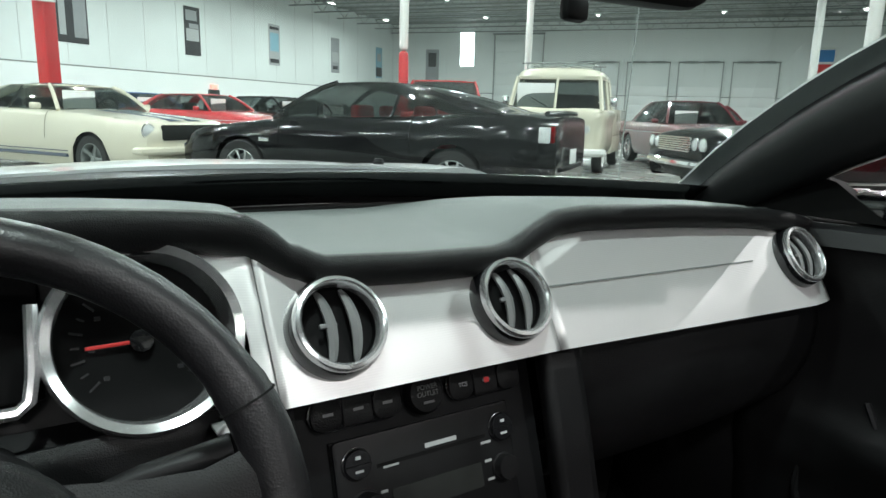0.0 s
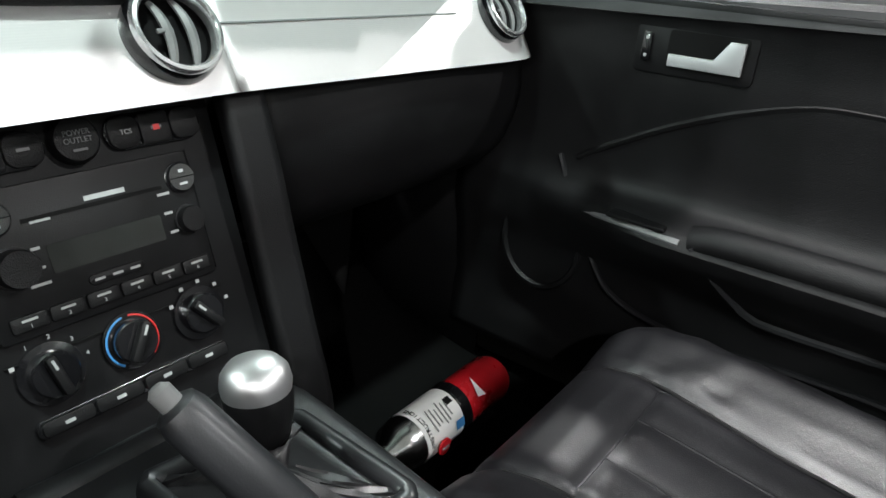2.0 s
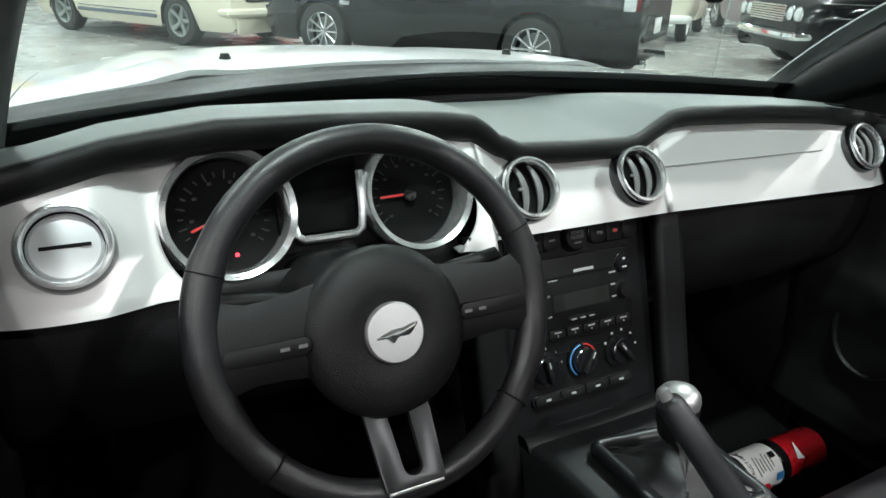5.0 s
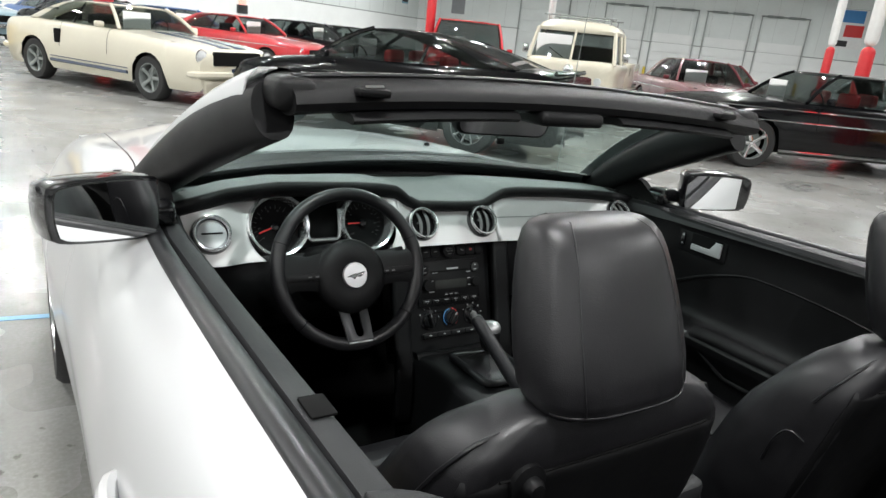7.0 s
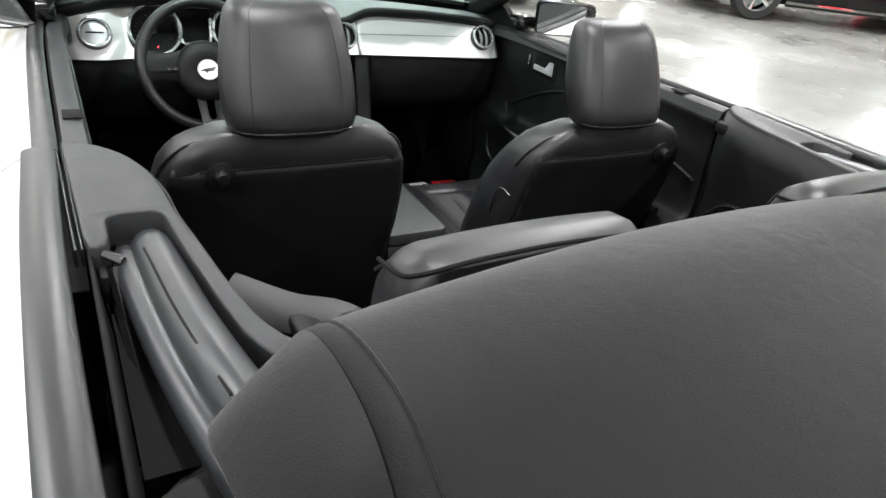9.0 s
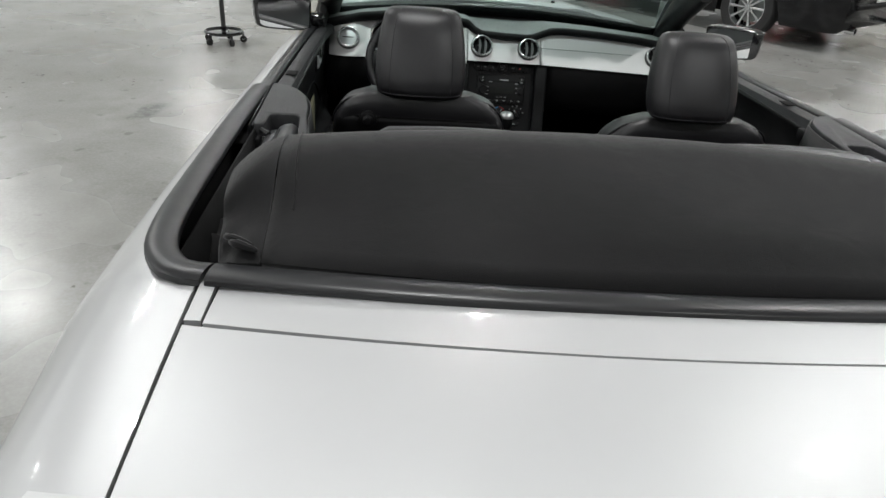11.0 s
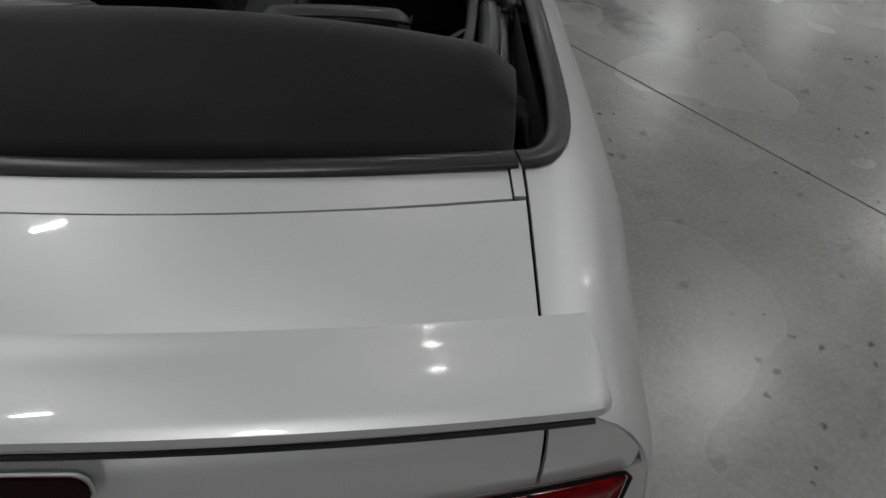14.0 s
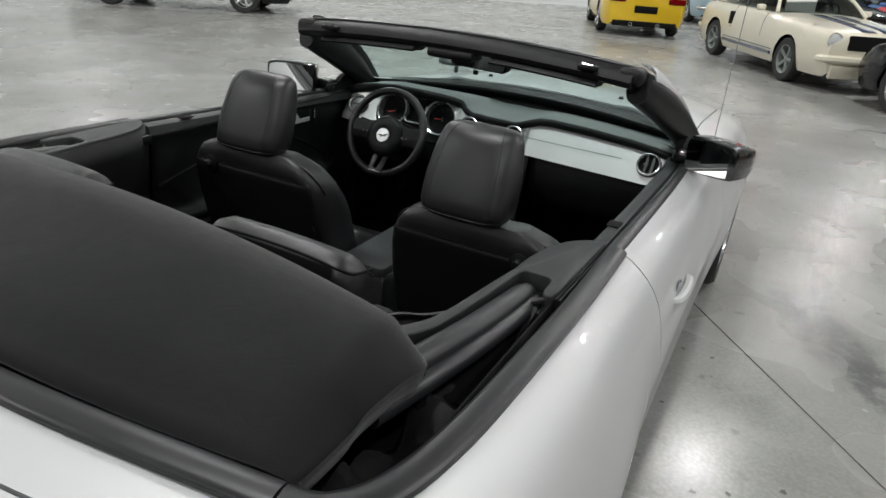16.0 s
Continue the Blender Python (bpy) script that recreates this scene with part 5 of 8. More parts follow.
# instrument cluster
CLUSTER = frame_of((0, 1.498, 0.912), (0, 0.37, 0.93), (0, -0.93, 0.37))
part("cluster_shell", loft([[(x, y, z) for x in np.linspace(-0.60, -0.155, 16)] for y, z in ((1.53, 1.0), (1.528, 0.95), (1.512, 0.90), (1.49, 0.85), (1.462, 0.838), (1.436, 0.822), (1.45, 0.80))]), "black_plastic", dash, "black instrument cluster", thick=0.006)
for x, r, turn in ((-0.467, 0.0725, 200), (-0.237, 0.0715, 181)):
    m = CLUSTER @ pose(x, (0.908 - 0.912) / 0.93, -0.012)
    g = part("gauge", lathe([(r, 0.004), (r, 0.036), (r * 0.985, 0.045)], 48, m), "gloss_black", CAR, "round dark gauge with a chrome ring")
    part("chrome_ring", lathe([(r * 1.03, 0.030), (r * 1.04, 0.046), (r * 1.0, 0.054), (r * 0.91, 0.050), (r * 0.88, 0.034), (r * 0.9, 0.008)], 48, m), "bright_ring", g)
    part("dial_face", lathe([(0, 0.010), (r * 0.9, 0.010)], 36, m), "dial", g)
    ticks = [box((0.0016, 0.006 if k % 2 else 0.010, 0.0006), (0, r * 0.66, 0.0108), m=m @ Matrix.Rotation(radians(130 - 13.7 * k), 4, "Z")) for k in range(20)]
    for tick in ticks:
        part("dial_tick", tick, "grip", g)
    nums = []
    for k in range(8):
        a = radians(220 - 37 * k)
        nums.append(box((0.0045, 0.0035, 0.0005), (r * 0.5 * math.cos(a), r * 0.55 * math.sin(a), 0.0108), m=m))
    for num in nums:
        part("dial_numeral", num, "grip", g)
    part("needle", box((r * 0.62, 0.003, 0.002), (r * 0.26, 0, 0.014), 0.0006, m=m @ Matrix.Rotation(radians(turn), 4, "Z")), "print_red", g, "red needle")
    part("needle_cap", lathe([(0, 0.018), (0.009, 0.016), (0.010, 0.010)], 16, m), "gloss_black", g)
mid = part("centre_display", box((0.105, 0.10, 0.008), (-0.358, 0.012, 0.004), 0.003, m=CLUSTER), "dial", dash, "small gauges between the dials")
part("bright_bar", tube([tuple(CLUSTER @ Vector(p)) for p in ((-0.402, 0.02, 0.028), (-0.399, -0.02, 0.03), (-0.396, -0.038, 0.03), (-0.388, -0.044, 0.03), (-0.325, -0.044, 0.03), (-0.317, -0.038, 0.03), (-0.3135, -0.02, 0.03), (-0.311, 0.03, 0.028))], 0.005, 8), "bright_ring", mid, "bright frame round the centre display")
part("upper_bar", tube([tuple(CLUSTER @ Vector(p)) for p in ((-0.385, 0.062, 0.026), (-0.315, 0.062, 0.026))], 0.0042, 6), "bright_ring", mid)
part("telltale", box((0.004, 0.004, 0.003), (-0.462, -0.05, 0.012), m=CLUSTER), emitter("telltale_red", (1.0, 0.03, 0.05), 1.2), dash, "lit red tell-tale")

# centre stack
face = [[(x, 0, 0) for x in np.linspace(-0.136, 0.136, 10)]]
st = part("control_fascia", moved(slab(rounded(0.274, 0.345, 0.012, cy=-0.073), 0.008), STACK @ pose(0, 0, -0.012)), "black_plastic", CAR, "black centre stack with radio and climate dials")
part("centre_housing", box((0.27, 0.34, 0.12), (0, -0.073, -0.075), m=STACK), "dark", st)


def key(name, x, z, w, h, out=0.004, r=None, material="soft_black", parent=st, label=""):
    return part(name, moved(slab(rounded(w, h, r or min(w, h) * 0.45), out, Matrix(), min(0.0015, out * 0.4)), on_stack(x, z, -0.0035)), material, parent, label)


def mark(name, x, z, w, h, out, parent, material="print"):
    return part(name, box((w, h, 0.0006), (0, 0, 0), m=on_stack(x, z, out)), material, parent)


for x0, w in ((-0.068, 0.096), (0.076, 0.094)):
    b = key("button_bank", x0, 0.8245, w, 0.032, 0.003, 0.016, "gloss_black", label="bank of three rubber buttons")
    for k in (-1, 0, 1):
        key("button", x0 + k * (w * 0.318), 0.8245, w * 0.31, 0.0285, 0.006, 0.010 if k else 0.003, "soft_black", b)
        if not (x0 > 0 and k):
            mark("button_mark", x0 + k * (w * 0.31), 0.8245, 0.010, 0.0026, 0.0038, b, "slat")
words("lettering", "TCS", 0.006, on_stack(0.047, 0.8245, 0.004), "print", st)
mark("hazard_mark", 0.076, 0.8245, 0.006, 0.005, 0.004, st, "print_red")
out = part("power_outlet", moved(lathe([(0.021, 0.0), (0.021, 0.006), (0.018, 0.010), (0, 0.0115)], 30), on_stack(0.003, 0.8255, -0.003)), "soft_black", st, "round power outlet cap")
words("lettering", "POWER\nOUTLET", 0.0065, on_stack(0.003, 0.8275, 0.009), "slat", out)
mark("small_print", 0.003, 0.8165, 0.012, 0.0022, 0.0088, out, "slat")

radio = part("radio", moved(slab(rounded(0.196, 0.122, 0.005, cy=-0.0355), 0.0045, Matrix(), 0.0015), on_stack(0.001, 0.774, -0.0035)), "black_plastic", CAR, "black double-height car radio")
part("radio_gap", tube([tuple(on_stack(x, z, -0.003).translation) for x, z in ((-0.0985, 0.798), (0.1005, 0.798), (0.1005, 0.682), (-0.0985, 0.682))], 0.0016, 5, True), "dark", radio)
part("disc_slot", box((0.122, 0.0035, 0.0008), (0, 0, 0), m=on_stack(0.005, 0.7705, 0.0013)), "dark", radio)
part("display", moved(slab(rounded(0.101, 0.024, 0.002), 0.002), on_stack(0.0065, 0.735, 0.0)), "screen", radio, "smoked radio display")
part("maker_bars", box((0.036, 0.0042, 0.0005), (0, 0, 0), m=on_stack(0.014, 0.7765, 0.0014)), "print", radio, "maker's mark as a pale bar")
for x, z, r, h in ((-0.076, 0.777, 0.0135, 0.006), (0.086, 0.7755, 0.0135, 0.006), (-0.071, 0.736, 0.016, 0.017), (0.084, 0.736, 0.0125, 0.011)):
    kn = part("knob", moved(lathe([(r * 1.12, 0.0), (r * 1.1, 0.0015), (r, 0.002), (r, h * 0.8), (r * 0.93, h), (0, h)], 28), on_stack(x, z, 0.0005)), "soft_black" if h > 0.01 else "gloss_black", radio, "round radio knob")
    if h < 0.01:
        part("knob_split", box((r * 1.9, 0.0008, 0.0006), (0, 0, 0), m=on_stack(x, z, h + 0.0008)), "dark", kn)
        mark("knob_mark", x, z + 0.006, 0.005, 0.003, h + 0.0008, kn)
        mark("knob_mark", x, z - 0.006, 0.008, 0.0022, h + 0.0008, kn)
for x, z, w in ((-0.042, 0.768, 0.016), (0.066, 0.764, 0.012), (-0.056, 0.718, 0.016), (-0.052, 0.747, 0.007), (-0.052, 0.731, 0.007), (0.066, 0.746, 0.008), (0.067, 0.728, 0.008)):
    mark("print_bar", x, z, w, 0.0024, 0.0014, radio)
bank = key("seek_bank", 0.005, 0.708, 0.05, 0.010, 0.006, 0.005, "soft_black", radio)
for k in (-1, 0, 1):
    mark("key_mark", 0.005 + k * 0.016, 0.708, 0.009, 0.0022, 0.0028, bank)
for k in range(6):
    kb = key("preset_key", -0.073 + 0.0303 * k, 0.692, 0.0288, 0.0135, 0.0075, 0.003, "soft_black", radio)
    words("lettering", str(k + 1), 0.0048, on_stack(-0.073 + 0.0303 * k, 0.6895, 0.0045), "print", kb)
    mark("key_mark", -0.073 + 0.0303 * k, 0.6945, 0.012, 0.002, 0.0044, kb)
for x in (-0.069, 0.0005, 0.07):
    d = part("climate_dial", moved(lathe([(0.027, 0.0), (0.0265, 0.003), (0.020, 0.0035), (0.0195, 0.012), (0.018, 0.0135), (0, 0.0135)], 32), on_stack(x, 0.6455, -0.003)), "gloss_black", st, "round climate dial")
    turn = {-0.069: 12, 0.0005: -32, 0.07: 38}[x]
    part("dial_grip", box((0.009, 0.037, 0.010), (0, 0, 0.0145), 0.003, m=on_stack(x, 0.6455, 0.0) @ Matrix.Rotation(radians(turn), 4, "Z")), "soft_black", d)
    part("pointer", box((0.0022, 0.009, 0.0005), (0, 0.011, 0.0198), m=on_stack(x, 0.6455, 0.0) @ Matrix.Rotation(radians(turn if x else 0), 4, "Z")), "print", d)
    if x == 0.0005:
        for name, a0, a1, col in (("cold_arc", 100, 235, "print_blue"), ("hot_arc", 85, -50, "print_red")):
            part(name, tube([tuple(on_stack(x, 0.6455, 0.0008) @ Vector((0.0235 * math.cos(radians(a)), 0.0235 * math.sin(radians(a)), 0))) for a in np.linspace(a0, a1, 16)], 0.0011, 5), col, d)
    else:
        for k, a in enumerate((150, 115, 80, 45, 10)):
            p = on_stack(x, 0.6455, 0.0008) @ pose(0.031 * math.cos(radians(a)), 0.031 * math.sin(radians(a)), 0)
            if x < 0 and k:
                words("lettering", str(k), 0.0055, p, "print", d)
            else:
                part("dial_mark", box((0.0038, 0.0034, 0.0006), m=p), "print", d)
part("dial_valley", tube([tuple(on_stack(x, z, -0.0032).translation) for x, z in ((-0.1, 0.662), (0.1, 0.662))], 0.0012, 5), "dark", st)
row = key("lower_key_bar", -0.003, 0.6035, 0.182, 0.0165, 0.005, 0.007, "gloss_black")
for k in range(4):
    kk = key("key", -0.069 + 0.0445 * k, 0.6035, 0.0425, 0.0135, 0.008, 0.004, "soft_black", row)
    mark("key_mark", -0.069 + 0.0445 * k, 0.6035, 0.008, 0.003, 0.0048, kk)
part("ashtray_roll", tube(spline([(-0.125, 1.352, 0.572), (0, 1.346, 0.571), (0.125, 1.352, 0.572)], 12), 0.019, 12), "black_plastic", st, "rolled ashtray edge")

# console, shifter, handbrake
def console_ring(y):
    t = float(np.interp(y, (0.60, 0.64, 0.98, 1.0, 1.02, 1.10, 1.30, 1.38), (0.622, 0.628, 0.628, 0.60, 0.575, 0.585, 0.592, 0.575)))
    w = float(np.interp(y, (0.6, 0.9, 1.1, 1.4), (0.082, 0.098, 0.116, 0.132)))
    return [(x - 0.018 * (1.2 - y) / 0.6 * (1 if y < 1.2 else 0), y, z) for x, z in ((-w - 0.004, 0.25), (-w - 0.002, 0.45), (-w, t - 0.022), (-w + 0.003, t - 0.009), (-w + 0.010, t - 0.002), (-w + 0.020, t), (-w * 0.4, t + 0.001), (w * 0.4, t + 0.001), (w - 0.020, t), (w - 0.010, t - 0.002), (w - 0.003, t - 0.009), (w, t - 0.022), (w + 0.002, 0.45), (w + 0.004, 0.25))]


con = part("console", loft([console_ring(y) for y in np.r_[np.linspace(0.60, 0.99, 10), np.linspace(1.0, 1.03, 5), np.linspace(1.05, 1.40, 12)]]), "console", CAR, "charcoal centre console", thick=0.01)
part("console_end", loft([[(x - 0.018, y, z) for x in (-0.080, -0.076, 0.076, 0.080)] for y, z in ((0.585, 0.25), (0.590, 0.45), (0.596, 0.60), (0.600, 0.614), (0.606, 0.620))]), "trim_grey", con, "charcoal console end", thick=0.01)
part("armrest_lid", moved(slab(rounded(0.168, 0.365, 0.022), 0.028, Matrix(), 0.009), pose(-0.022, 0.776, 0.624)), "trim_grey", con, "charcoal armrest lid")
part("cup_rim", lathe([(0.040, 0.0), (0.043, 0.006), (0.047, 0.004), (0.048, -0.004)], 28, pose(0.055, 1.05, 0.582)), "satin", con)
part("cup_well", lathe([(0.04, 0.004), (0.036, -0.06), (0, -0.06)], 24, pose(0.055, 1.05, 0.582)), "dark", con)
bez = [(-0.060, 1.285), (0.075, 1.262), (0.073, 1.118), (-0.055, 1.125)]
bpath = []
for k in range(4):
    a, b, c = Vector(bez[k - 1]), Vector(bez[k]), Vector(bez[(k + 1) % 4])
    for t in (0.88, 0.95):
        bpath.append(tuple(a.lerp(b, t)) + (0.602,))
    bpath.append(tuple(b.lerp((a + c) / 2, 0.05)) + (0.602,))
    for t in (0.05, 0.12):
        bpath.append(tuple(b.lerp(c, t)) + (0.602,))
sh = part("shifter", tube(bpath, 0.0095, 10, True), "grip", CAR, "gear lever with leather gaiter")
rings = []
for k, t in enumerate(np.linspace(0, 1, 11)):
    ring = []
    for j in range(40):
        a = 2 * math.pi * j / 40
        x0, y0 = bpath[j * len(bpath) // 40][:2]
        fold = 1 + 0.13 * math.sin(5 * a + 4 * t) * math.sin(math.pi * t) + 0.06 * math.sin(11 * a + 9 * t) * t
        r = 0.016
        x = x0 * (1 - t) ** 1.3 + (0.005 + r * fold * math.sin(-a + 2.4)) * (1 - (1 - t) ** 1.3)
        y = y0 * (1 - t) ** 1.3 + (1.208 + r * fold * math.cos(-a + 2.4)) * (1 - (1 - t) ** 1.3)
        ring.append((x, y, 0.602 + 0.052 * t ** 1.5 + 0.004 * math.sin(7 * a + 12 * t) * (1 - t)))
    rings.append(ring)
part("gaiter", loft(rings, True), "leather", sh, "creased leather gaiter", thick=0.001)
part("knob_collar", lathe([(0.014, 0.0), (0.021, 0.008), (0.0255, 0.03), (0.0265, 0.045), (0.0255, 0.050)], 30, pose(0.005, 1.214, 0.643, -6, 0, 0)), "black_plastic", sh, "black knob collar")
part("knob_cap", lathe([(0.0262, 0.0), (0.027, 0.006), (0.0255, 0.015), (0.020, 0.022), (0.010, 0.026), (0, 0.027)], 30, pose(0.005, 1.2195, 0.692, -6, 0, 0)), "satin", sh, "satin metal knob")
lever_a, lever_b = Vector((-0.097, 1.154, 0.771)), Vector((-0.020, 1.047, 0.620))
along = (lever_b - lever_a).normalized()
across = along.cross(Vector((0.35, 0.25, 1))).normalized()
over = across.cross(along)
hb = part("handbrake", loft([[tuple(lever_a.lerp(lever_b, t) + across * (w * x) + over * (h * y)) for x, y in rounded(2, 2, 0.75, 4)] for t, w, h in ((0.0, 0.011, 0.009), (0.012, 0.0155, 0.0125), (0.05, 0.0175, 0.0145), (0.35, 0.0175, 0.0155), (0.75, 0.018, 0.0165), (0.96, 0.0185, 0.0165), (1.0, 0.016, 0.014))], True, True), "grip", CAR, "raised grey handbrake lever")
part("brake_button", lathe([(0.007, 0), (0.007, 0.012), (0.004, 0.015), (0, 0.015)], 14, Matrix.Translation((-0.0965, 1.153, 0.77)) @ Vector((-0.014, 0.02, 0.03)).to_track_quat("Z", "Y").to_matrix().to_4x4()), "slat", hb)
part("lever_shank", tube([(-0.02, 1.047, 0.62), (0.0, 1.02, 0.585), (0.01, 1.0, 0.55)], 0.010, 10), "chrome", hb, "bright lever shank")

# steering wheel
RIM = 0.1655
WHEELM = frame_of((-0.369, 1.265, 0.874), (0, 0.389, 0.921), (0, -0.921, 0.389))
sw = part("steering_wheel", moved(tube([(RIM * math.cos(a), RIM * math.sin(a), 0) for a in np.linspace(0, 2 * math.pi, 73)[:-1]], [0.0145 + 0.0015 * (math.cos(2 * a) > 0.55 and math.sin(a) > -0.5) for a in np.linspace(0, 2 * math.pi, 73)[:-1]], 14, True), WHEELM), "leather", CAR, "black leather three-spoke steering wheel")
for a in (22, 158, 222, 318):
    part("rim_seam", moved(tube([(0.0165 * math.cos(t), 0, 0.0165 * math.sin(t)) for t in np.linspace(0, 2 * math.pi, 17)[:-1]], 0.0009, 4, True), WHEELM @ Matrix.Rotation(radians(a), 4, "Z") @ pose(RIM, 0, 0)), "dark", sw)
part("airbag_pad", moved(lathe([(0.080, -0.03), (0.082, -0.012), (0.078, 0.0), (0.066, 0.008), (0.036, 0.011), (0.033, 0.009), (0.0, 0.009)], 48), WHEELM @ pose(0, -0.016, 0.006)), "soft_black", sw, "grained round airbag pad")
em = part("emblem", moved(lathe([(0.0285, 0.012), (0.0285, 0.0165), (0.027, 0.0185), (0, 0.019)], 40), WHEELM @ pose(0, -0.016, 0.003)), "satin", sw, "spun metal emblem disc")
part("emblem_shape", moved(slab(spline([(-0.021, -0.003), (-0.010, -0.004), (-0.004, -0.009), (0.002, -0.004), (0.012, -0.004), (0.020, 0.003), (0.022, 0.007), (0.014, 0.006), (0.006, 0.004), (-0.006, 0.003)], 40, True), 0.0016, pose(0, 0, -0.001), 0.0006), WHEELM @ pose(0, -0.016, 0.0225)), "chrome", em, "small plain raised shape")
for s in (-1, 1):
    sp = [[(s * x, y, z) for y, z in ((h, d), (h * 0.6, d + 0.008), (-h * 0.6, d + 0.008), (-h, d), (-h * 0.8, d - 0.014), (h * 0.8, d - 0.014))] for x, h, d in ((0.055, 0.044, -0.010), (0.095, 0.037, -0.004), (0.125, 0.035, 0.0), (0.145, 0.040, 0.001), (0.158, 0.050, 0.0))]
    spk = part("spoke", moved(loft([[(x, y - 0.004, z) for x, y, z in r] for r in sp], True, True), WHEELM), "soft_black", sw, "black side spoke")
    part("switch_bank", moved(slab(rounded(0.076, 0.016, 0.007), 0.004, Matrix(), 0.0012), WHEELM @ pose(s * 0.113, -0.012, 0.0055)), "black_plastic", spk)
    for k in (-1, 0):
        part("switch_mark", box((0.008, 0.003, 0.0005), m=WHEELM @ pose(s * 0.110 - s * 0.011 + k * s * 0.016, -0.012, 0.0099)), "slat", spk)
# forked lower spoke, lying over the rim at its foot
fork = [(-0.034, -0.072), (-0.0335, -0.10), (-0.0305, -0.158), (-0.027, -0.162), (0.027, -0.162), (0.0305, -0.158), (0.0335, -0.10), (0.034, -0.072), (0.0115, -0.072)]
fork += [(0.0095 * math.cos(a), -0.140 + 0.0095 * math.sin(a)) for a in np.linspace(0, -math.pi, 9)] + [(-0.0115, -0.072)]
fork = slab(fork, 0.006, Matrix(), 0.0012)
rim_lip = box((0.056, 0.0035, 0.007), (0, -0.161, 0.0035), 0.001)
for piece in (fork, rim_lip):
    for v in piece.verts:
        v.co.z += -0.022 + 0.0335 * min(1.0, max(0.0, (-0.072 - v.co.y) / 0.075))
lsp = part("lower_spoke", moved(fork, WHEELM), "spoke_metal", sw, "dark satin metal forked lower spoke")
part("spoke_foot", moved(rim_lip, WHEELM), "satin", lsp, "bright edge of the fork")
col = part("steering_column", moved(lathe([(0.05, -0.02), (0.062, -0.05), (0.066, -0.12), (0.07, -0.26)], 24), WHEELM), "black_plastic", CAR, "black column shroud")
for s in (-1, 1):
    part("stalk", moved(tube([(s * 0.05, 0.02, -0.045), (s * 0.10, 0.03, -0.042), (s * 0.15, 0.034, -0.036)], [0.006, 0.008, 0.0105], 10), WHEELM), "black_plastic", col, "black control stalk")


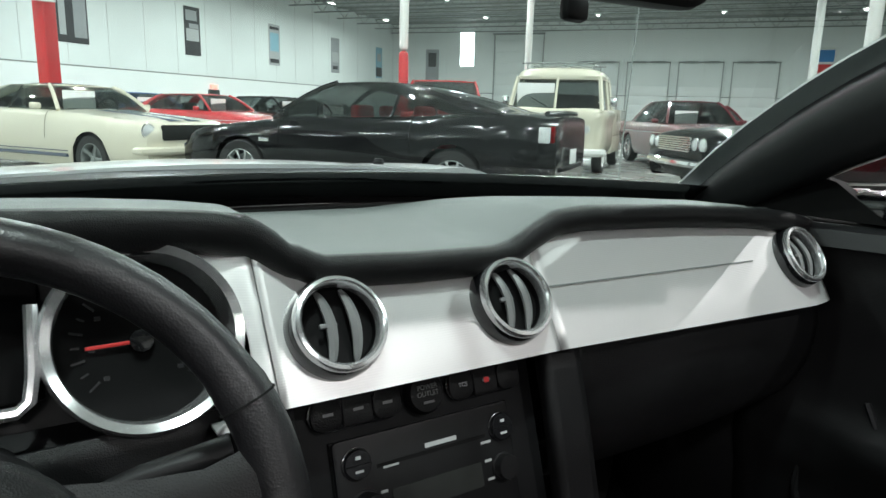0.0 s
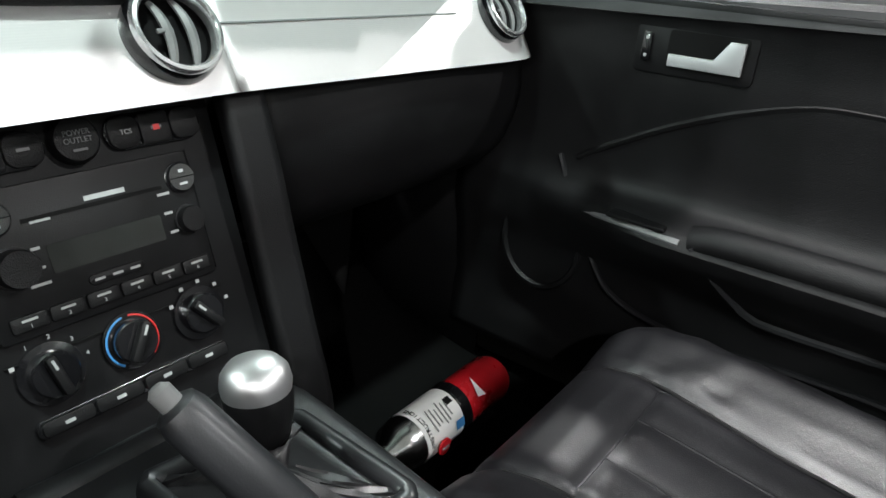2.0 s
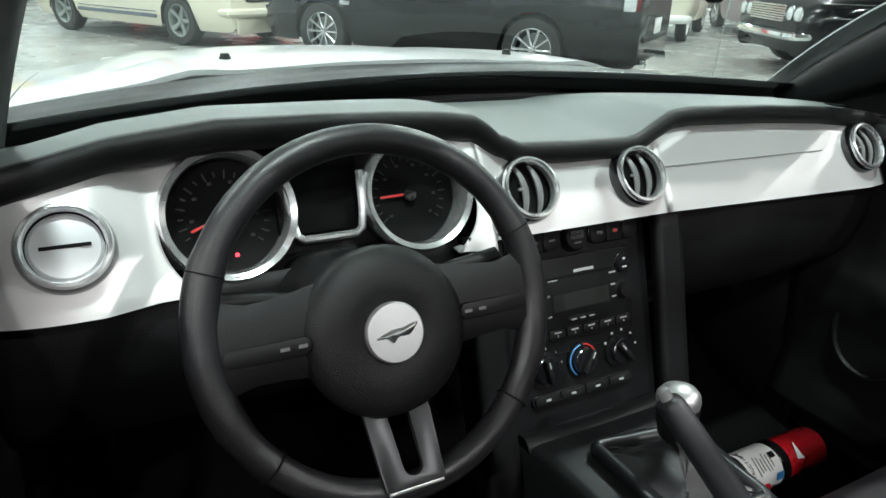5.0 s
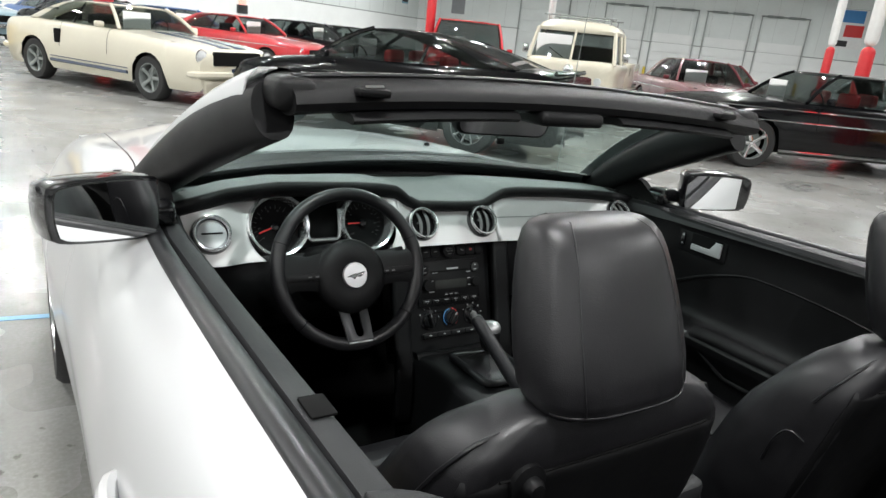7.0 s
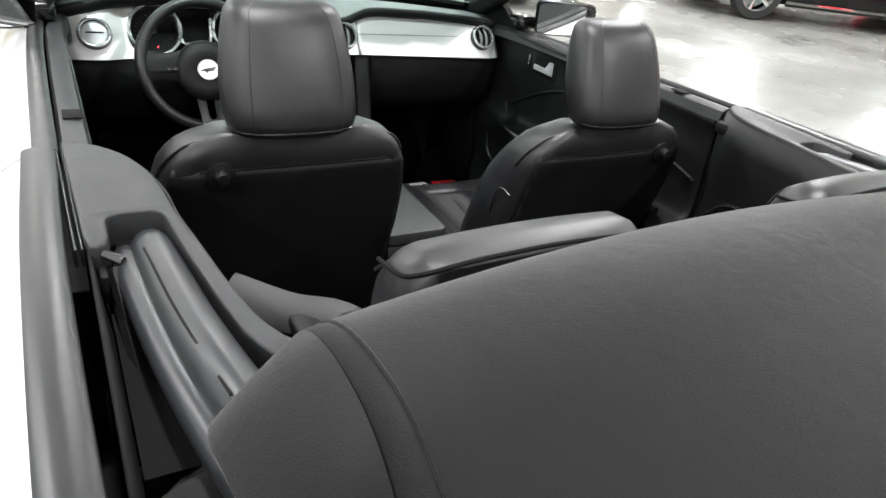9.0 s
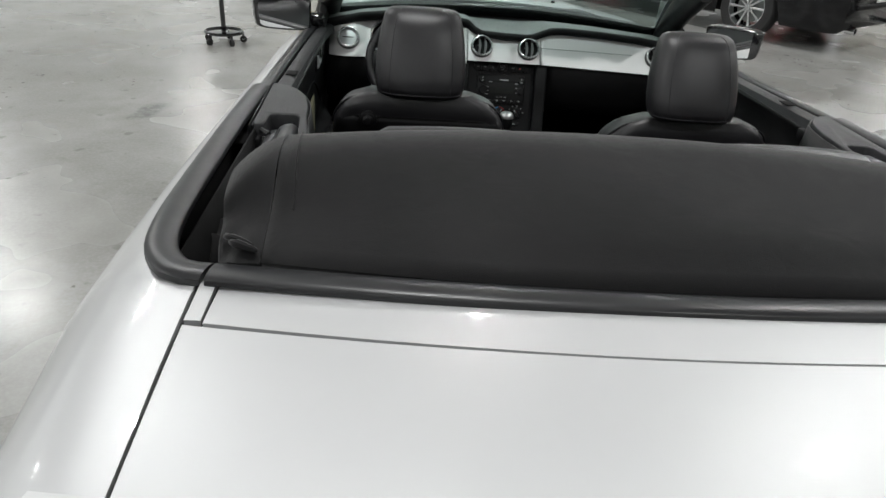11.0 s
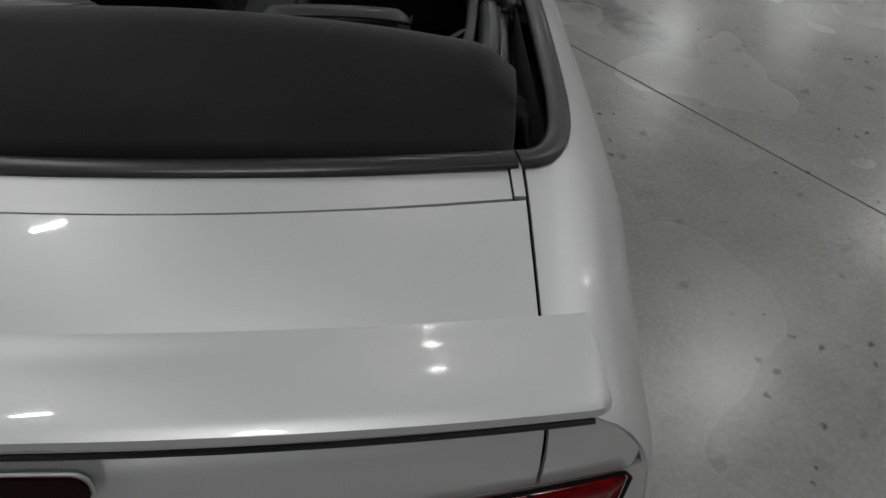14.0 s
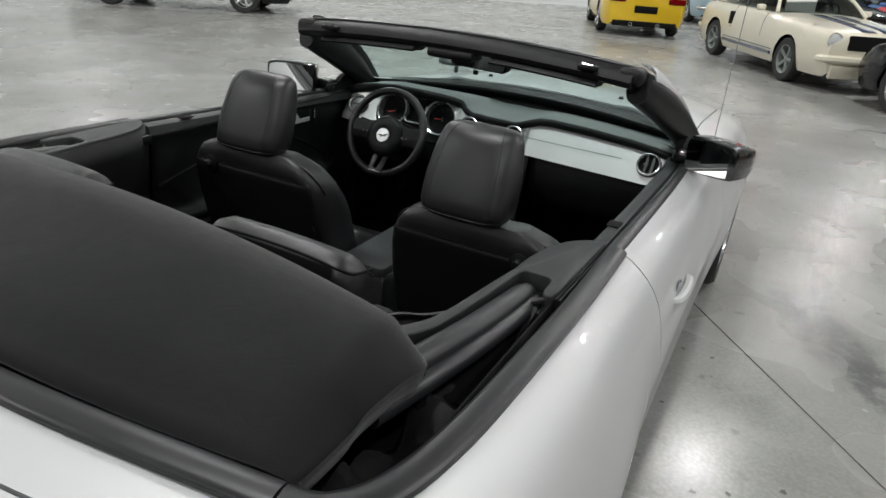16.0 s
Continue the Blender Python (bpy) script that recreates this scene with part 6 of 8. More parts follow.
# seats
def seat_thing(s, aft=(0, 0, 0), head=(0, 0, 0)):
    c = s * 0.372
    pan = ((0.62, 0.450, 1), (0.75, 0.452, 1), (0.88, 0.462, 1), (0.98, 0.473, 0.85), (1.05, 0.481, 0.65), (1.10, 0.481, 0.5), (1.14, 0.470, 0.4), (1.165, 0.450, 0.3), (1.18, 0.418, 0.2), (1.187, 0.375, 0.1), (1.191, 0.32, 0), (1.194, 0.26, 0))

    def cushion_z(x, y):
        t, b = (float(np.interp(y, [p[0] for p in pan], [p[j] for p in pan])) for j in (1, 2))
        x = abs(x)
        pipe = float(np.interp(y, (0.68, 0.91, 1.05, 1.178), (0.105, 0.109, 0.122, 0.132)))
        puff = b * float(np.interp(x, (0, 0.09, 0.125, 0.16, 0.20, 0.235), (0, 0.003, 0.010, 0.027, 0.036, 0.026))) + 0.010 * math.exp(-(((x - 0.205) / 0.035) ** 2)) + 0.0018 * math.sin(70 * y + 55 * x) * math.sin(23 * y) * (x > pipe + 0.02)
        crease = 0.008 * math.exp(-(((x - pipe) / 0.008) ** 2)) + 0.005 * math.exp(-(((y - 1.055) / 0.009) ** 2)) * (x < pipe)
        pleat = sum(math.exp(-(((x - q * (1 + 0.1 * (y - 0.7))) / 0.010) ** 2)) for q in (0.042,)) if y < 1.05 else 0.0
        return t + 0.030 + puff - crease - 0.003 * pleat

    def cushion_ring(y):
        top = [(x, cushion_z(x, y)) for x in np.linspace(-0.238, 0.238, 69)]
        wall = [(0.247, 0.06), (0.254, 0.2), (0.256, 0.5), (0.25, 0.9)]
        edge = top[-1][1]
        side = [(x, edge + (0.24 - edge) * f) for x, f in wall]
        return [(-x, z) for x, z in side[::-1]] + top + side

    rows = np.r_[np.linspace(0.62, 0.95, 8), np.linspace(0.965, 1.12, 26), np.linspace(1.13, 1.18, 8), (1.184, 1.187, 1.19, 1.192, 1.194)]
    seat = part("front_seat", loft([[(c + x, y, z) for x, z in cushion_ring(float(y))] for y in rows]), "leather", CAR, "black leather front seat", angle=60)
    for x in (-0.042, 0.042):
        part("cushion_seam", tube([(c + x * (1 + 0.1 * (y - 0.7)), y, cushion_z(x, y) + 0.0005) for y in np.linspace(0.70, 1.055, 8)], 0.0014, 5), "leather", seat)
    part("cushion_seam", tube([(c + x, 1.055, cushion_z(x, 1.055) + 0.0005) for x in np.linspace(-0.12, 0.12, 18)], 0.0014, 5), "leather", seat)
    for k in (-1, 1):
        part("cushion_piping", tube([(c + k * x, y, cushion_z(x, y) + 0.001) for x, y in ((0.105, 0.68), (0.107, 0.8), (0.109, 0.91), (0.1155, 0.98), (0.122, 1.05), (0.125, 1.09), (0.128, 1.13), (0.130, 1.16), (0.132, 1.178))], 0.0025, 6), "vinyl", seat)

    def back_ring(z):
        yc = float(np.interp(z, (0.40, 0.6, 0.8, 0.97), (0.675, 0.625, 0.570, 0.520)))
        w = float(np.interp(z, (0.40, 0.55, 0.75, 0.84, 0.89, 0.925, 0.95, 0.97), (0.225, 0.245, 0.252, 0.246, 0.237, 0.219, 0.195, 0.145)))
        th = float(np.interp(z, (0.4, 0.8, 0.93, 0.97), (0.085, 0.075, 0.058, 0.035)))
        bol = float(np.interp(z, (0.45, 0.6, 0.8, 0.95), (0.03, 0.045, 0.035, 0.0)))
        pts = [(-w, 0.0), (-w * 0.97, th * 0.8 + bol), (-w * 0.80, th + bol), (-w * 0.6, th * 0.85), (0, th * 0.8), (w * 0.6, th * 0.85), (w * 0.80, th + bol), (w * 0.97, th * 0.8 + bol), (w, 0.0), (w * 0.95, -th * 0.75), (w * 0.75, -th), (0, -th * 1.03), (-w * 0.75, -th), (-w * 0.95, -th * 0.75)]
        return [(c + x, yc + y, z) for x, y in spline(pts, 56, True)]

    bk = part("backrest", loft([back_ring(z) for z in (0.40, 0.46, 0.52, 0.6, 0.68, 0.76, 0.82, 0.86, 0.89, 0.915, 0.935, 0.952, 0.963, 0.970)], True, True), "leather", seat, "black leather backrest", angle=60)
    for z in (0.62, 0.70, 0.78):
        part("backrest_seam", tube([(c + x, float(np.interp(z, (0.40, 0.6, 0.8, 0.97), (0.675, 0.625, 0.570, 0.520))) + 0.064, z) for x in (-0.13, 0, 0.13)], 0.003, 5), "leather", bk)
    part("shoulder_welt", tube(spline([(c - 0.244, 0.545, 0.865), (c - 0.226, 0.518, 0.915), (c - 0.17, 0.497, 0.955), (c, 0.486, 0.968), (c + 0.17, 0.497, 0.955), (c + 0.226, 0.518, 0.915), (c + 0.244, 0.545, 0.865)], 30), 0.003, 6), "leather", bk)
    panel = []
    for z in np.r_[np.linspace(0.42, 0.84, 9), 0.87, 0.89, 0.905]:
        yc = float(np.interp(z, (0.40, 0.6, 0.8, 0.97), (0.675, 0.625, 0.570, 0.520)))
        w = float(np.interp(z, (0.40, 0.55, 0.75, 0.84, 0.89, 0.925), (0.225, 0.245, 0.252, 0.246, 0.237, 0.219)))
        th = float(np.interp(z, (0.4, 0.8, 0.93, 0.97), (0.085, 0.075, 0.058, 0.035)))
        tuck = 0.004 if z > 0.9 else 0.0
        panel.append([(c + w * x, yc - th * float(np.interp(abs(x), (0, 0.75, 0.88, 0.96), (1.03, 1.0, 0.88, 0.70))) - 0.005 + tuck, z) for x in np.linspace(-0.96, 0.96, 33)])
    bp = part("back_panel", loft(panel), "seat_back", bk, "smooth black seat-back panel", thick=0.003)
    part("panel_seam", tube([(x, y - 0.001, z) for x, y, z in panel[-1][3:-3]], 0.0018, 6), "dark", bk)
    part("side_seam", tube(spline([(c - 0.252, 0.60, 0.72), (c - 0.256, 0.585, 0.775), (c - 0.254, 0.565, 0.80), (c - 0.246, 0.54, 0.79)], 16), 0.0022, 6), "leather", bk)
    kx = c + s * 0.142
    part("release_knob", merged(lathe([(0.026, 0.0), (0.025, 0.01), (0.014, 0.013), (0.014, 0.02), (0.010, 0.026), (0, 0.027)], 20, pose(kx, 0.479, 0.897, 90, 0, 0))), "black_plastic", bk, "black seat release knob")
    hr = []
    shape = ((0.962, 0.72, 0.45), (0.966, 0.87, 0.72), (0.975, 0.955, 0.88), (0.99, 0.995, 0.97), (1.02, 1.01, 1.0), (1.06, 1.0, 0.98), (1.095, 0.965, 0.94), (1.125, 0.925, 0.88), (1.147, 0.885, 0.81), (1.162, 0.845, 0.71), (1.172, 0.79, 0.57), (1.178, 0.70, 0.40), (1.181, 0.52, 0.22), (1.182, 0.2, 0.08))
    for z, kw, kt in shape:
        w, th, yc = 0.121 * kw, 0.068 * kt, 0.525 + 0.075 * (z - 0.962) / 0.22
        hr.append([(c + w * np.sign(math.cos(a)) * abs(math.cos(a)) ** 0.72, yc + th * np.sign(math.sin(a)) * abs(math.sin(a)) ** 0.72, z) for a in np.linspace(0, 2 * math.pi, 41)[:-1]])
    hd = part("headrest", loft(hr, True, True), "leather", seat, "black leather headrest", angle=60)
    for k in (-1, 1):
        spine = [r[26 if k < 0 else 34] for r in hr[2:12]] + [r[14 if k < 0 else 6] for r in hr[11:5:-1]]
        part("headrest_seam", tube(spine, 0.0013, 5), "leather", hd)
        part("headrest_post", tube([(c + k * 0.05, 0.525, 0.95), (c + k * 0.05, 0.53, 0.975)], 0.007, 8), "chrome", hd)
        part("bolster_gather", tube([(c + k * 0.10, 0.50, 0.966), (c + k * 0.115, 0.53, 0.964), (c + k * 0.125, 0.57, 0.952)], 0.004, 6), "leather", bk)
    part("headrest_hem", tube([q for q in hr[2][22:39]], 0.002, 5), "leather", hd)
    for child in seat.children:
        if not child.name.startswith("cushion"):
            child.location = aft
        if child.name.startswith("headrest"):
            child.location = Vector(aft) + Vector(head)
    return seat


seat_thing(-1, (0.008, 0, 0), (-0.004, -0.020, 0))
seat_thing(1, (0.03, -0.040, -0.018), (-0.025, -0.033, 0.010))

# rear seat
for s in (-1, 1):
    rings = []
    for x in np.r_[np.linspace(0.160, 0.19, 5), np.linspace(0.22, 0.42, 7), np.linspace(0.445, 0.475, 5)]:
        e = max(0.0, min(1, (x - 0.157) / 0.03, (0.478 - x) / 0.03)) ** 0.5
        top = 1.094 - 0.030 * (1 - e) - 0.008 * ((x - 0.30) / 0.17) ** 2
        q = 1 - e
        rings.append([(s * x, y, z) for y, z in spline([(-0.165, 0.6), (-0.190 + 0.012 * q, 0.9), (-0.193 + 0.014 * q, top - 0.05), (-0.191 + 0.015 * q, top - 0.012), (-0.180 + 0.012 * q, top - 0.002), (-0.15, top - 0.001), (-0.124, top - 0.010), (-0.110 - 0.008 * q, top - 0.028), (-0.100 - 0.010 * q, top - 0.06), (-0.090 - 0.008 * q, 0.92), (-0.05, 0.78), (-0.015, 0.66), (0.01, 0.55), (-0.03, 0.5)], 40)])
    rb = part("rear_backrest", loft(rings, True, True), "leather", CAR, "black leather rear seat back", angle=60)
    part("backrest_welt", tube([(s * x, y, z) for x, y, z in spline([(0.158, -0.12, 1.060), (0.162, -0.16, 1.066), (0.176, -0.186, 1.078), (0.22, -0.189, 1.0855), (0.31, -0.1895, 1.0885), (0.40, -0.189, 1.0855), (0.457, -0.186, 1.078), (0.474, -0.165, 1.066), (0.478, -0.12, 1.060)], 40)], 0.0026, 6), "dark", rb)
    part("backrest_welt", tube([(s * x, y, z) for x, y, z in spline([(0.160, -0.110, 1.040), (0.20, -0.106, 1.060), (0.31, -0.104, 1.066), (0.42, -0.106, 1.060), (0.476, -0.110, 1.040)], 24)], 0.0022, 6), "dark", rb)
    part("fold_latch", tube([(s * 0.20, -0.196, 1.0), (s * 0.20, -0.203, 0.985), (s * 0.20, -0.196, 0.97)], 0.005, 6), "chrome_dull", rb, "small bright seat latch")
    for zz, yy in ((0.84, -0.062), (0.76, -0.044), (0.68, -0.02)):
        part("flute", tube([(s * 0.2, yy + 0.002, zz), (s * 0.4, yy + 0.002, zz)], 0.004, 5), "leather", rb)
    rings = []
    for x in np.linspace(0.05, 0.56, 52):
        e = min(1, (x - 0.045) / 0.04, (0.565 - x) / 0.04) ** 0.5
        dip = -0.034 * max(0.0, min(1.0, (x - 0.145) / 0.035, (0.455 - x) / 0.035)) + 0.022 * math.exp(-(((x - 0.495) / 0.035) ** 2)) - 0.008 * math.exp(-(((x - 0.165) / 0.012) ** 2))
        rings.append([(s * x, y, z) for y, z in spline([(0.08, 0.48 + dip), (0.2, 0.495 + dip), (0.36, 0.515 + dip * 0.8), (0.44, 0.505 + dip * 0.4), (0.475, 0.46 - 0.02 * (1 - e)), (0.48, 0.36)], 24)])
    rc = part("rear_cushion", loft(rings), "leather", CAR, "black leather rear cushion", angle=60)
    for x in (0.16, 0.42):
        part("cushion_welt", tube([(s * x, y, z - 0.006) for y, z in ((0.12, 0.478), (0.25, 0.493), (0.38, 0.505), (0.44, 0.497))], 0.004, 6), "leather", rc)
    for y in (0.16, 0.24, 0.32, 0.40):
        part("cushion_flute", tube([(s * x, y + 0.01 * math.sin(20 * x), 0.462 + 0.14 * (y - 0.1)) for x in np.linspace(0.19, 0.41, 6)], 0.005, 6), "leather", rc)
part("rear_centre_cushion", loft([[(x, y, z) for y, z in spline([(-0.16, 0.96), (-0.12, 0.95), (-0.02, 0.80), (0.08, 0.58), (0.2, 0.535), (0.38, 0.53), (0.46, 0.5), (0.48, 0.38)], 24)] for x in np.linspace(-0.13, 0.13, 8)]), "leather", CAR, "black leather centre section", thick=0.01)
for s in (-1, 1):
    web = part("rear_belt", tube(spline([(s * 0.60, 0.02, 0.958), (s * 0.545, -0.035, 0.952), (s * 0.50, -0.07, 0.955), (s * 0.468, -0.105, 0.945)], 14), 0.024, 8, flat=0.22), "belt", CAR, "rear seat belt webbing")
    part("belt_tongue", box((0.045, 0.09, 0.026), (s * 0.478, -0.115, 0.955), 0.010, 3), "black_plastic", web)
    part("belt_tongue", box((0.035, 0.07, 0.022), (s * 0.53, -0.075, 0.945), 0.008, 3), "black_plastic", web)
belt = part("lap_belt", merged(tube([(-0.02, 0.10, 0.60), (-0.10, 0.17, 0.535), (-0.20, 0.13, 0.53)], 0.014, 6, flat=0.2), box((0.035, 0.075, 0.02), (-0.10, 0.16, 0.55), 0.006, m=Matrix()), box((0.035, 0.07, 0.02), (0.03, 0.17, 0.56), 0.006)), "belt", CAR, "black rear lap belt with buckle")

# quarter trims with recesses for the bows, door cards
for s in (-1, 1):
    outline = spline([(0.745, 0.416), (0.705, 0.402), (0.661, 0.342), (0.637, 0.25), (0.630, 0.165), (0.618, 0.08), (0.603, -0.04), (0.586, -0.115), (0.552, -0.165), (0.505, -0.186)], 30)
    outline += spline([(0.515, -0.206), (0.575, -0.188), (0.609, -0.13), (0.624, -0.045), (0.638, 0.08), (0.6435, 0.145)], 18)
    outline += [(0.6465, 0.157), (0.652, 0.164), (0.660, 0.1665), (0.694, 0.1665), (0.702, 0.164), (0.7075, 0.158), (0.710, 0.150), (0.7105, 0.112), (0.715, 0.094), (0.724, 0.088), (0.733, 0.092)]
    outline += spline([(0.737, 0.12), (0.739, 0.2), (0.742, 0.30), (0.745, 0.41)], 12)
    pts = [(s * x, y) for x, y in outline]
    qt = part("quarter_trim", moved(slab(pts[::-1] if s < 0 else pts, 0.042, Matrix(), 0.004), pose(0, 0, 0.957)), "trim_grey", CAR, "charcoal quarter trim with top recess", angle=45)
    # near-black sheets carry the shade of the recess and channel as colour
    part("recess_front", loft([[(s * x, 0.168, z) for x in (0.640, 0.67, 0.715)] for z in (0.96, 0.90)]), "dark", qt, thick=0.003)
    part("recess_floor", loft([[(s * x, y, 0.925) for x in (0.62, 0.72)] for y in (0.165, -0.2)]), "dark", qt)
    part("well_liner", loft([[(s * (x + 0.004), y, z) for z in (0.905, 0.952)] for x, y in ((0.640, 0.14), (0.638, 0.08), (0.630, 0.0), (0.616, -0.09))]), "tan", qt, "tan liner inside the recess", thick=0.002)
    part("channel_floor", loft([[(s * x, y, 0.968) for x in (0.738, 0.775)] for y in (0.41, 0.25, 0.05)]), "dark", qt, thick=0.003)
    for e in (0.7455, 0.7525):
        part("window_channel", loft([[(s * (x + e - 0.7525 - 0.02 * (0.41 - y)), y, z) for x, z in ((0.7505, 0.965), (0.7505, 0.9885), (0.7512, 0.9905), (0.7533, 0.9905), (0.754, 0.9885), (0.754, 0.965))] for y in (0.41, 0.3, 0.2, 0.10)], True, True), "rubber", qt, "dark glass channel beside the trim")
    rows = [[(s * (x - 0.0), y, z) for x, z in ((xx, 0.99), (xx - 0.006, 0.93), (xx + 0.0, 0.86), (xx + 0.012, 0.78), (xx + 0.015, 0.6), (xx + 0.01, 0.42))] for xx, y in spline([(0.70, 0.40), (0.658, 0.342), (0.634, 0.25), (0.629, 0.165), (0.619, 0.08), (0.603, -0.05), (0.585, -0.14)], 24)]
    qp = part("quarter_panel_trim", loft(rows), "soft_black", qt, "grained rear side panel", thick=0.004)
    part("pocket_welt", tube(spline([(s * 0.652, 0.36, 0.70), (s * 0.630, 0.27, 0.80), (s * 0.618, 0.17, 0.80), (s * 0.60, 0.03, 0.765), (s * 0.585, -0.1, 0.74)], 20), 0.006, 6), "soft_black", qt)
    part("quarter_seal", tube([(s * 0.742, 0.42, 0.985), (s * 0.728, 0.1, 0.988), (s * 0.70, 0.08, 0.98)], 0.006, 6), "rubber", qt)
    part("belt_guide", box((0.02, 0.05, 0.03), (s * 0.668, 0.37, 0.955), 0.008), "black_plastic", qt)
    # door card
    def card(y):
        k = float(np.interp(y, (0.43, 0.5, 1.15, 1.30, 1.42), (1, 1, 1, 0.5, 0.0)))
        return [(s * x, y, z) for x, z in spline([(0.704, 0.955), (0.714, 0.93), (0.72, 0.90), (0.722, 0.84), (0.730, 0.76), (0.732, 0.70), (0.728 - 0.01 * k, 0.665), (0.722 - 0.062 * k, 0.645), (0.722 - 0.07 * k, 0.62), (0.724 - 0.035 * k, 0.575), (0.735, 0.52), (0.742, 0.42), (0.735, 0.30)], 48)]
    dc = part("door_card", loft([card(y) for y in np.linspace(0.43, 1.56, 40)]), "soft_black", CAR, "black grained door card", thick=0.004)
    part("card_welt", tube(spline([(s * 0.729, 1.33, 0.70), (s * 0.727, 1.301, 0.72), (s * 0.723, 1.17, 0.79), (s * 0.7215, 1.037, 0.838), (s * 0.7215, 0.94, 0.846), (s * 0.722, 0.75, 0.835), (s * 0.7225, 0.55, 0.80), (s * 0.724, 0.45, 0.775)], 40), 0.0055, 6), "soft_black", dc)
    m = frame_of((s * 0.7195, 1.177, 0.889), (0, 0.0, 1), (-s, 0, 0))
    bz = part("handle_bezel", moved(slab(rounded(0.168, 0.072, 0.010), 0.006, Matrix(), 0.002), m), "black_plastic", dc, "black door handle bezel")
    part("handle_well", moved(slab(rounded(0.108, 0.052, 0.005), 0.0012), m @ pose(s * 0.018 * (1), 0, 0.0058)), "dark", bz)
    flip = 1 if (m.to_3x3() @ Vector((1, 0, 0))).y < 0 else -1
    lever = [(-0.05, -0.020), (0.05, -0.020), (0.05, 0.022), (0.030, 0.022), (0.012, -0.004), (-0.05, -0.004)]
    part("pull_lever", moved(slab([(flip * x, y) for x, y in (lever if flip > 0 else lever[::-1])], 0.006, Matrix(), 0.0015), m @ pose(flip * 0.018, -0.002, 0.007)), "lever", bz, "satin silver pull lever")
    part("lock_rocker", moved(slab(rounded(0.013, 0.040, 0.003), 0.004, Matrix(), 0.001), m @ pose(-flip * 0.066, 0, 0.006)), "gloss_black", bz)
    for k in (-1, 1):
        part("rocker_mark", box((0.004, 0.004, 0.0005), m=m @ pose(-flip * 0.066, k * 0.012, 0.0103)), "print", bz)
    arm = part("armrest_trim", tube(spline([(s * 0.685, 1.285, 0.634), (s * 0.662, 1.2, 0.640), (s * 0.652, 1.12, 0.640)], 12), 0.006, 8, flat=0.7), "slat", dc, "grey armrest strip")
    part("armrest_pad", tube(spline([(s * 0.668, 1.108, 0.645), (s * 0.664, 1.06, 0.655), (s * 0.664, 0.88, 0.657), (s * 0.664, 0.7, 0.658), (s * 0.664, 0.5, 0.66)], 20), 0.022, 12, flat=0.7), "soft_black", dc, "padded armrest")
    part("switch_plate", box((0.045, 0.09, 0.006), (s * 0.675, 1.19, 0.650), 0.002), "black_plastic", arm)
    part("pocket_edge", tube(spline([(s * 0.652, 1.103, 0.64), (s * 0.672, 1.067, 0.593), (s * 0.70, 1.035, 0.555), (s * 0.714, 1.0, 0.532), (s * 0.722, 0.84, 0.531), (s * 0.72, 0.55, 0.54)], 24), 0.006, 6), "trim_grey", dc)
    part("card_seal", tube(spline([(s * 0.726, 1.36, 0.70), (s * 0.724, 1.332, 0.645), (s * 0.726, 1.28, 0.545), (s * 0.728, 1.225, 0.482), (s * 0.729, 1.10, 0.457), (s * 0.729, 0.914, 0.466), (s * 0.729, 0.7, 0.47)], 36), 0.005, 6), "rubber", dc)
    part("kick_panel", loft([[(s * x, y, z) for y, x in ((1.50, 0.75), (1.62, 0.735), (1.93, 0.70))] for z in (0.22, 0.6, 0.95)]), "soft_black", CAR, "black kick panel", thick=0.005)
    part("speaker_ring", tube([(s * 0.728, 1.375 + 0.075 * math.cos(a), 0.535 + 0.085 * math.sin(a)) for a in np.linspace(0, 2 * math.pi, 25)[:-1]], 0.006, 6, True), "soft_black", dc)
    part("lock_button", box((0.03, 0.045, 0.004), (s * 0.722, 0.58, 0.9835), 0.003), "dark", dc)
part("cloth_insert", loft([[(-0.716 + 0.001 * k, y, z) for y in np.linspace(0.72, 1.02, 6)] for k, z in enumerate((0.80, 0.76, 0.70, 0.675))]), "tan", CAR, "tan cloth panel on the driver's door", thick=0.002)

# fire extinguisher lying across the passenger footwell
EXT = empty("fire_extinguisher", "small red fire extinguisher strapped before the passenger seat", "fire extinguisher", RIDE @ pose(0.40, 1.328, 0.232))
axis = pose(0.140, 0, 0.142, 0, -90, 0) @ Matrix.Rotation(0.0, 4, "X")
tank = part("tank", lathe([(0, 0.0), (0.024, 0.001), (0.034, 0.006), (0.038, 0.016), (0.038, 0.115)], 36, axis), "red_paint", EXT, "red tank end")
part("tank_lower", lathe([(0.038, 0.13), (0.038, 0.225), (0.034, 0.245), (0.022, 0.258), (0.018, 0.28)], 36, axis), "chrome_dull", EXT)
part("clamp_band", lathe([(0.0385, 0.112), (0.0405, 0.114), (0.0405, 0.131), (0.0385, 0.133)], 36, axis), "gloss_black", EXT, "black clamp band")
lab = loft([[tuple(axis @ Vector((0.0388 * math.cos(a), 0.0388 * math.sin(a), h))) for h in (0.134, 0.215)] for a in np.linspace(-2.3, 1.0, 20)])
part("paper_label", lab, "paper", EXT, "white instruction label")


def round_tank(a, h, out=0.0395, turn=90):
    return axis @ Matrix.Rotation(a, 4, "Z") @ pose(out, 0, h) @ Matrix.Rotation(radians(90), 4, "Y") @ Matrix.Rotation(radians(turn), 4, "Z")


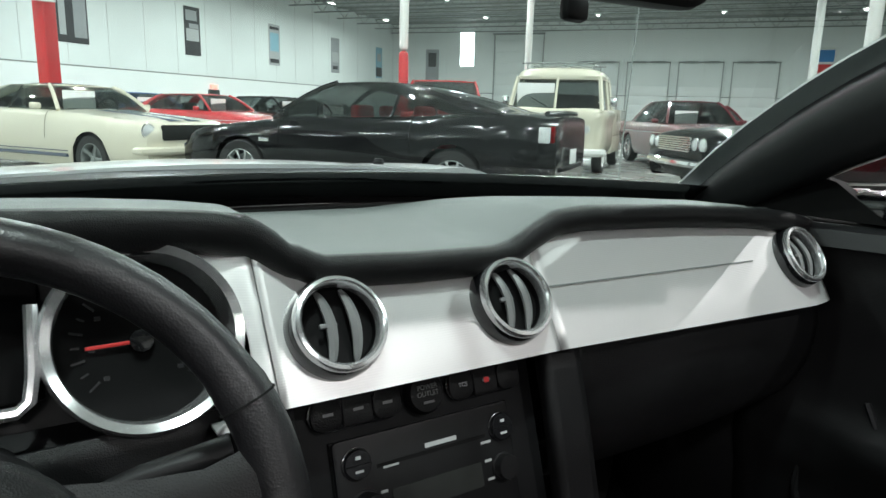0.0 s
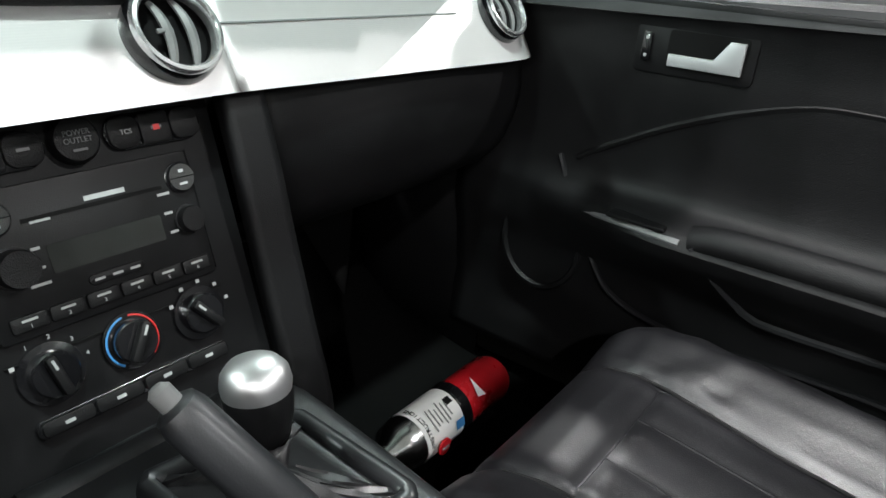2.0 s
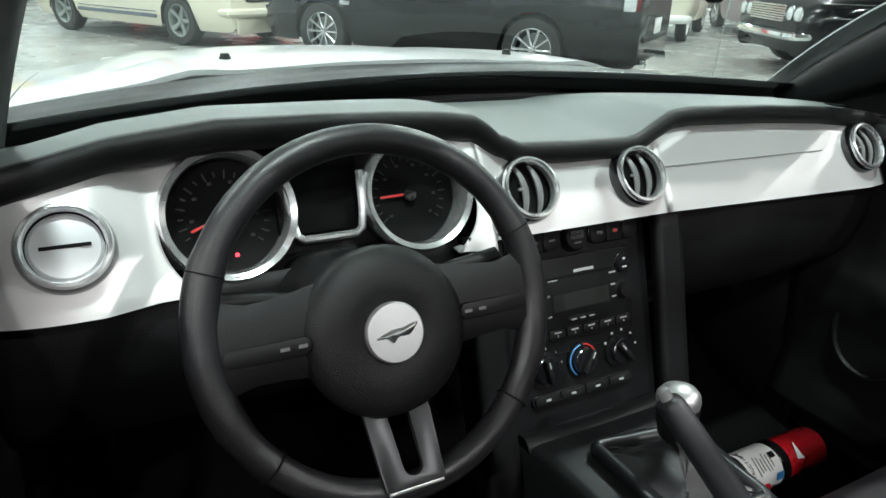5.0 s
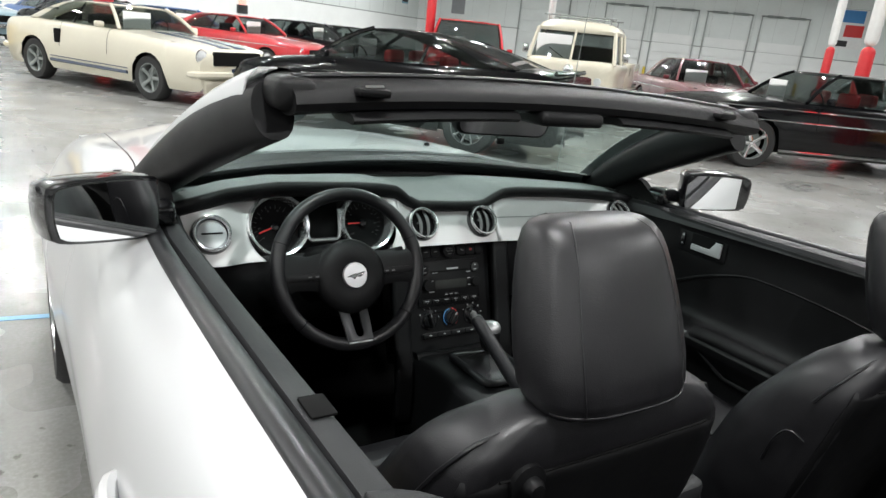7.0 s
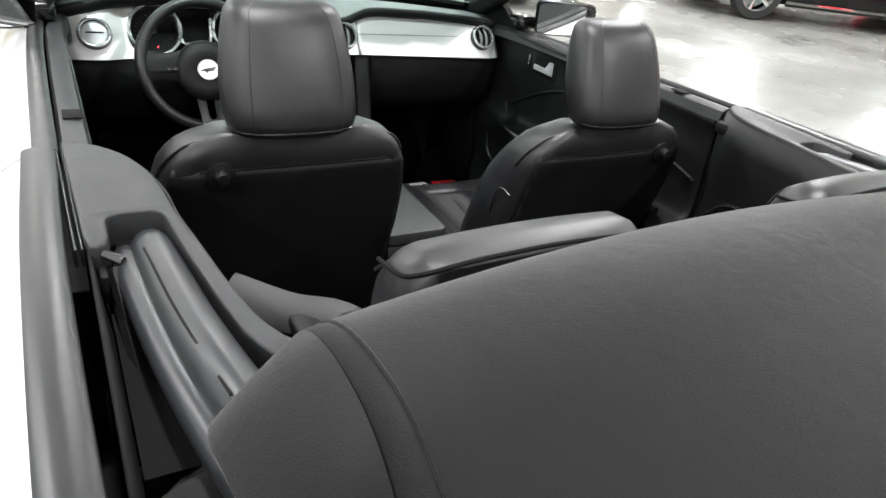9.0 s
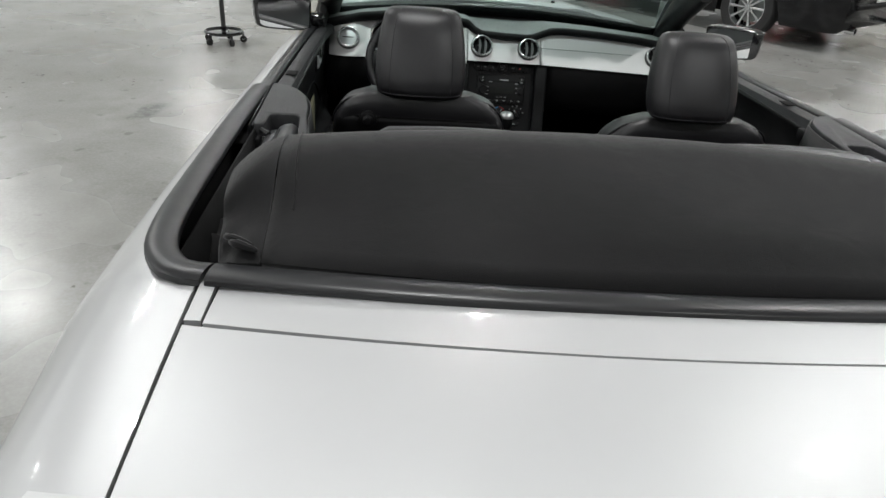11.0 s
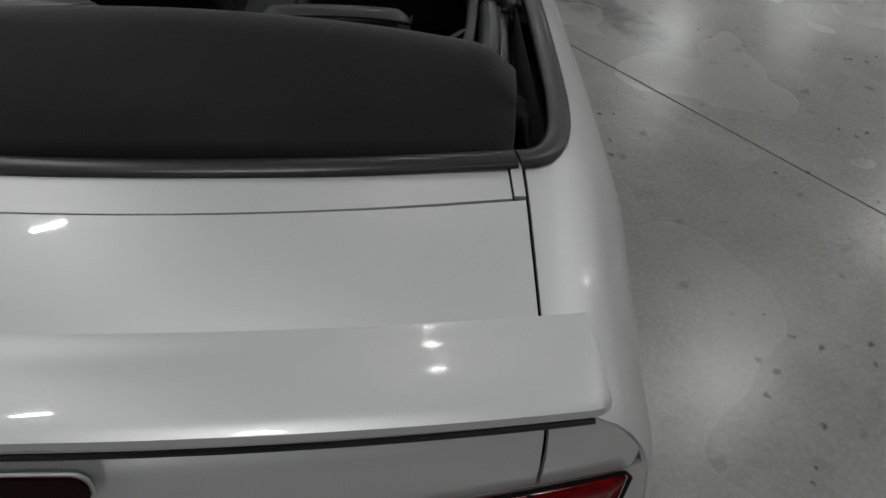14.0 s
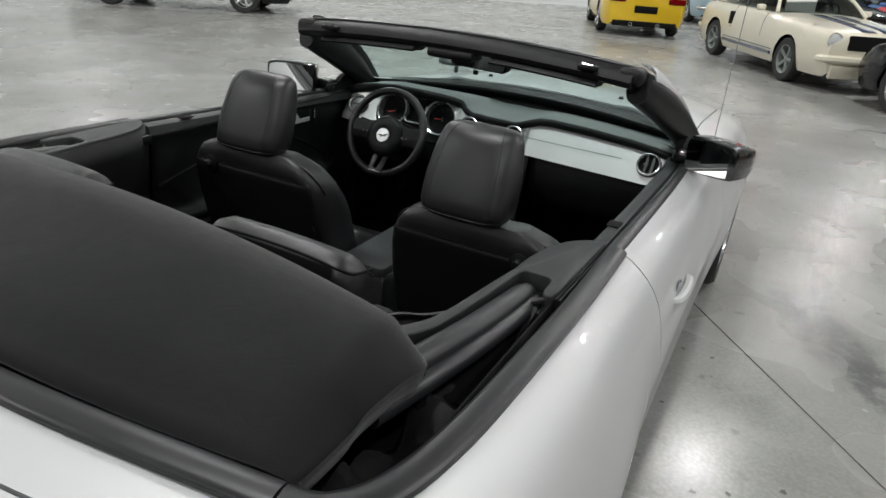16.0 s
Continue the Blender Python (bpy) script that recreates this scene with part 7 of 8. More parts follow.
for k, letter in enumerate("INSTRUCTIONS"):
    words("lettering", letter, 0.0095, round_tank(-1.45 + 0.165 * k, 0.205, turn=90), "dark", EXT)
for k in range(6):
    part("print_bar", box((0.034 - 0.006 * (k % 3), 0.0022, 0.0005), m=round_tank(-0.62 + 0.04 * (k % 2), 0.192 - 0.0075 * k, turn=90)), "slat", EXT)
part("blue_mark", box((0.018, 0.014, 0.0005), m=round_tank(-1.35, 0.143, turn=0)), "print_blue", EXT)
part("pictogram", box((0.013, 0.011, 0.0005), m=round_tank(-0.35, 0.146, turn=0)), "dark", EXT)
tri_pts = [(-0.017, -0.006), (0.017, 0.0), (-0.014, 0.010)]
part("white_emblem", moved(slab(tri_pts, 0.0006), round_tank(-0.6, 0.085, turn=90)), "paper", EXT, "plain white three-cornered mark")
tag = part("pull_tag", lathe([(0, 0.003), (0.012, 0.0025), (0.013, 0.0)], 20, round_tank(-1.55, 0.19, 0.046)), "red_paint", EXT, "round red pull tag")
words("lettering", "PULL", 0.007, round_tank(-1.55, 0.19, 0.0495, 0), "print", tag)
part("valve", merged(lathe([(0.017, 0.27), (0.017, 0.30), (0.010, 0.31), (0, 0.31)], 18, axis), box((0.012, 0.02, 0.05), (0.0, 0, 0), 0.003, m=axis @ pose(0.02, 0, 0.30))), "gloss_black", EXT)
part("bracket", merged(box((0.24, 0.05, 0.012), (0, 0, 0.084), 0.003), box((0.05, 0.05, 0.08), (-0.06, 0, 0.042), 0.004), box((0.05, 0.05, 0.08), (0.08, 0, 0.042), 0.004)), "black_plastic", EXT, "black floor bracket")


# ---- the other vehicles ----
def vehicle(name, label, m, L, W, wb, front, deck, gh, colour, r=0.33, spokes=5, rim="alloy", inside="dark", low=0.22, crown=0.03, group="cars parked in the hall", soft_top=None, tail="red_lens", category="car", bumper="chrome_dull"):
    """A parked car, nose along local +y, its centre between the axles. deck: body height along it; gh: the cabin."""
    car = empty(name, label, category, m, group)
    y1, y0 = wb / 2 + front, wb / 2 + front - L
    half = W / 2
    dy, dz = zip(*sorted(deck))

    def plan(y):
        e = max(0.0, (y - (y1 - 0.7)) / 0.7) if y > 0 else max(0.0, ((y0 + 0.6) - y) / 0.6)
        return half * (1 - 0.16 * e**2.5)

    def ring(y, n=26):
        w, zs = plan(y), float(smooth_interp(y, dy, dz))
        end = min(1.0, (y1 - y) / 0.06, (y - y0) / 0.06)
        lo = low + 0.06 * (1 - max(0, end))
        arch = 0.0
        for ax in (-wb / 2, wb / 2):
            if abs(y - ax) < r * 1.13:
                arch = max(arch, r + math.sqrt((r * 1.13) ** 2 - (y - ax) ** 2))
        pts = [(w * 0.92, lo), (w * 0.975, lo + 0.10), (w, lo + (zs - lo) * 0.42), (w * 0.995, lo + (zs - lo) * 0.66), (w * 0.965, lo + (zs - lo) * 0.86), (w * 0.90, zs - 0.012), (w * 0.80, zs + 0.002), (w * 0.45, zs + crown * 0.8), (0, zs + crown)]
        p = np.array(spline(pts, 40))
        if arch > lo:
            p = np.vstack([[np.interp(arch, p[:20, 1], p[:20, 0]), arch], p[p[:, 1] > arch]])
        s = np.r_[0, np.cumsum(np.linalg.norm(np.diff(p, axis=0), axis=1))]
        at = np.linspace(0, s[-1], n)
        rt = [(float(np.interp(v, s, p[:, 0])), y, float(np.interp(v, s, p[:, 1]))) for v in at]
        return rt + [(-x, yy, z) for x, yy, z in rt[::-1][1:]]

    ys = sorted(set([y0 + 0.001, y1 - 0.001] + list(np.linspace(y0 + 0.05, y1 - 0.05, 46)) + [a + d for a in (-wb / 2, wb / 2) for d in (-r * 1.129, r * 1.129)]))
    part("body", loft([ring(y) for y in ys], False, True), colour, car, angle=50)
    part("underbody", box((W * 0.74, L * 0.9, 0.4), (0, (y0 + y1) / 2, 0.42), 0.05), "dark", car)
    for s in (-1, 1):
        for ax in (-wb / 2, wb / 2):
            w = new("wheel")
            w.parent = car
            w.matrix_basis = pose(s * (half - 0.115), ax, r, 0, 90 * s, 0)
            wheel_parts(w, r, 0.2, spokes, rim)
    # cabin: glass hull, roof, pillars
    b0, t0, t1, b1, zr, wr = gh["base"], gh["roof0"], gh["roof1"], gh["back"], gh["z"], gh["w"]
    wbelt = half * 0.90
    za, zb = float(smooth_interp(b0, dy, dz)) + crown * 0.3, float(smooth_interp(b1, dy, dz)) + crown * 0.3

    def loop(k):
        f, bk = b0 + (t0 - b0) * k, b1 + (t1 - b1) * k
        w = wbelt + (wr - wbelt) * k
        h = 0.45 * k + 0.55 * math.sin(k * math.pi / 2)
        zf, zk = za + (zr - za) * h, zb + (zr - zb) * h
        pts = []
        for u in np.linspace(-1, 1, 9):
            pts.append((w * 0.94 * u, f + 0.06 * (1 - u * u), zf))
        for t in np.linspace(0.12, 0.88, 7):
            pts.append((w, f + (bk - f) * t, zf + (zk - zf) * t))
        for u in np.linspace(1, -1, 9):
            pts.append((w * 0.90 * u, bk - 0.05 * (1 - u * u), zk))
        for t in np.linspace(0.88, 0.12, 7):
            pts.append((-w, f + (bk - f) * t, zf + (zk - zf) * t))
        return pts

    pane = part("windows", loft([loop(k) for k in (0, 0.2, 0.4, 0.6, 0.8, 0.97)], True), "car_glass", car, "dark window glass")
    pane.name = "window_glass"
    roofm = soft_top or colour
    rp = []
    for v in np.linspace(0, 1, 9):
        y = t0 + 0.04 + (t1 - 0.04 - t0 - 0.04) * v
        rp.append([(wr * u * (0.97 if 0 < v < 1 else 0.9), y + (0.05 * (1 - u * u) if v == 0 else 0), zr + 0.035 * (1 - u**4) * math.sin(math.pi * (0.15 + 0.7 * v)) - 0.012) for u in np.linspace(-1, 1, 13)])
    part("roof", loft(rp), roofm, car, thick=0.03)
    for s in (-1, 1):
        part("front_pillar", tube([(s * abs(q[0]) * 1.01, q[1] + 0.005, q[2]) for q in (loop(k)[8] for k in (0, 0.25, 0.5, 0.75, 0.97))], 0.028, 6), colour, car)
        part("rear_pillar", loft([[(s * (wbelt * 0.985 + (wr - wbelt) * k), (b1 + (t1 - b1) * k) + d * gh.get("cp", 0.25), zb + (zr - zb) * (0.45 * k + 0.55 * math.sin(k * math.pi / 2)) - (0.0 if d == 0 else 0.004)) for d in (0, 0.5, 1)] for k in (0, 0.25, 0.5, 0.75, 0.98)]), roofm, car, thick=0.03)
        part("door_pillar", tube([(s * wbelt, gh.get("b", -0.15), (za + zb) / 2), (s * wr, gh.get("b", -0.15), zr - 0.02)], 0.02, 6), "chrome_dull" if gh.get("chrome") else "gloss_black", car)
        part("side_mirror", box((0.14, 0.09, 0.09), (s * (half * 0.98 + 0.05), b0 - 0.25, za + 0.05), 0.03, 3), colour, car)
        part("door_gap", tube([(s * x, y, z) for x, y, z in ring(b0 - 0.15)[6:20]], 0.004, 4), "dark", car)
        part("door_gap", tube([(s * x, y, z) for x, y, z in ring(gh.get("b", -0.15) - 0.25)[6:20]], 0.004, 4), "dark", car)
        for sy in (b0 - 0.95, b0 - 1.75):
            if sy > b1 + 0.4:
                part("seat_back", box((0.42, 0.12, 0.55), (s * 0.36, sy, za - 0.1), 0.05, 3), inside, car)
    part("cabin_floor", box((W * 0.8, b0 - b1, 0.02), (0, (b0 + b1) / 2, za - 0.12)), inside, car)
    part("steering_wheel", tube([(-0.36 + 0.17 * math.cos(a), b0 - 0.45 + 0.06 * math.sin(a), za + 0.02 + 0.16 * math.sin(a)) for a in np.linspace(0, 2 * math.pi, 17)[:-1]], 0.012, 5, True), "dark", car)
    part("screen_notice", box((0.5, 0.01, 0.26), (0.3, b0 - 0.16, za + 0.14), 0.002, m=Matrix.Identity(4)), "paper", car, "white sale sheet behind the screen")
    zb1, zb0 = low + 0.2, low + 0.2
    if bumper:
        for y, w in ((y1 + 0.03, plan(y1 - 0.05)), (y0 - 0.03, plan(y0 + 0.05))):
            d = 1 if y > 0 else -1
            part("bumper", tube(spline([(-w * 1.0, y - d * 0.22, 0.47), (-w * 0.93, y - d * 0.03, 0.47), (0, y + d * 0.03, 0.47), (w * 0.93, y - d * 0.03, 0.47), (w * 1.0, y - d * 0.22, 0.47)], 24), 0.055, 8), bumper, car)
    return car, ring, plan, y0, y1, deck


def strip(car, ring, z, y0, y1, r, material, name="side_strip", n=24):
    path = []
    for y in np.linspace(y0, y1, n):
        side = [q for q in ring(y)[:18]]
        path.append((float(np.interp(z, [q[2] for q in side], [q[0] for q in side])), y, z))
    for s in (-1, 1):
        part(name, tube([(s * (x + r * 0.3), y, h) for x, y, h in path], r, 5), material, car)


def lamps(car, plan, y, z, xs, radius, material, face):
    for x in xs:
        for s in (-1, 1):
            part("headlight" if face > 0 else "tail_light", lathe([(0, 0.03), (radius * 0.7, 0.024), (radius, 0.0)], 18, pose(s * x, y, z, -90 * face, 0, 0)), material, car)
            part("lamp_ring", lathe([(radius, -0.01), (radius * 1.12, 0.012), (radius * 1.18, -0.01)], 18, pose(s * x, y, z, -90 * face, 0, 0)), "chrome_dull", car)


black = M["black_paint"]
cream = paint("cream_paint", (0.66, 0.62, 0.50))
red_car = paint("bright_red_paint", (0.50, 0.012, 0.02))
maroon = paint("maroon_paint", (0.12, 0.012, 0.02))
yellow = paint("yellow_paint", (0.75, 0.50, 0.01))
orange = paint("amber_paint", (0.62, 0.27, 0.03))
tangerine = paint("tangerine_paint", (0.70, 0.10, 0.02))
blue_car = paint("blue_paint", (0.06, 0.16, 0.40))
pale_blue = paint("pale_blue_paint", (0.30, 0.42, 0.48))
grey_car = paint("grey_paint", (0.20, 0.21, 0.21))
navy = paint("navy_stripe", (0.012, 0.03, 0.075))
white_car = paint("white_paint", (0.70, 0.70, 0.68))
red_trim = mat("red_leather", (0.35, 0.01, 0.015), 0.5)

# black late-model fastback with red seats
deck_gt = [(2.34, 0.62), (2.25, 0.72), (1.9, 0.82), (1.0, 0.93), (0.75, 0.97), (-0.4, 0.99), (-1.3, 1.03), (-2.0, 1.06), (-2.34, 1.02)]
gt, ring, plan, y0, y1, _ = vehicle("fastback_coupe", "glossy black fastback coupe with red leather seats", pose(3.66, 8.46, 0, 0, 0, 34.8), 4.76, 1.87, 2.72, 0.96, deck_gt, {"base": 0.95, "roof0": 0.2, "roof1": -0.5, "back": -1.85, "z": 1.375, "w": 0.55, "cp": 0.55, "b": -0.62}, black, 0.345, 10, inside=red_trim, bumper=None)
for s in (-1, 1):
    tl = part("tail_light", box((0.34, 0.05, 0.17), (s * 0.66, y0 + 0.045, 0.87), 0.015), "red_lens", gt, "red tail lamp")
    part("reverse_lens", box((0.05, 0.12, 0.16), (s * 0.865, y0 + 0.11, 0.865), 0.015), "clear_lens", tl)
    part("exhaust", lathe([(0.04, 0), (0.045, 0.1), (0.03, 0.1)], 14, pose(s * 0.55, y0 + 0.05, 0.26, 90, 0, 0)), "chrome", gt)
part("spoiler", tube([(-0.75, y0 + 0.12, 1.075), (0, y0 + 0.04, 1.085), (0.75, y0 + 0.12, 1.075)], 0.03, 8), black, gt)
part("number_plate", box((0.32, 0.012, 0.16), (0, y0 - 0.02, 0.62), 0.003), "paper", gt)
part("rear_bumper_lip", box((1.15, 0.04, 0.06), (0, y0 + 0.0, 0.5), 0.02, 3), "black_plastic", gt)
for s in (-1, 1):
    part("side_badge", box((0.01, 0.14, 0.05), (s * 0.933, 1.0, 0.70), 0.004), "chrome", gt)
    part("door_handle", box((0.03, 0.18, 0.03), (s * 0.905, -0.35, 0.83), 0.01), black, gt)

# cream 1960s fastback with dark stripes
deck_wm = [(2.29, 0.72), (2.2, 0.82), (1.8, 0.87), (0.8, 0.93), (0.5, 0.95), (-0.6, 0.97), (-1.6, 0.96), (-2.2, 0.93), (-2.32, 0.9)]
wm, ring, plan, y0, y1, _ = vehicle("stripe_coupe", "cream 1960s fastback coupe with dark blue stripes", pose(0.78, 12.54, 0, 0, 0, 210), 4.61, 1.73, 2.74, 0.92, deck_wm, {"base": 0.62, "roof0": 0.12, "roof1": -0.75, "back": -1.55, "z": 1.30, "w": 0.53, "cp": 0.50, "b": -0.42}, cream, 0.325, 5, "truss", bumper=cream)
for s in (-1, 1):
    tops = [(s * 0.16, y, float(smooth_interp(y, *zip(*sorted(deck_wm)))) + 0.031) for y in np.linspace(0.75, 2.2, 12)]
    part("bonnet_stripe", loft([[(x - 0.11, y, z), (x + 0.11, y, z)] for x, y, z in tops]), navy, wm, thick=0.004)
part("roof_stripe", loft([[(-0.27, y, z), (0.27, y, z)] for y, z in ((0.08, 1.318), (-0.3, 1.33), (-0.7, 1.322))]), navy, wm, thick=0.004)
strip(wm, ring, 0.36, -0.92, 0.92, 0.028, navy)
strip(wm, ring, 0.42, -0.92, 0.92, 0.008, navy)
lamps(wm, plan, y1 - 0.03, 0.72, (0.66,), 0.09, "clear_lens", 1)
part("grille", slab(rounded(0.95, 0.2, 0.03), 0.03, pose(0, y1 - 0.02, 0.70, 90, 0, 180)), "dark", wm, "black mesh grille")
part("nose_stripe", box((0.36, 0.03, 0.2), (0, y1 + 0.075, 0.47), 0.01), navy, wm)
part("lower_valance", box((1.3, 0.06, 0.2), (0, y1 - 0.01, 0.30), 0.03, 3), cream, wm)
for s in (-1, 1):
    part("side_scoop", box((0.05, 0.16, 0.22), (s * 0.85, -0.72, 0.74), 0.02), "dark", wm)
    part("quarter_window", box((0.02, 0.42, 0.16), (s * 0.66, -1.15, 1.08), 0.006), "car_glass", wm)

# black 1960s hardtop with chrome strips
deck_gx = [(2.36, 0.76), (2.26, 0.84), (1.5, 0.93), (0.8, 0.97), (-0.8, 0.98), (-2.0, 0.97), (-2.7, 0.94), (-2.8, 0.9)]
gx, ring, plan, y0, y1, _ = vehicle("hardtop_saloon", "black 1960s two-door hardtop with chrome side strips", pose(9.76, 6.0, 0, 0, 0, 62.2), 5.2, 2.0, 3.02, 0.86, deck_gx, {"base": 0.78, "roof0": 0.2, "roof1": -1.05, "back": -1.5, "z": 1.40, "w": 0.62, "cp": 0.28, "b": -0.45, "chrome": 1}, black, 0.35, 5, "chrome", soft_top=M["vinyl"], inside=red_trim, bumper="chrome")
strip(gx, ring, 0.86, -2.4, 2.1, 0.012, "chrome")
strip(gx, ring, 0.70, -2.4, 2.1, 0.012, "chrome")
strip(gx, ring, 0.64, -2.4, -1.9, 0.012, "chrome")
strip(gx, ring, 0.28, -1.1, 1.1, 0.02, "chrome")
lamps(gx, plan, y1 - 0.01, 0.72, (0.80, 0.60), 0.085, "clear_lens", 1)
part("grille", slab(rounded(1.0, 0.2, 0.03), 0.02, pose(0, y1 + 0.0, 0.72, 90, 0, 180)), "chrome_dull", gx, "bright grille")
for k in range(6):
    part("grille_bar", box((0.96, 0.02, 0.008), (0, y1 + 0.025, 0.645 + 0.03 * k), 0.002), "dark", gx)

# rows of parked cars further off
deck_a = [(2.3, 0.70), (2.15, 0.78), (1.4, 0.88), (0.7, 0.93), (-0.7, 0.95), (-1.8, 0.95), (-2.3, 0.85)]
gh_a = {"base": 0.7, "roof0": 0.15, "roof1": -0.85, "back": -1.45, "z": 1.33, "w": 0.55, "cp": 0.3, "b": -0.35}
for name, label, x, y, turn, colour, zr in (
    ("red_coupe", "bright red classic coupe with a white sale sheet", 4.0, 17.6, 215, red_car, 1.30),
    ("blue_coupe", "blue coupe parked in the far row", 2.9, 20.0, 212, blue_car, 1.32),
    ("dark_coupe", "black coupe parked in the far row", 6.2, 19.0, 215, black, 1.32),
    ("dark_saloon", "dark grey saloon parked in the far row", 1.0, 19.2, 210, black, 1.36),
    ("pale_coupe", "pale blue classic parked by the wall", -2.2, 22.5, 205, pale_blue, 1.33),
    ("navy_coupe", "dark blue coupe parked by the wall", 0.6, 23.0, 207, blue_car, 1.32),
    ("black_coupe", "black coupe parked in the far row", 8.2, 20.6, 216, black, 1.30),
    ("maroon_saloon", "maroon 1960s saloon with chrome trim", 12.6, 10.6, 150, maroon, 1.42),
    ("pink_saloon", "dusty red classic parked by the doors", 15.6, 12.4, 160, maroon, 1.40),
    ("grey_saloon", "grey classic parked by the dock wall", 18.0, 8.8, 150, grey_car, 1.42),
    ("amber_coupe", "amber 1970s coupe with a chrome bumper", 12.1, 2.5, 100, orange, 1.33),
    ("white_coupe", "white-roofed red and white classic coupe", 14.3, 4.6, 100, white_car, 1.36),
    ("tangerine_coupe", "bright orange coupe parked by the side wall", 16.2, 1.2, 95, tangerine, 1.30),
    ("silver_coupe", "silver coupe at the row's end", 11.2, -0.6, 95, white_car, 1.33),
    ("black_saloon", "black saloon across the hall", -11.2, 10.3, 300, black, 1.42),
    ("crimson_coupe", "dark red coupe at the rear wall", 7.0, -9.5, 330, maroon, 1.33),
    ("grey_wagon", "grey off-roader with a square body", 3.6, -11.5, 335, grey_car, 1.60),
    ("silver_saloon", "silver saloon at the rear wall", 0.2, -12.5, 340, grey_car, 1.40),
):
    g = dict(gh_a, z=zr)
    v, ring, plan, y0, y1, _ = vehicle(name, label, pose(x, y, 0, 0, 0, turn), 4.6, 1.82, 2.75, 0.92, deck_a, g, colour, 0.325, 5, "chrome_dull")
    lamps(v, plan, y1 - 0.06, 0.66, (0.68,), 0.085, "clear_lens", 1)
    part("grille", slab(rounded(1.0, 0.16, 0.03), 0.02, pose(0, y1 - 0.02, 0.64, 90, 0, 180)), "dark", v, "dark grille")
    for s in (-1, 1):
        part("tail_light", box((0.36, 0.03, 0.1), (s * 0.6, y0 - 0.005, 0.74), 0.012), "red_lens", v)
    strip(v, ring, 0.74, -1.9, 1.9, 0.009, "chrome_dull")
    if name == "amber_coupe":
        part("bumper_guard", box((1.5, 0.05, 0.09), (0, y1 + 0.09, 0.40), 0.02), "chrome", v)
    if name == "tangerine_coupe":
        part("raised_bonnet", box((1.4, 1.2, 0.03), (0, 1.3, 1.35), 0.01, m=Matrix.Identity(4)), "dark", v)

# yellow coupe seen from behind
deck_y = [(2.3, 0.66), (2.1, 0.76), (1.2, 0.86), (0.6, 0.92), (-0.8, 0.97), (-1.7, 1.0), (-2.25, 0.98)]
yl, ring, plan, y0, y1, _ = vehicle("yellow_coupe", "bright yellow sports coupe with red tail lamps", pose(-3.15, 17.0, 0, 0, 0, 21.7), 4.5, 1.86, 2.55, 0.98, deck_y, gh_a, yellow, 0.33, 5, bumper=None)
for s in (-1, 1):
    part("tail_light", box((0.36, 0.04, 0.12), (s * 0.64, y0 - 0.004, 0.78), 0.03, 3), "red_lens", yl, "red tail lamp")
    part("exhaust", lathe([(0.035, 0), (0.04, 0.08), (0.03, 0.08)], 12, pose(s * 0.3, y0 + 0.05, 0.27, 90, 0, 0)), "chrome", yl)
part("plate_recess", box((0.5, 0.03, 0.15), (0, y0 - 0.004, 0.58), 0.01), "dark", yl)
part("rear_diffuser", box((1.4, 0.06, 0.12), (0, y0 + 0.02, 0.28), 0.02), "dark", yl)


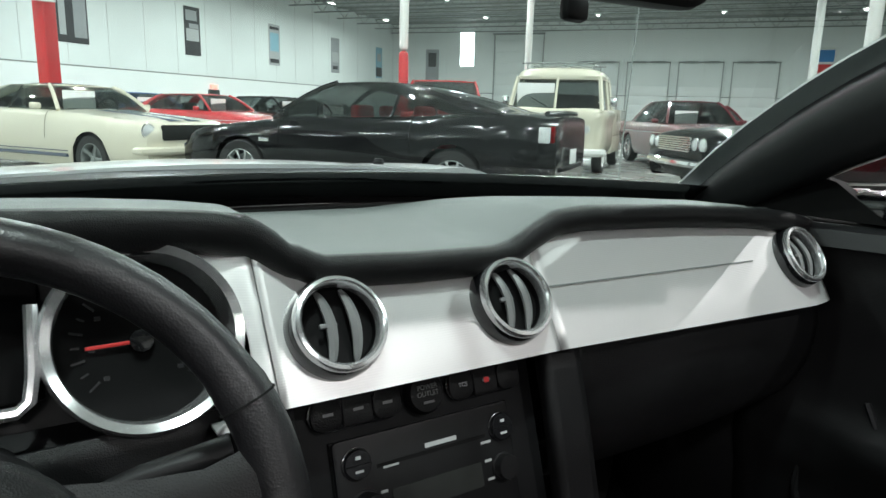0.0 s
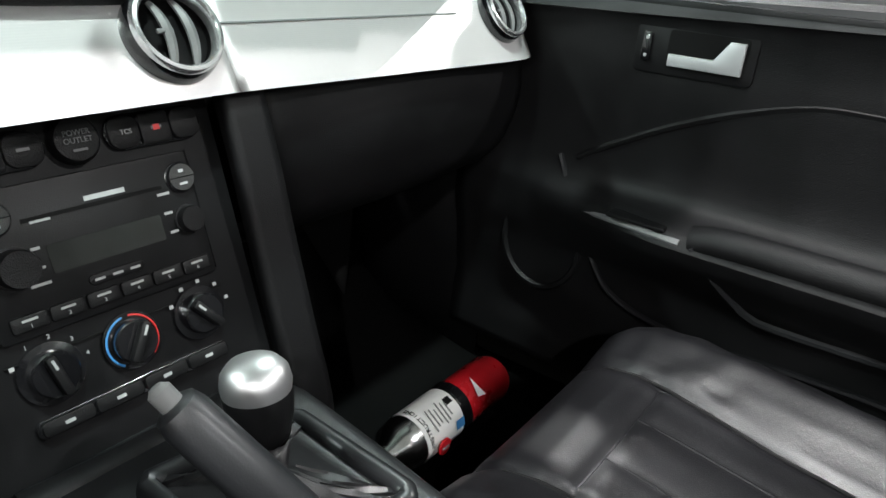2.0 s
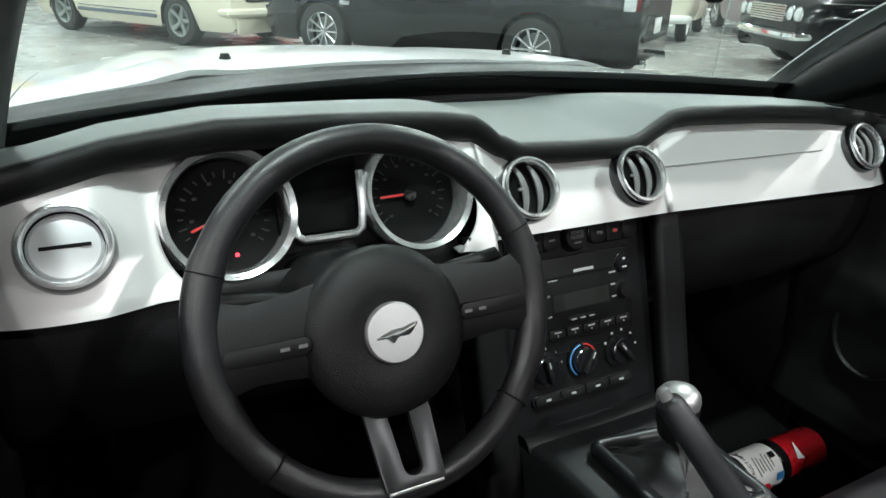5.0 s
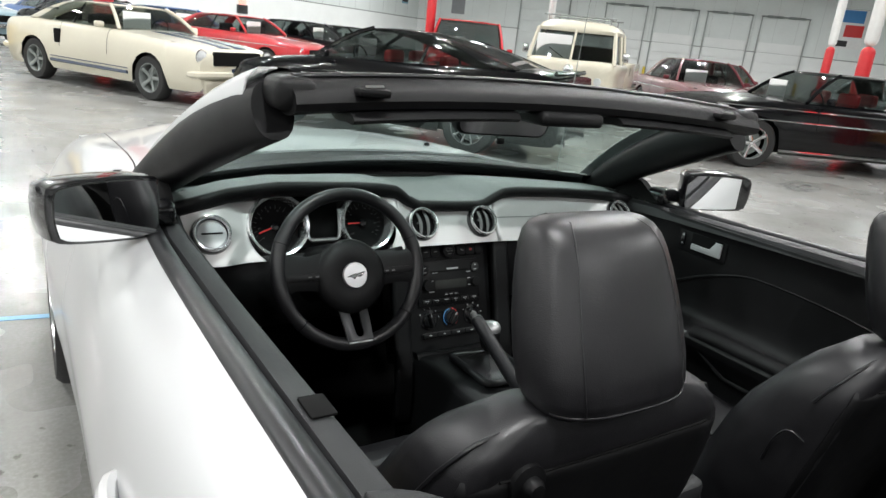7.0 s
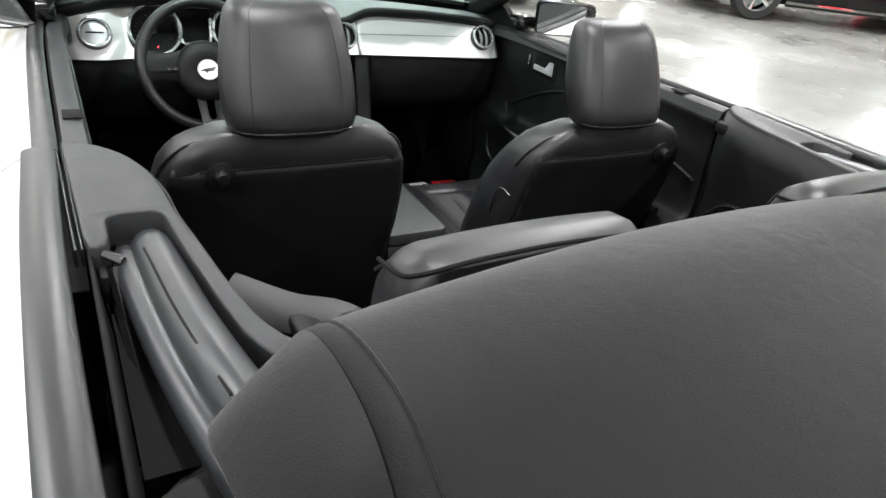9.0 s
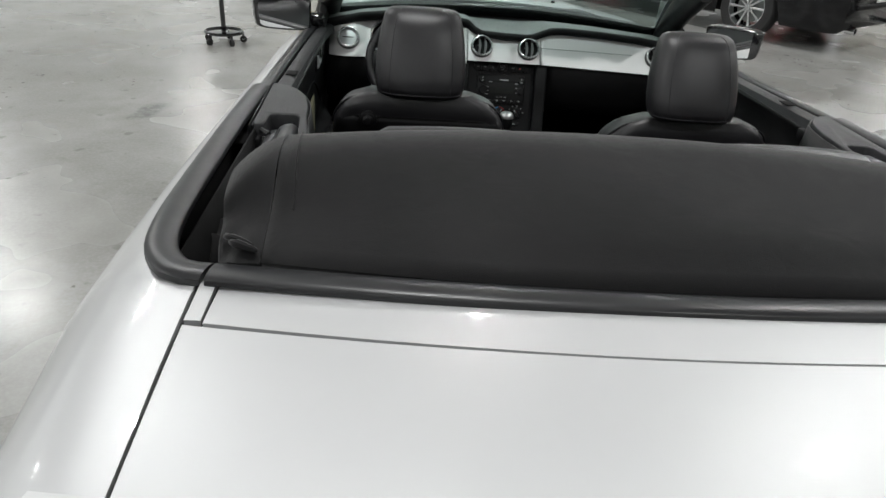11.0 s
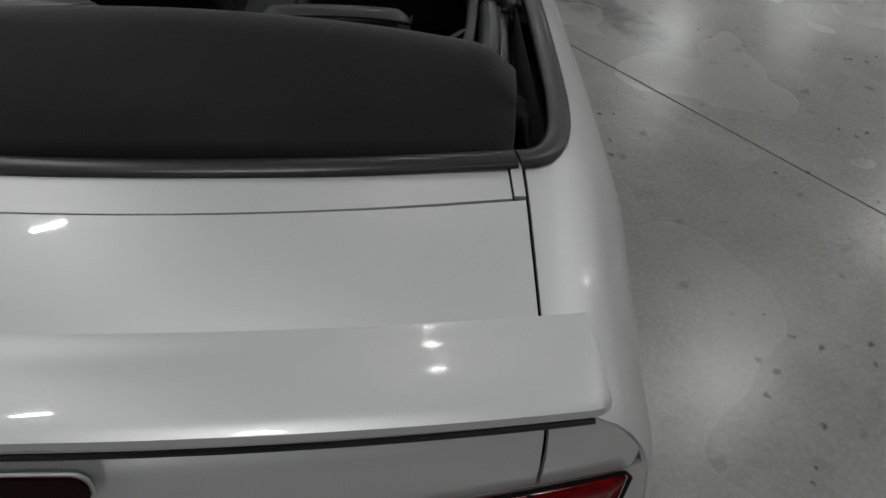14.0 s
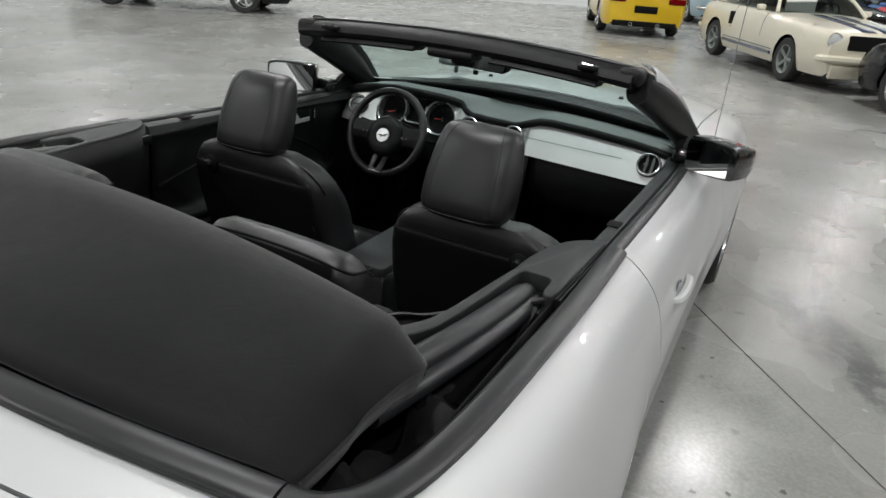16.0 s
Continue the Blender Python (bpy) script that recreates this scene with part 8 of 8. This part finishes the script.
# cream pickup van
def van(m):
    v = empty("pickup_van", "cream 1960s flat-nosed van pickup with a roof rack", "van", m, "cars parked in the hall")
    rings = []
    for y, w, zt in ((2.12, 0.55, 1.05), (2.10, 0.70, 1.12), (2.04, 0.80, 1.16), (1.9, 0.86, 1.17), (1.4, 0.875, 1.17), (0.6, 0.875, 1.17)):
        rings.append([(x, y, z) for x, z in spline([(-w * 0.9, 0.34), (-w, 0.5), (-w * 1.0, 0.9), (-w * 0.97, zt), (0, zt + 0.01), (w * 0.97, zt), (w, 0.9), (w, 0.5), (w * 0.9, 0.34)], 33)])
    part("cab_body", loft(rings, False, True), cream, v, angle=50)
    low, top = [], []
    for u in np.linspace(0, 1, 40, endpoint=False):
        a = 2 * math.pi * u
        cx, cy = math.cos(a), math.sin(a)
        ex = abs(cx) ** 0.35 * np.sign(cx)
        ey = abs(cy) ** 0.35 * np.sign(cy)
        low.append((0.85 * ex, 1.33 + 0.70 * ey, 1.16))
        top.append((0.76 * ex, 1.25 + 0.60 * ey, 1.70))
    part("cab_windows", loft([low, [tuple((Vector(p) + Vector(q)) / 2) for p, q in zip(low, top)], top], True), "car_glass", v).name = "window_glass"
    roofr = []
    for k, z in ((1.03, 1.68), (1.05, 1.74), (0.98, 1.82), (0.8, 1.88), (0.4, 1.91), (0.02, 1.915)):
        roofr.append([(x * k, 1.25 + (y - 1.25) * k, z) for x, y, _ in top])
    part("roof", loft(roofr, True), cream, v, "cream domed roof")
    for s in (-1, 1):
        for (a, b) in (((0.83, 2.02), (0.74, 1.84)), ((0.85, 1.35), (0.76, 1.3)), ((0.83, 0.66), (0.74, 0.68))):
            part("cab_pillar", tube([(s * a[0], a[1], 1.14), (s * b[0], b[1], 1.72)], 0.04, 6), cream, v)
        part("wiper", tube([(s * 0.15, 2.05, 1.2), (s * 0.45, 1.97, 1.36)], 0.008, 5), "dark", v)
        part("headlight", lathe([(0, 0.05), (0.07, 0.04), (0.1, 0.0)], 20, pose(s * 0.58, 2.08, 0.82, -90, 0, 0)), "clear_lens", v)
        part("side_mirror", box((0.12, 0.04, 0.16), (s * 0.98, 1.75, 1.3), 0.02), "chrome_dull", v)
        part("bed_side", box((0.05, 2.5, 0.52), (s * 0.84, -0.72, 0.93), 0.012), cream, v)
        part("sill", box((0.1, 2.6, 0.34), (s * 0.82, -0.7, 0.5), 0.03), cream, v)
        for k in range(5):
            part("louvre", box((0.02, 0.10, 0.012), (s * 0.872, -0.2, 0.95 + 0.035 * k), 0.003), "dark", v)
        for ax in (1.2, -1.2):
            w = new("wheel")
            w.parent = v
            w.matrix_basis = pose(s * 0.72, ax, 0.33, 0, 90 * s, 0)
            wheel_parts(w, 0.33, 0.18, 8, "white")
    part("windscreen_post", tube([(0, 2.05, 1.16), (0, 1.86, 1.72)], 0.025, 6), cream, v)
    part("nose_boss", lathe([(0, 0.02), (0.09, 0.015), (0.11, 0.0)], 20, pose(0, 2.115, 0.98, -90, 0, 0)), "chrome_dull", v)
    part("front_bumper", tube(spline([(-0.88, 1.95, 0.42), (-0.8, 2.17, 0.42), (0, 2.22, 0.42), (0.8, 2.17, 0.42), (0.88, 1.95, 0.42)], 20), 0.07, 8), white_car, v, "white bumper")
    part("bed_floor", box((1.68, 2.5, 0.05), (0, -0.72, 0.68), 0.01), cream, v)
    part("tail_gate", box((1.68, 0.05, 0.5), (0, -1.98, 0.93), 0.012), cream, v)
    part("underbody", box((1.5, 3.9, 0.25), (0, 0.0, 0.5), 0.03), "dark", v)
    for x in (-0.55, 0, 0.55):
        part("rack_bar", tube([(x, 0.75, 1.97), (x, 1.75, 1.97)], 0.014, 6), "truss", v)
    for y in (0.8, 1.7):
        part("rack_rail", tube([(-0.7, y, 1.97), (0.7, y, 1.97)], 0.014, 6), "truss", v)
        for x in (-0.6, 0.6):
            part("rack_foot", tube([(x, y, 1.97), (x, y, 1.85)], 0.012, 5), "truss", v)
    part("seat_back", box((1.3, 0.12, 0.5), (0, 0.85, 1.2), 0.04), "dark", v)
    part("screen_notice", box((0.68, 0.01, 0.42), (0.38, 1.93, 1.40), 0.002), "paper", v, "white sheet behind the screen")


van(pose(9.7, 11.25, 0, 0, 0, 126.4))

# red pickup truck
deck_t = [(2.45, 0.9), (2.35, 1.02), (1.4, 1.08), (0.9, 1.1), (-0.4, 1.1), (-0.5, 1.05), (-2.5, 1.05)]
tk, ring, plan, y0, y1, _ = vehicle("pickup_truck", "red classic pickup truck with a wide cab", pose(8.7, 14.6, 0, 0, 0, 146.5), 4.95, 2.0, 2.95, 1.0, deck_t, {"base": 0.9, "roof0": 0.55, "roof1": -0.35, "back": -0.5, "z": 1.75, "w": 0.74, "cp": 0.15, "b": -0.1}, red_car, 0.36, 5, "chrome_dull", category="truck")
lamps(tk, plan, y1 - 0.05, 0.86, (0.72,), 0.1, "clear_lens", 1)
part("grille", slab(rounded(1.1, 0.2, 0.03), 0.02, pose(0, y1 - 0.01, 0.84, 90, 0, 180)), "chrome_dull", tk, "chrome grille")

# mechanic's stool
ST = empty("rolling_stool", "black rolling workshop stool with a ring base", "stool", pose(-2.02, 5.2, 0))
part("base_ring", tube([(0.17 * math.cos(a), 0.17 * math.sin(a), 0.10) for a in np.linspace(0, 2 * math.pi, 33)[:-1]], 0.011, 8, True), "gloss_black", ST)
part("base_tray", lathe([(0.05, 0.105), (0.15, 0.10), (0.165, 0.115)], 28), "gloss_black", ST)
part("column", tube([(0, 0, 0.09), (0, 0, 0.5)], 0.022, 10), "gloss_black", ST)
part("seat", lathe([(0, 0.56), (0.16, 0.555), (0.185, 0.53), (0.18, 0.50), (0, 0.495)], 28), "leather", ST)
for k in range(5):
    a = 2 * math.pi * k / 5 + 0.3
    c = part("caster", lathe([(0.012, -0.012), (0.03, -0.012), (0.032, 0), (0.03, 0.012), (0.012, 0.012)], 14, pose(0.17 * math.cos(a), 0.17 * math.sin(a), 0.032, 90, 0, math.degrees(a))), "tyre", ST)
    part("caster_fork", tube([(0.17 * math.cos(a), 0.17 * math.sin(a), 0.03), (0.17 * math.cos(a), 0.17 * math.sin(a), 0.095)], 0.010, 6), "gloss_black", c)
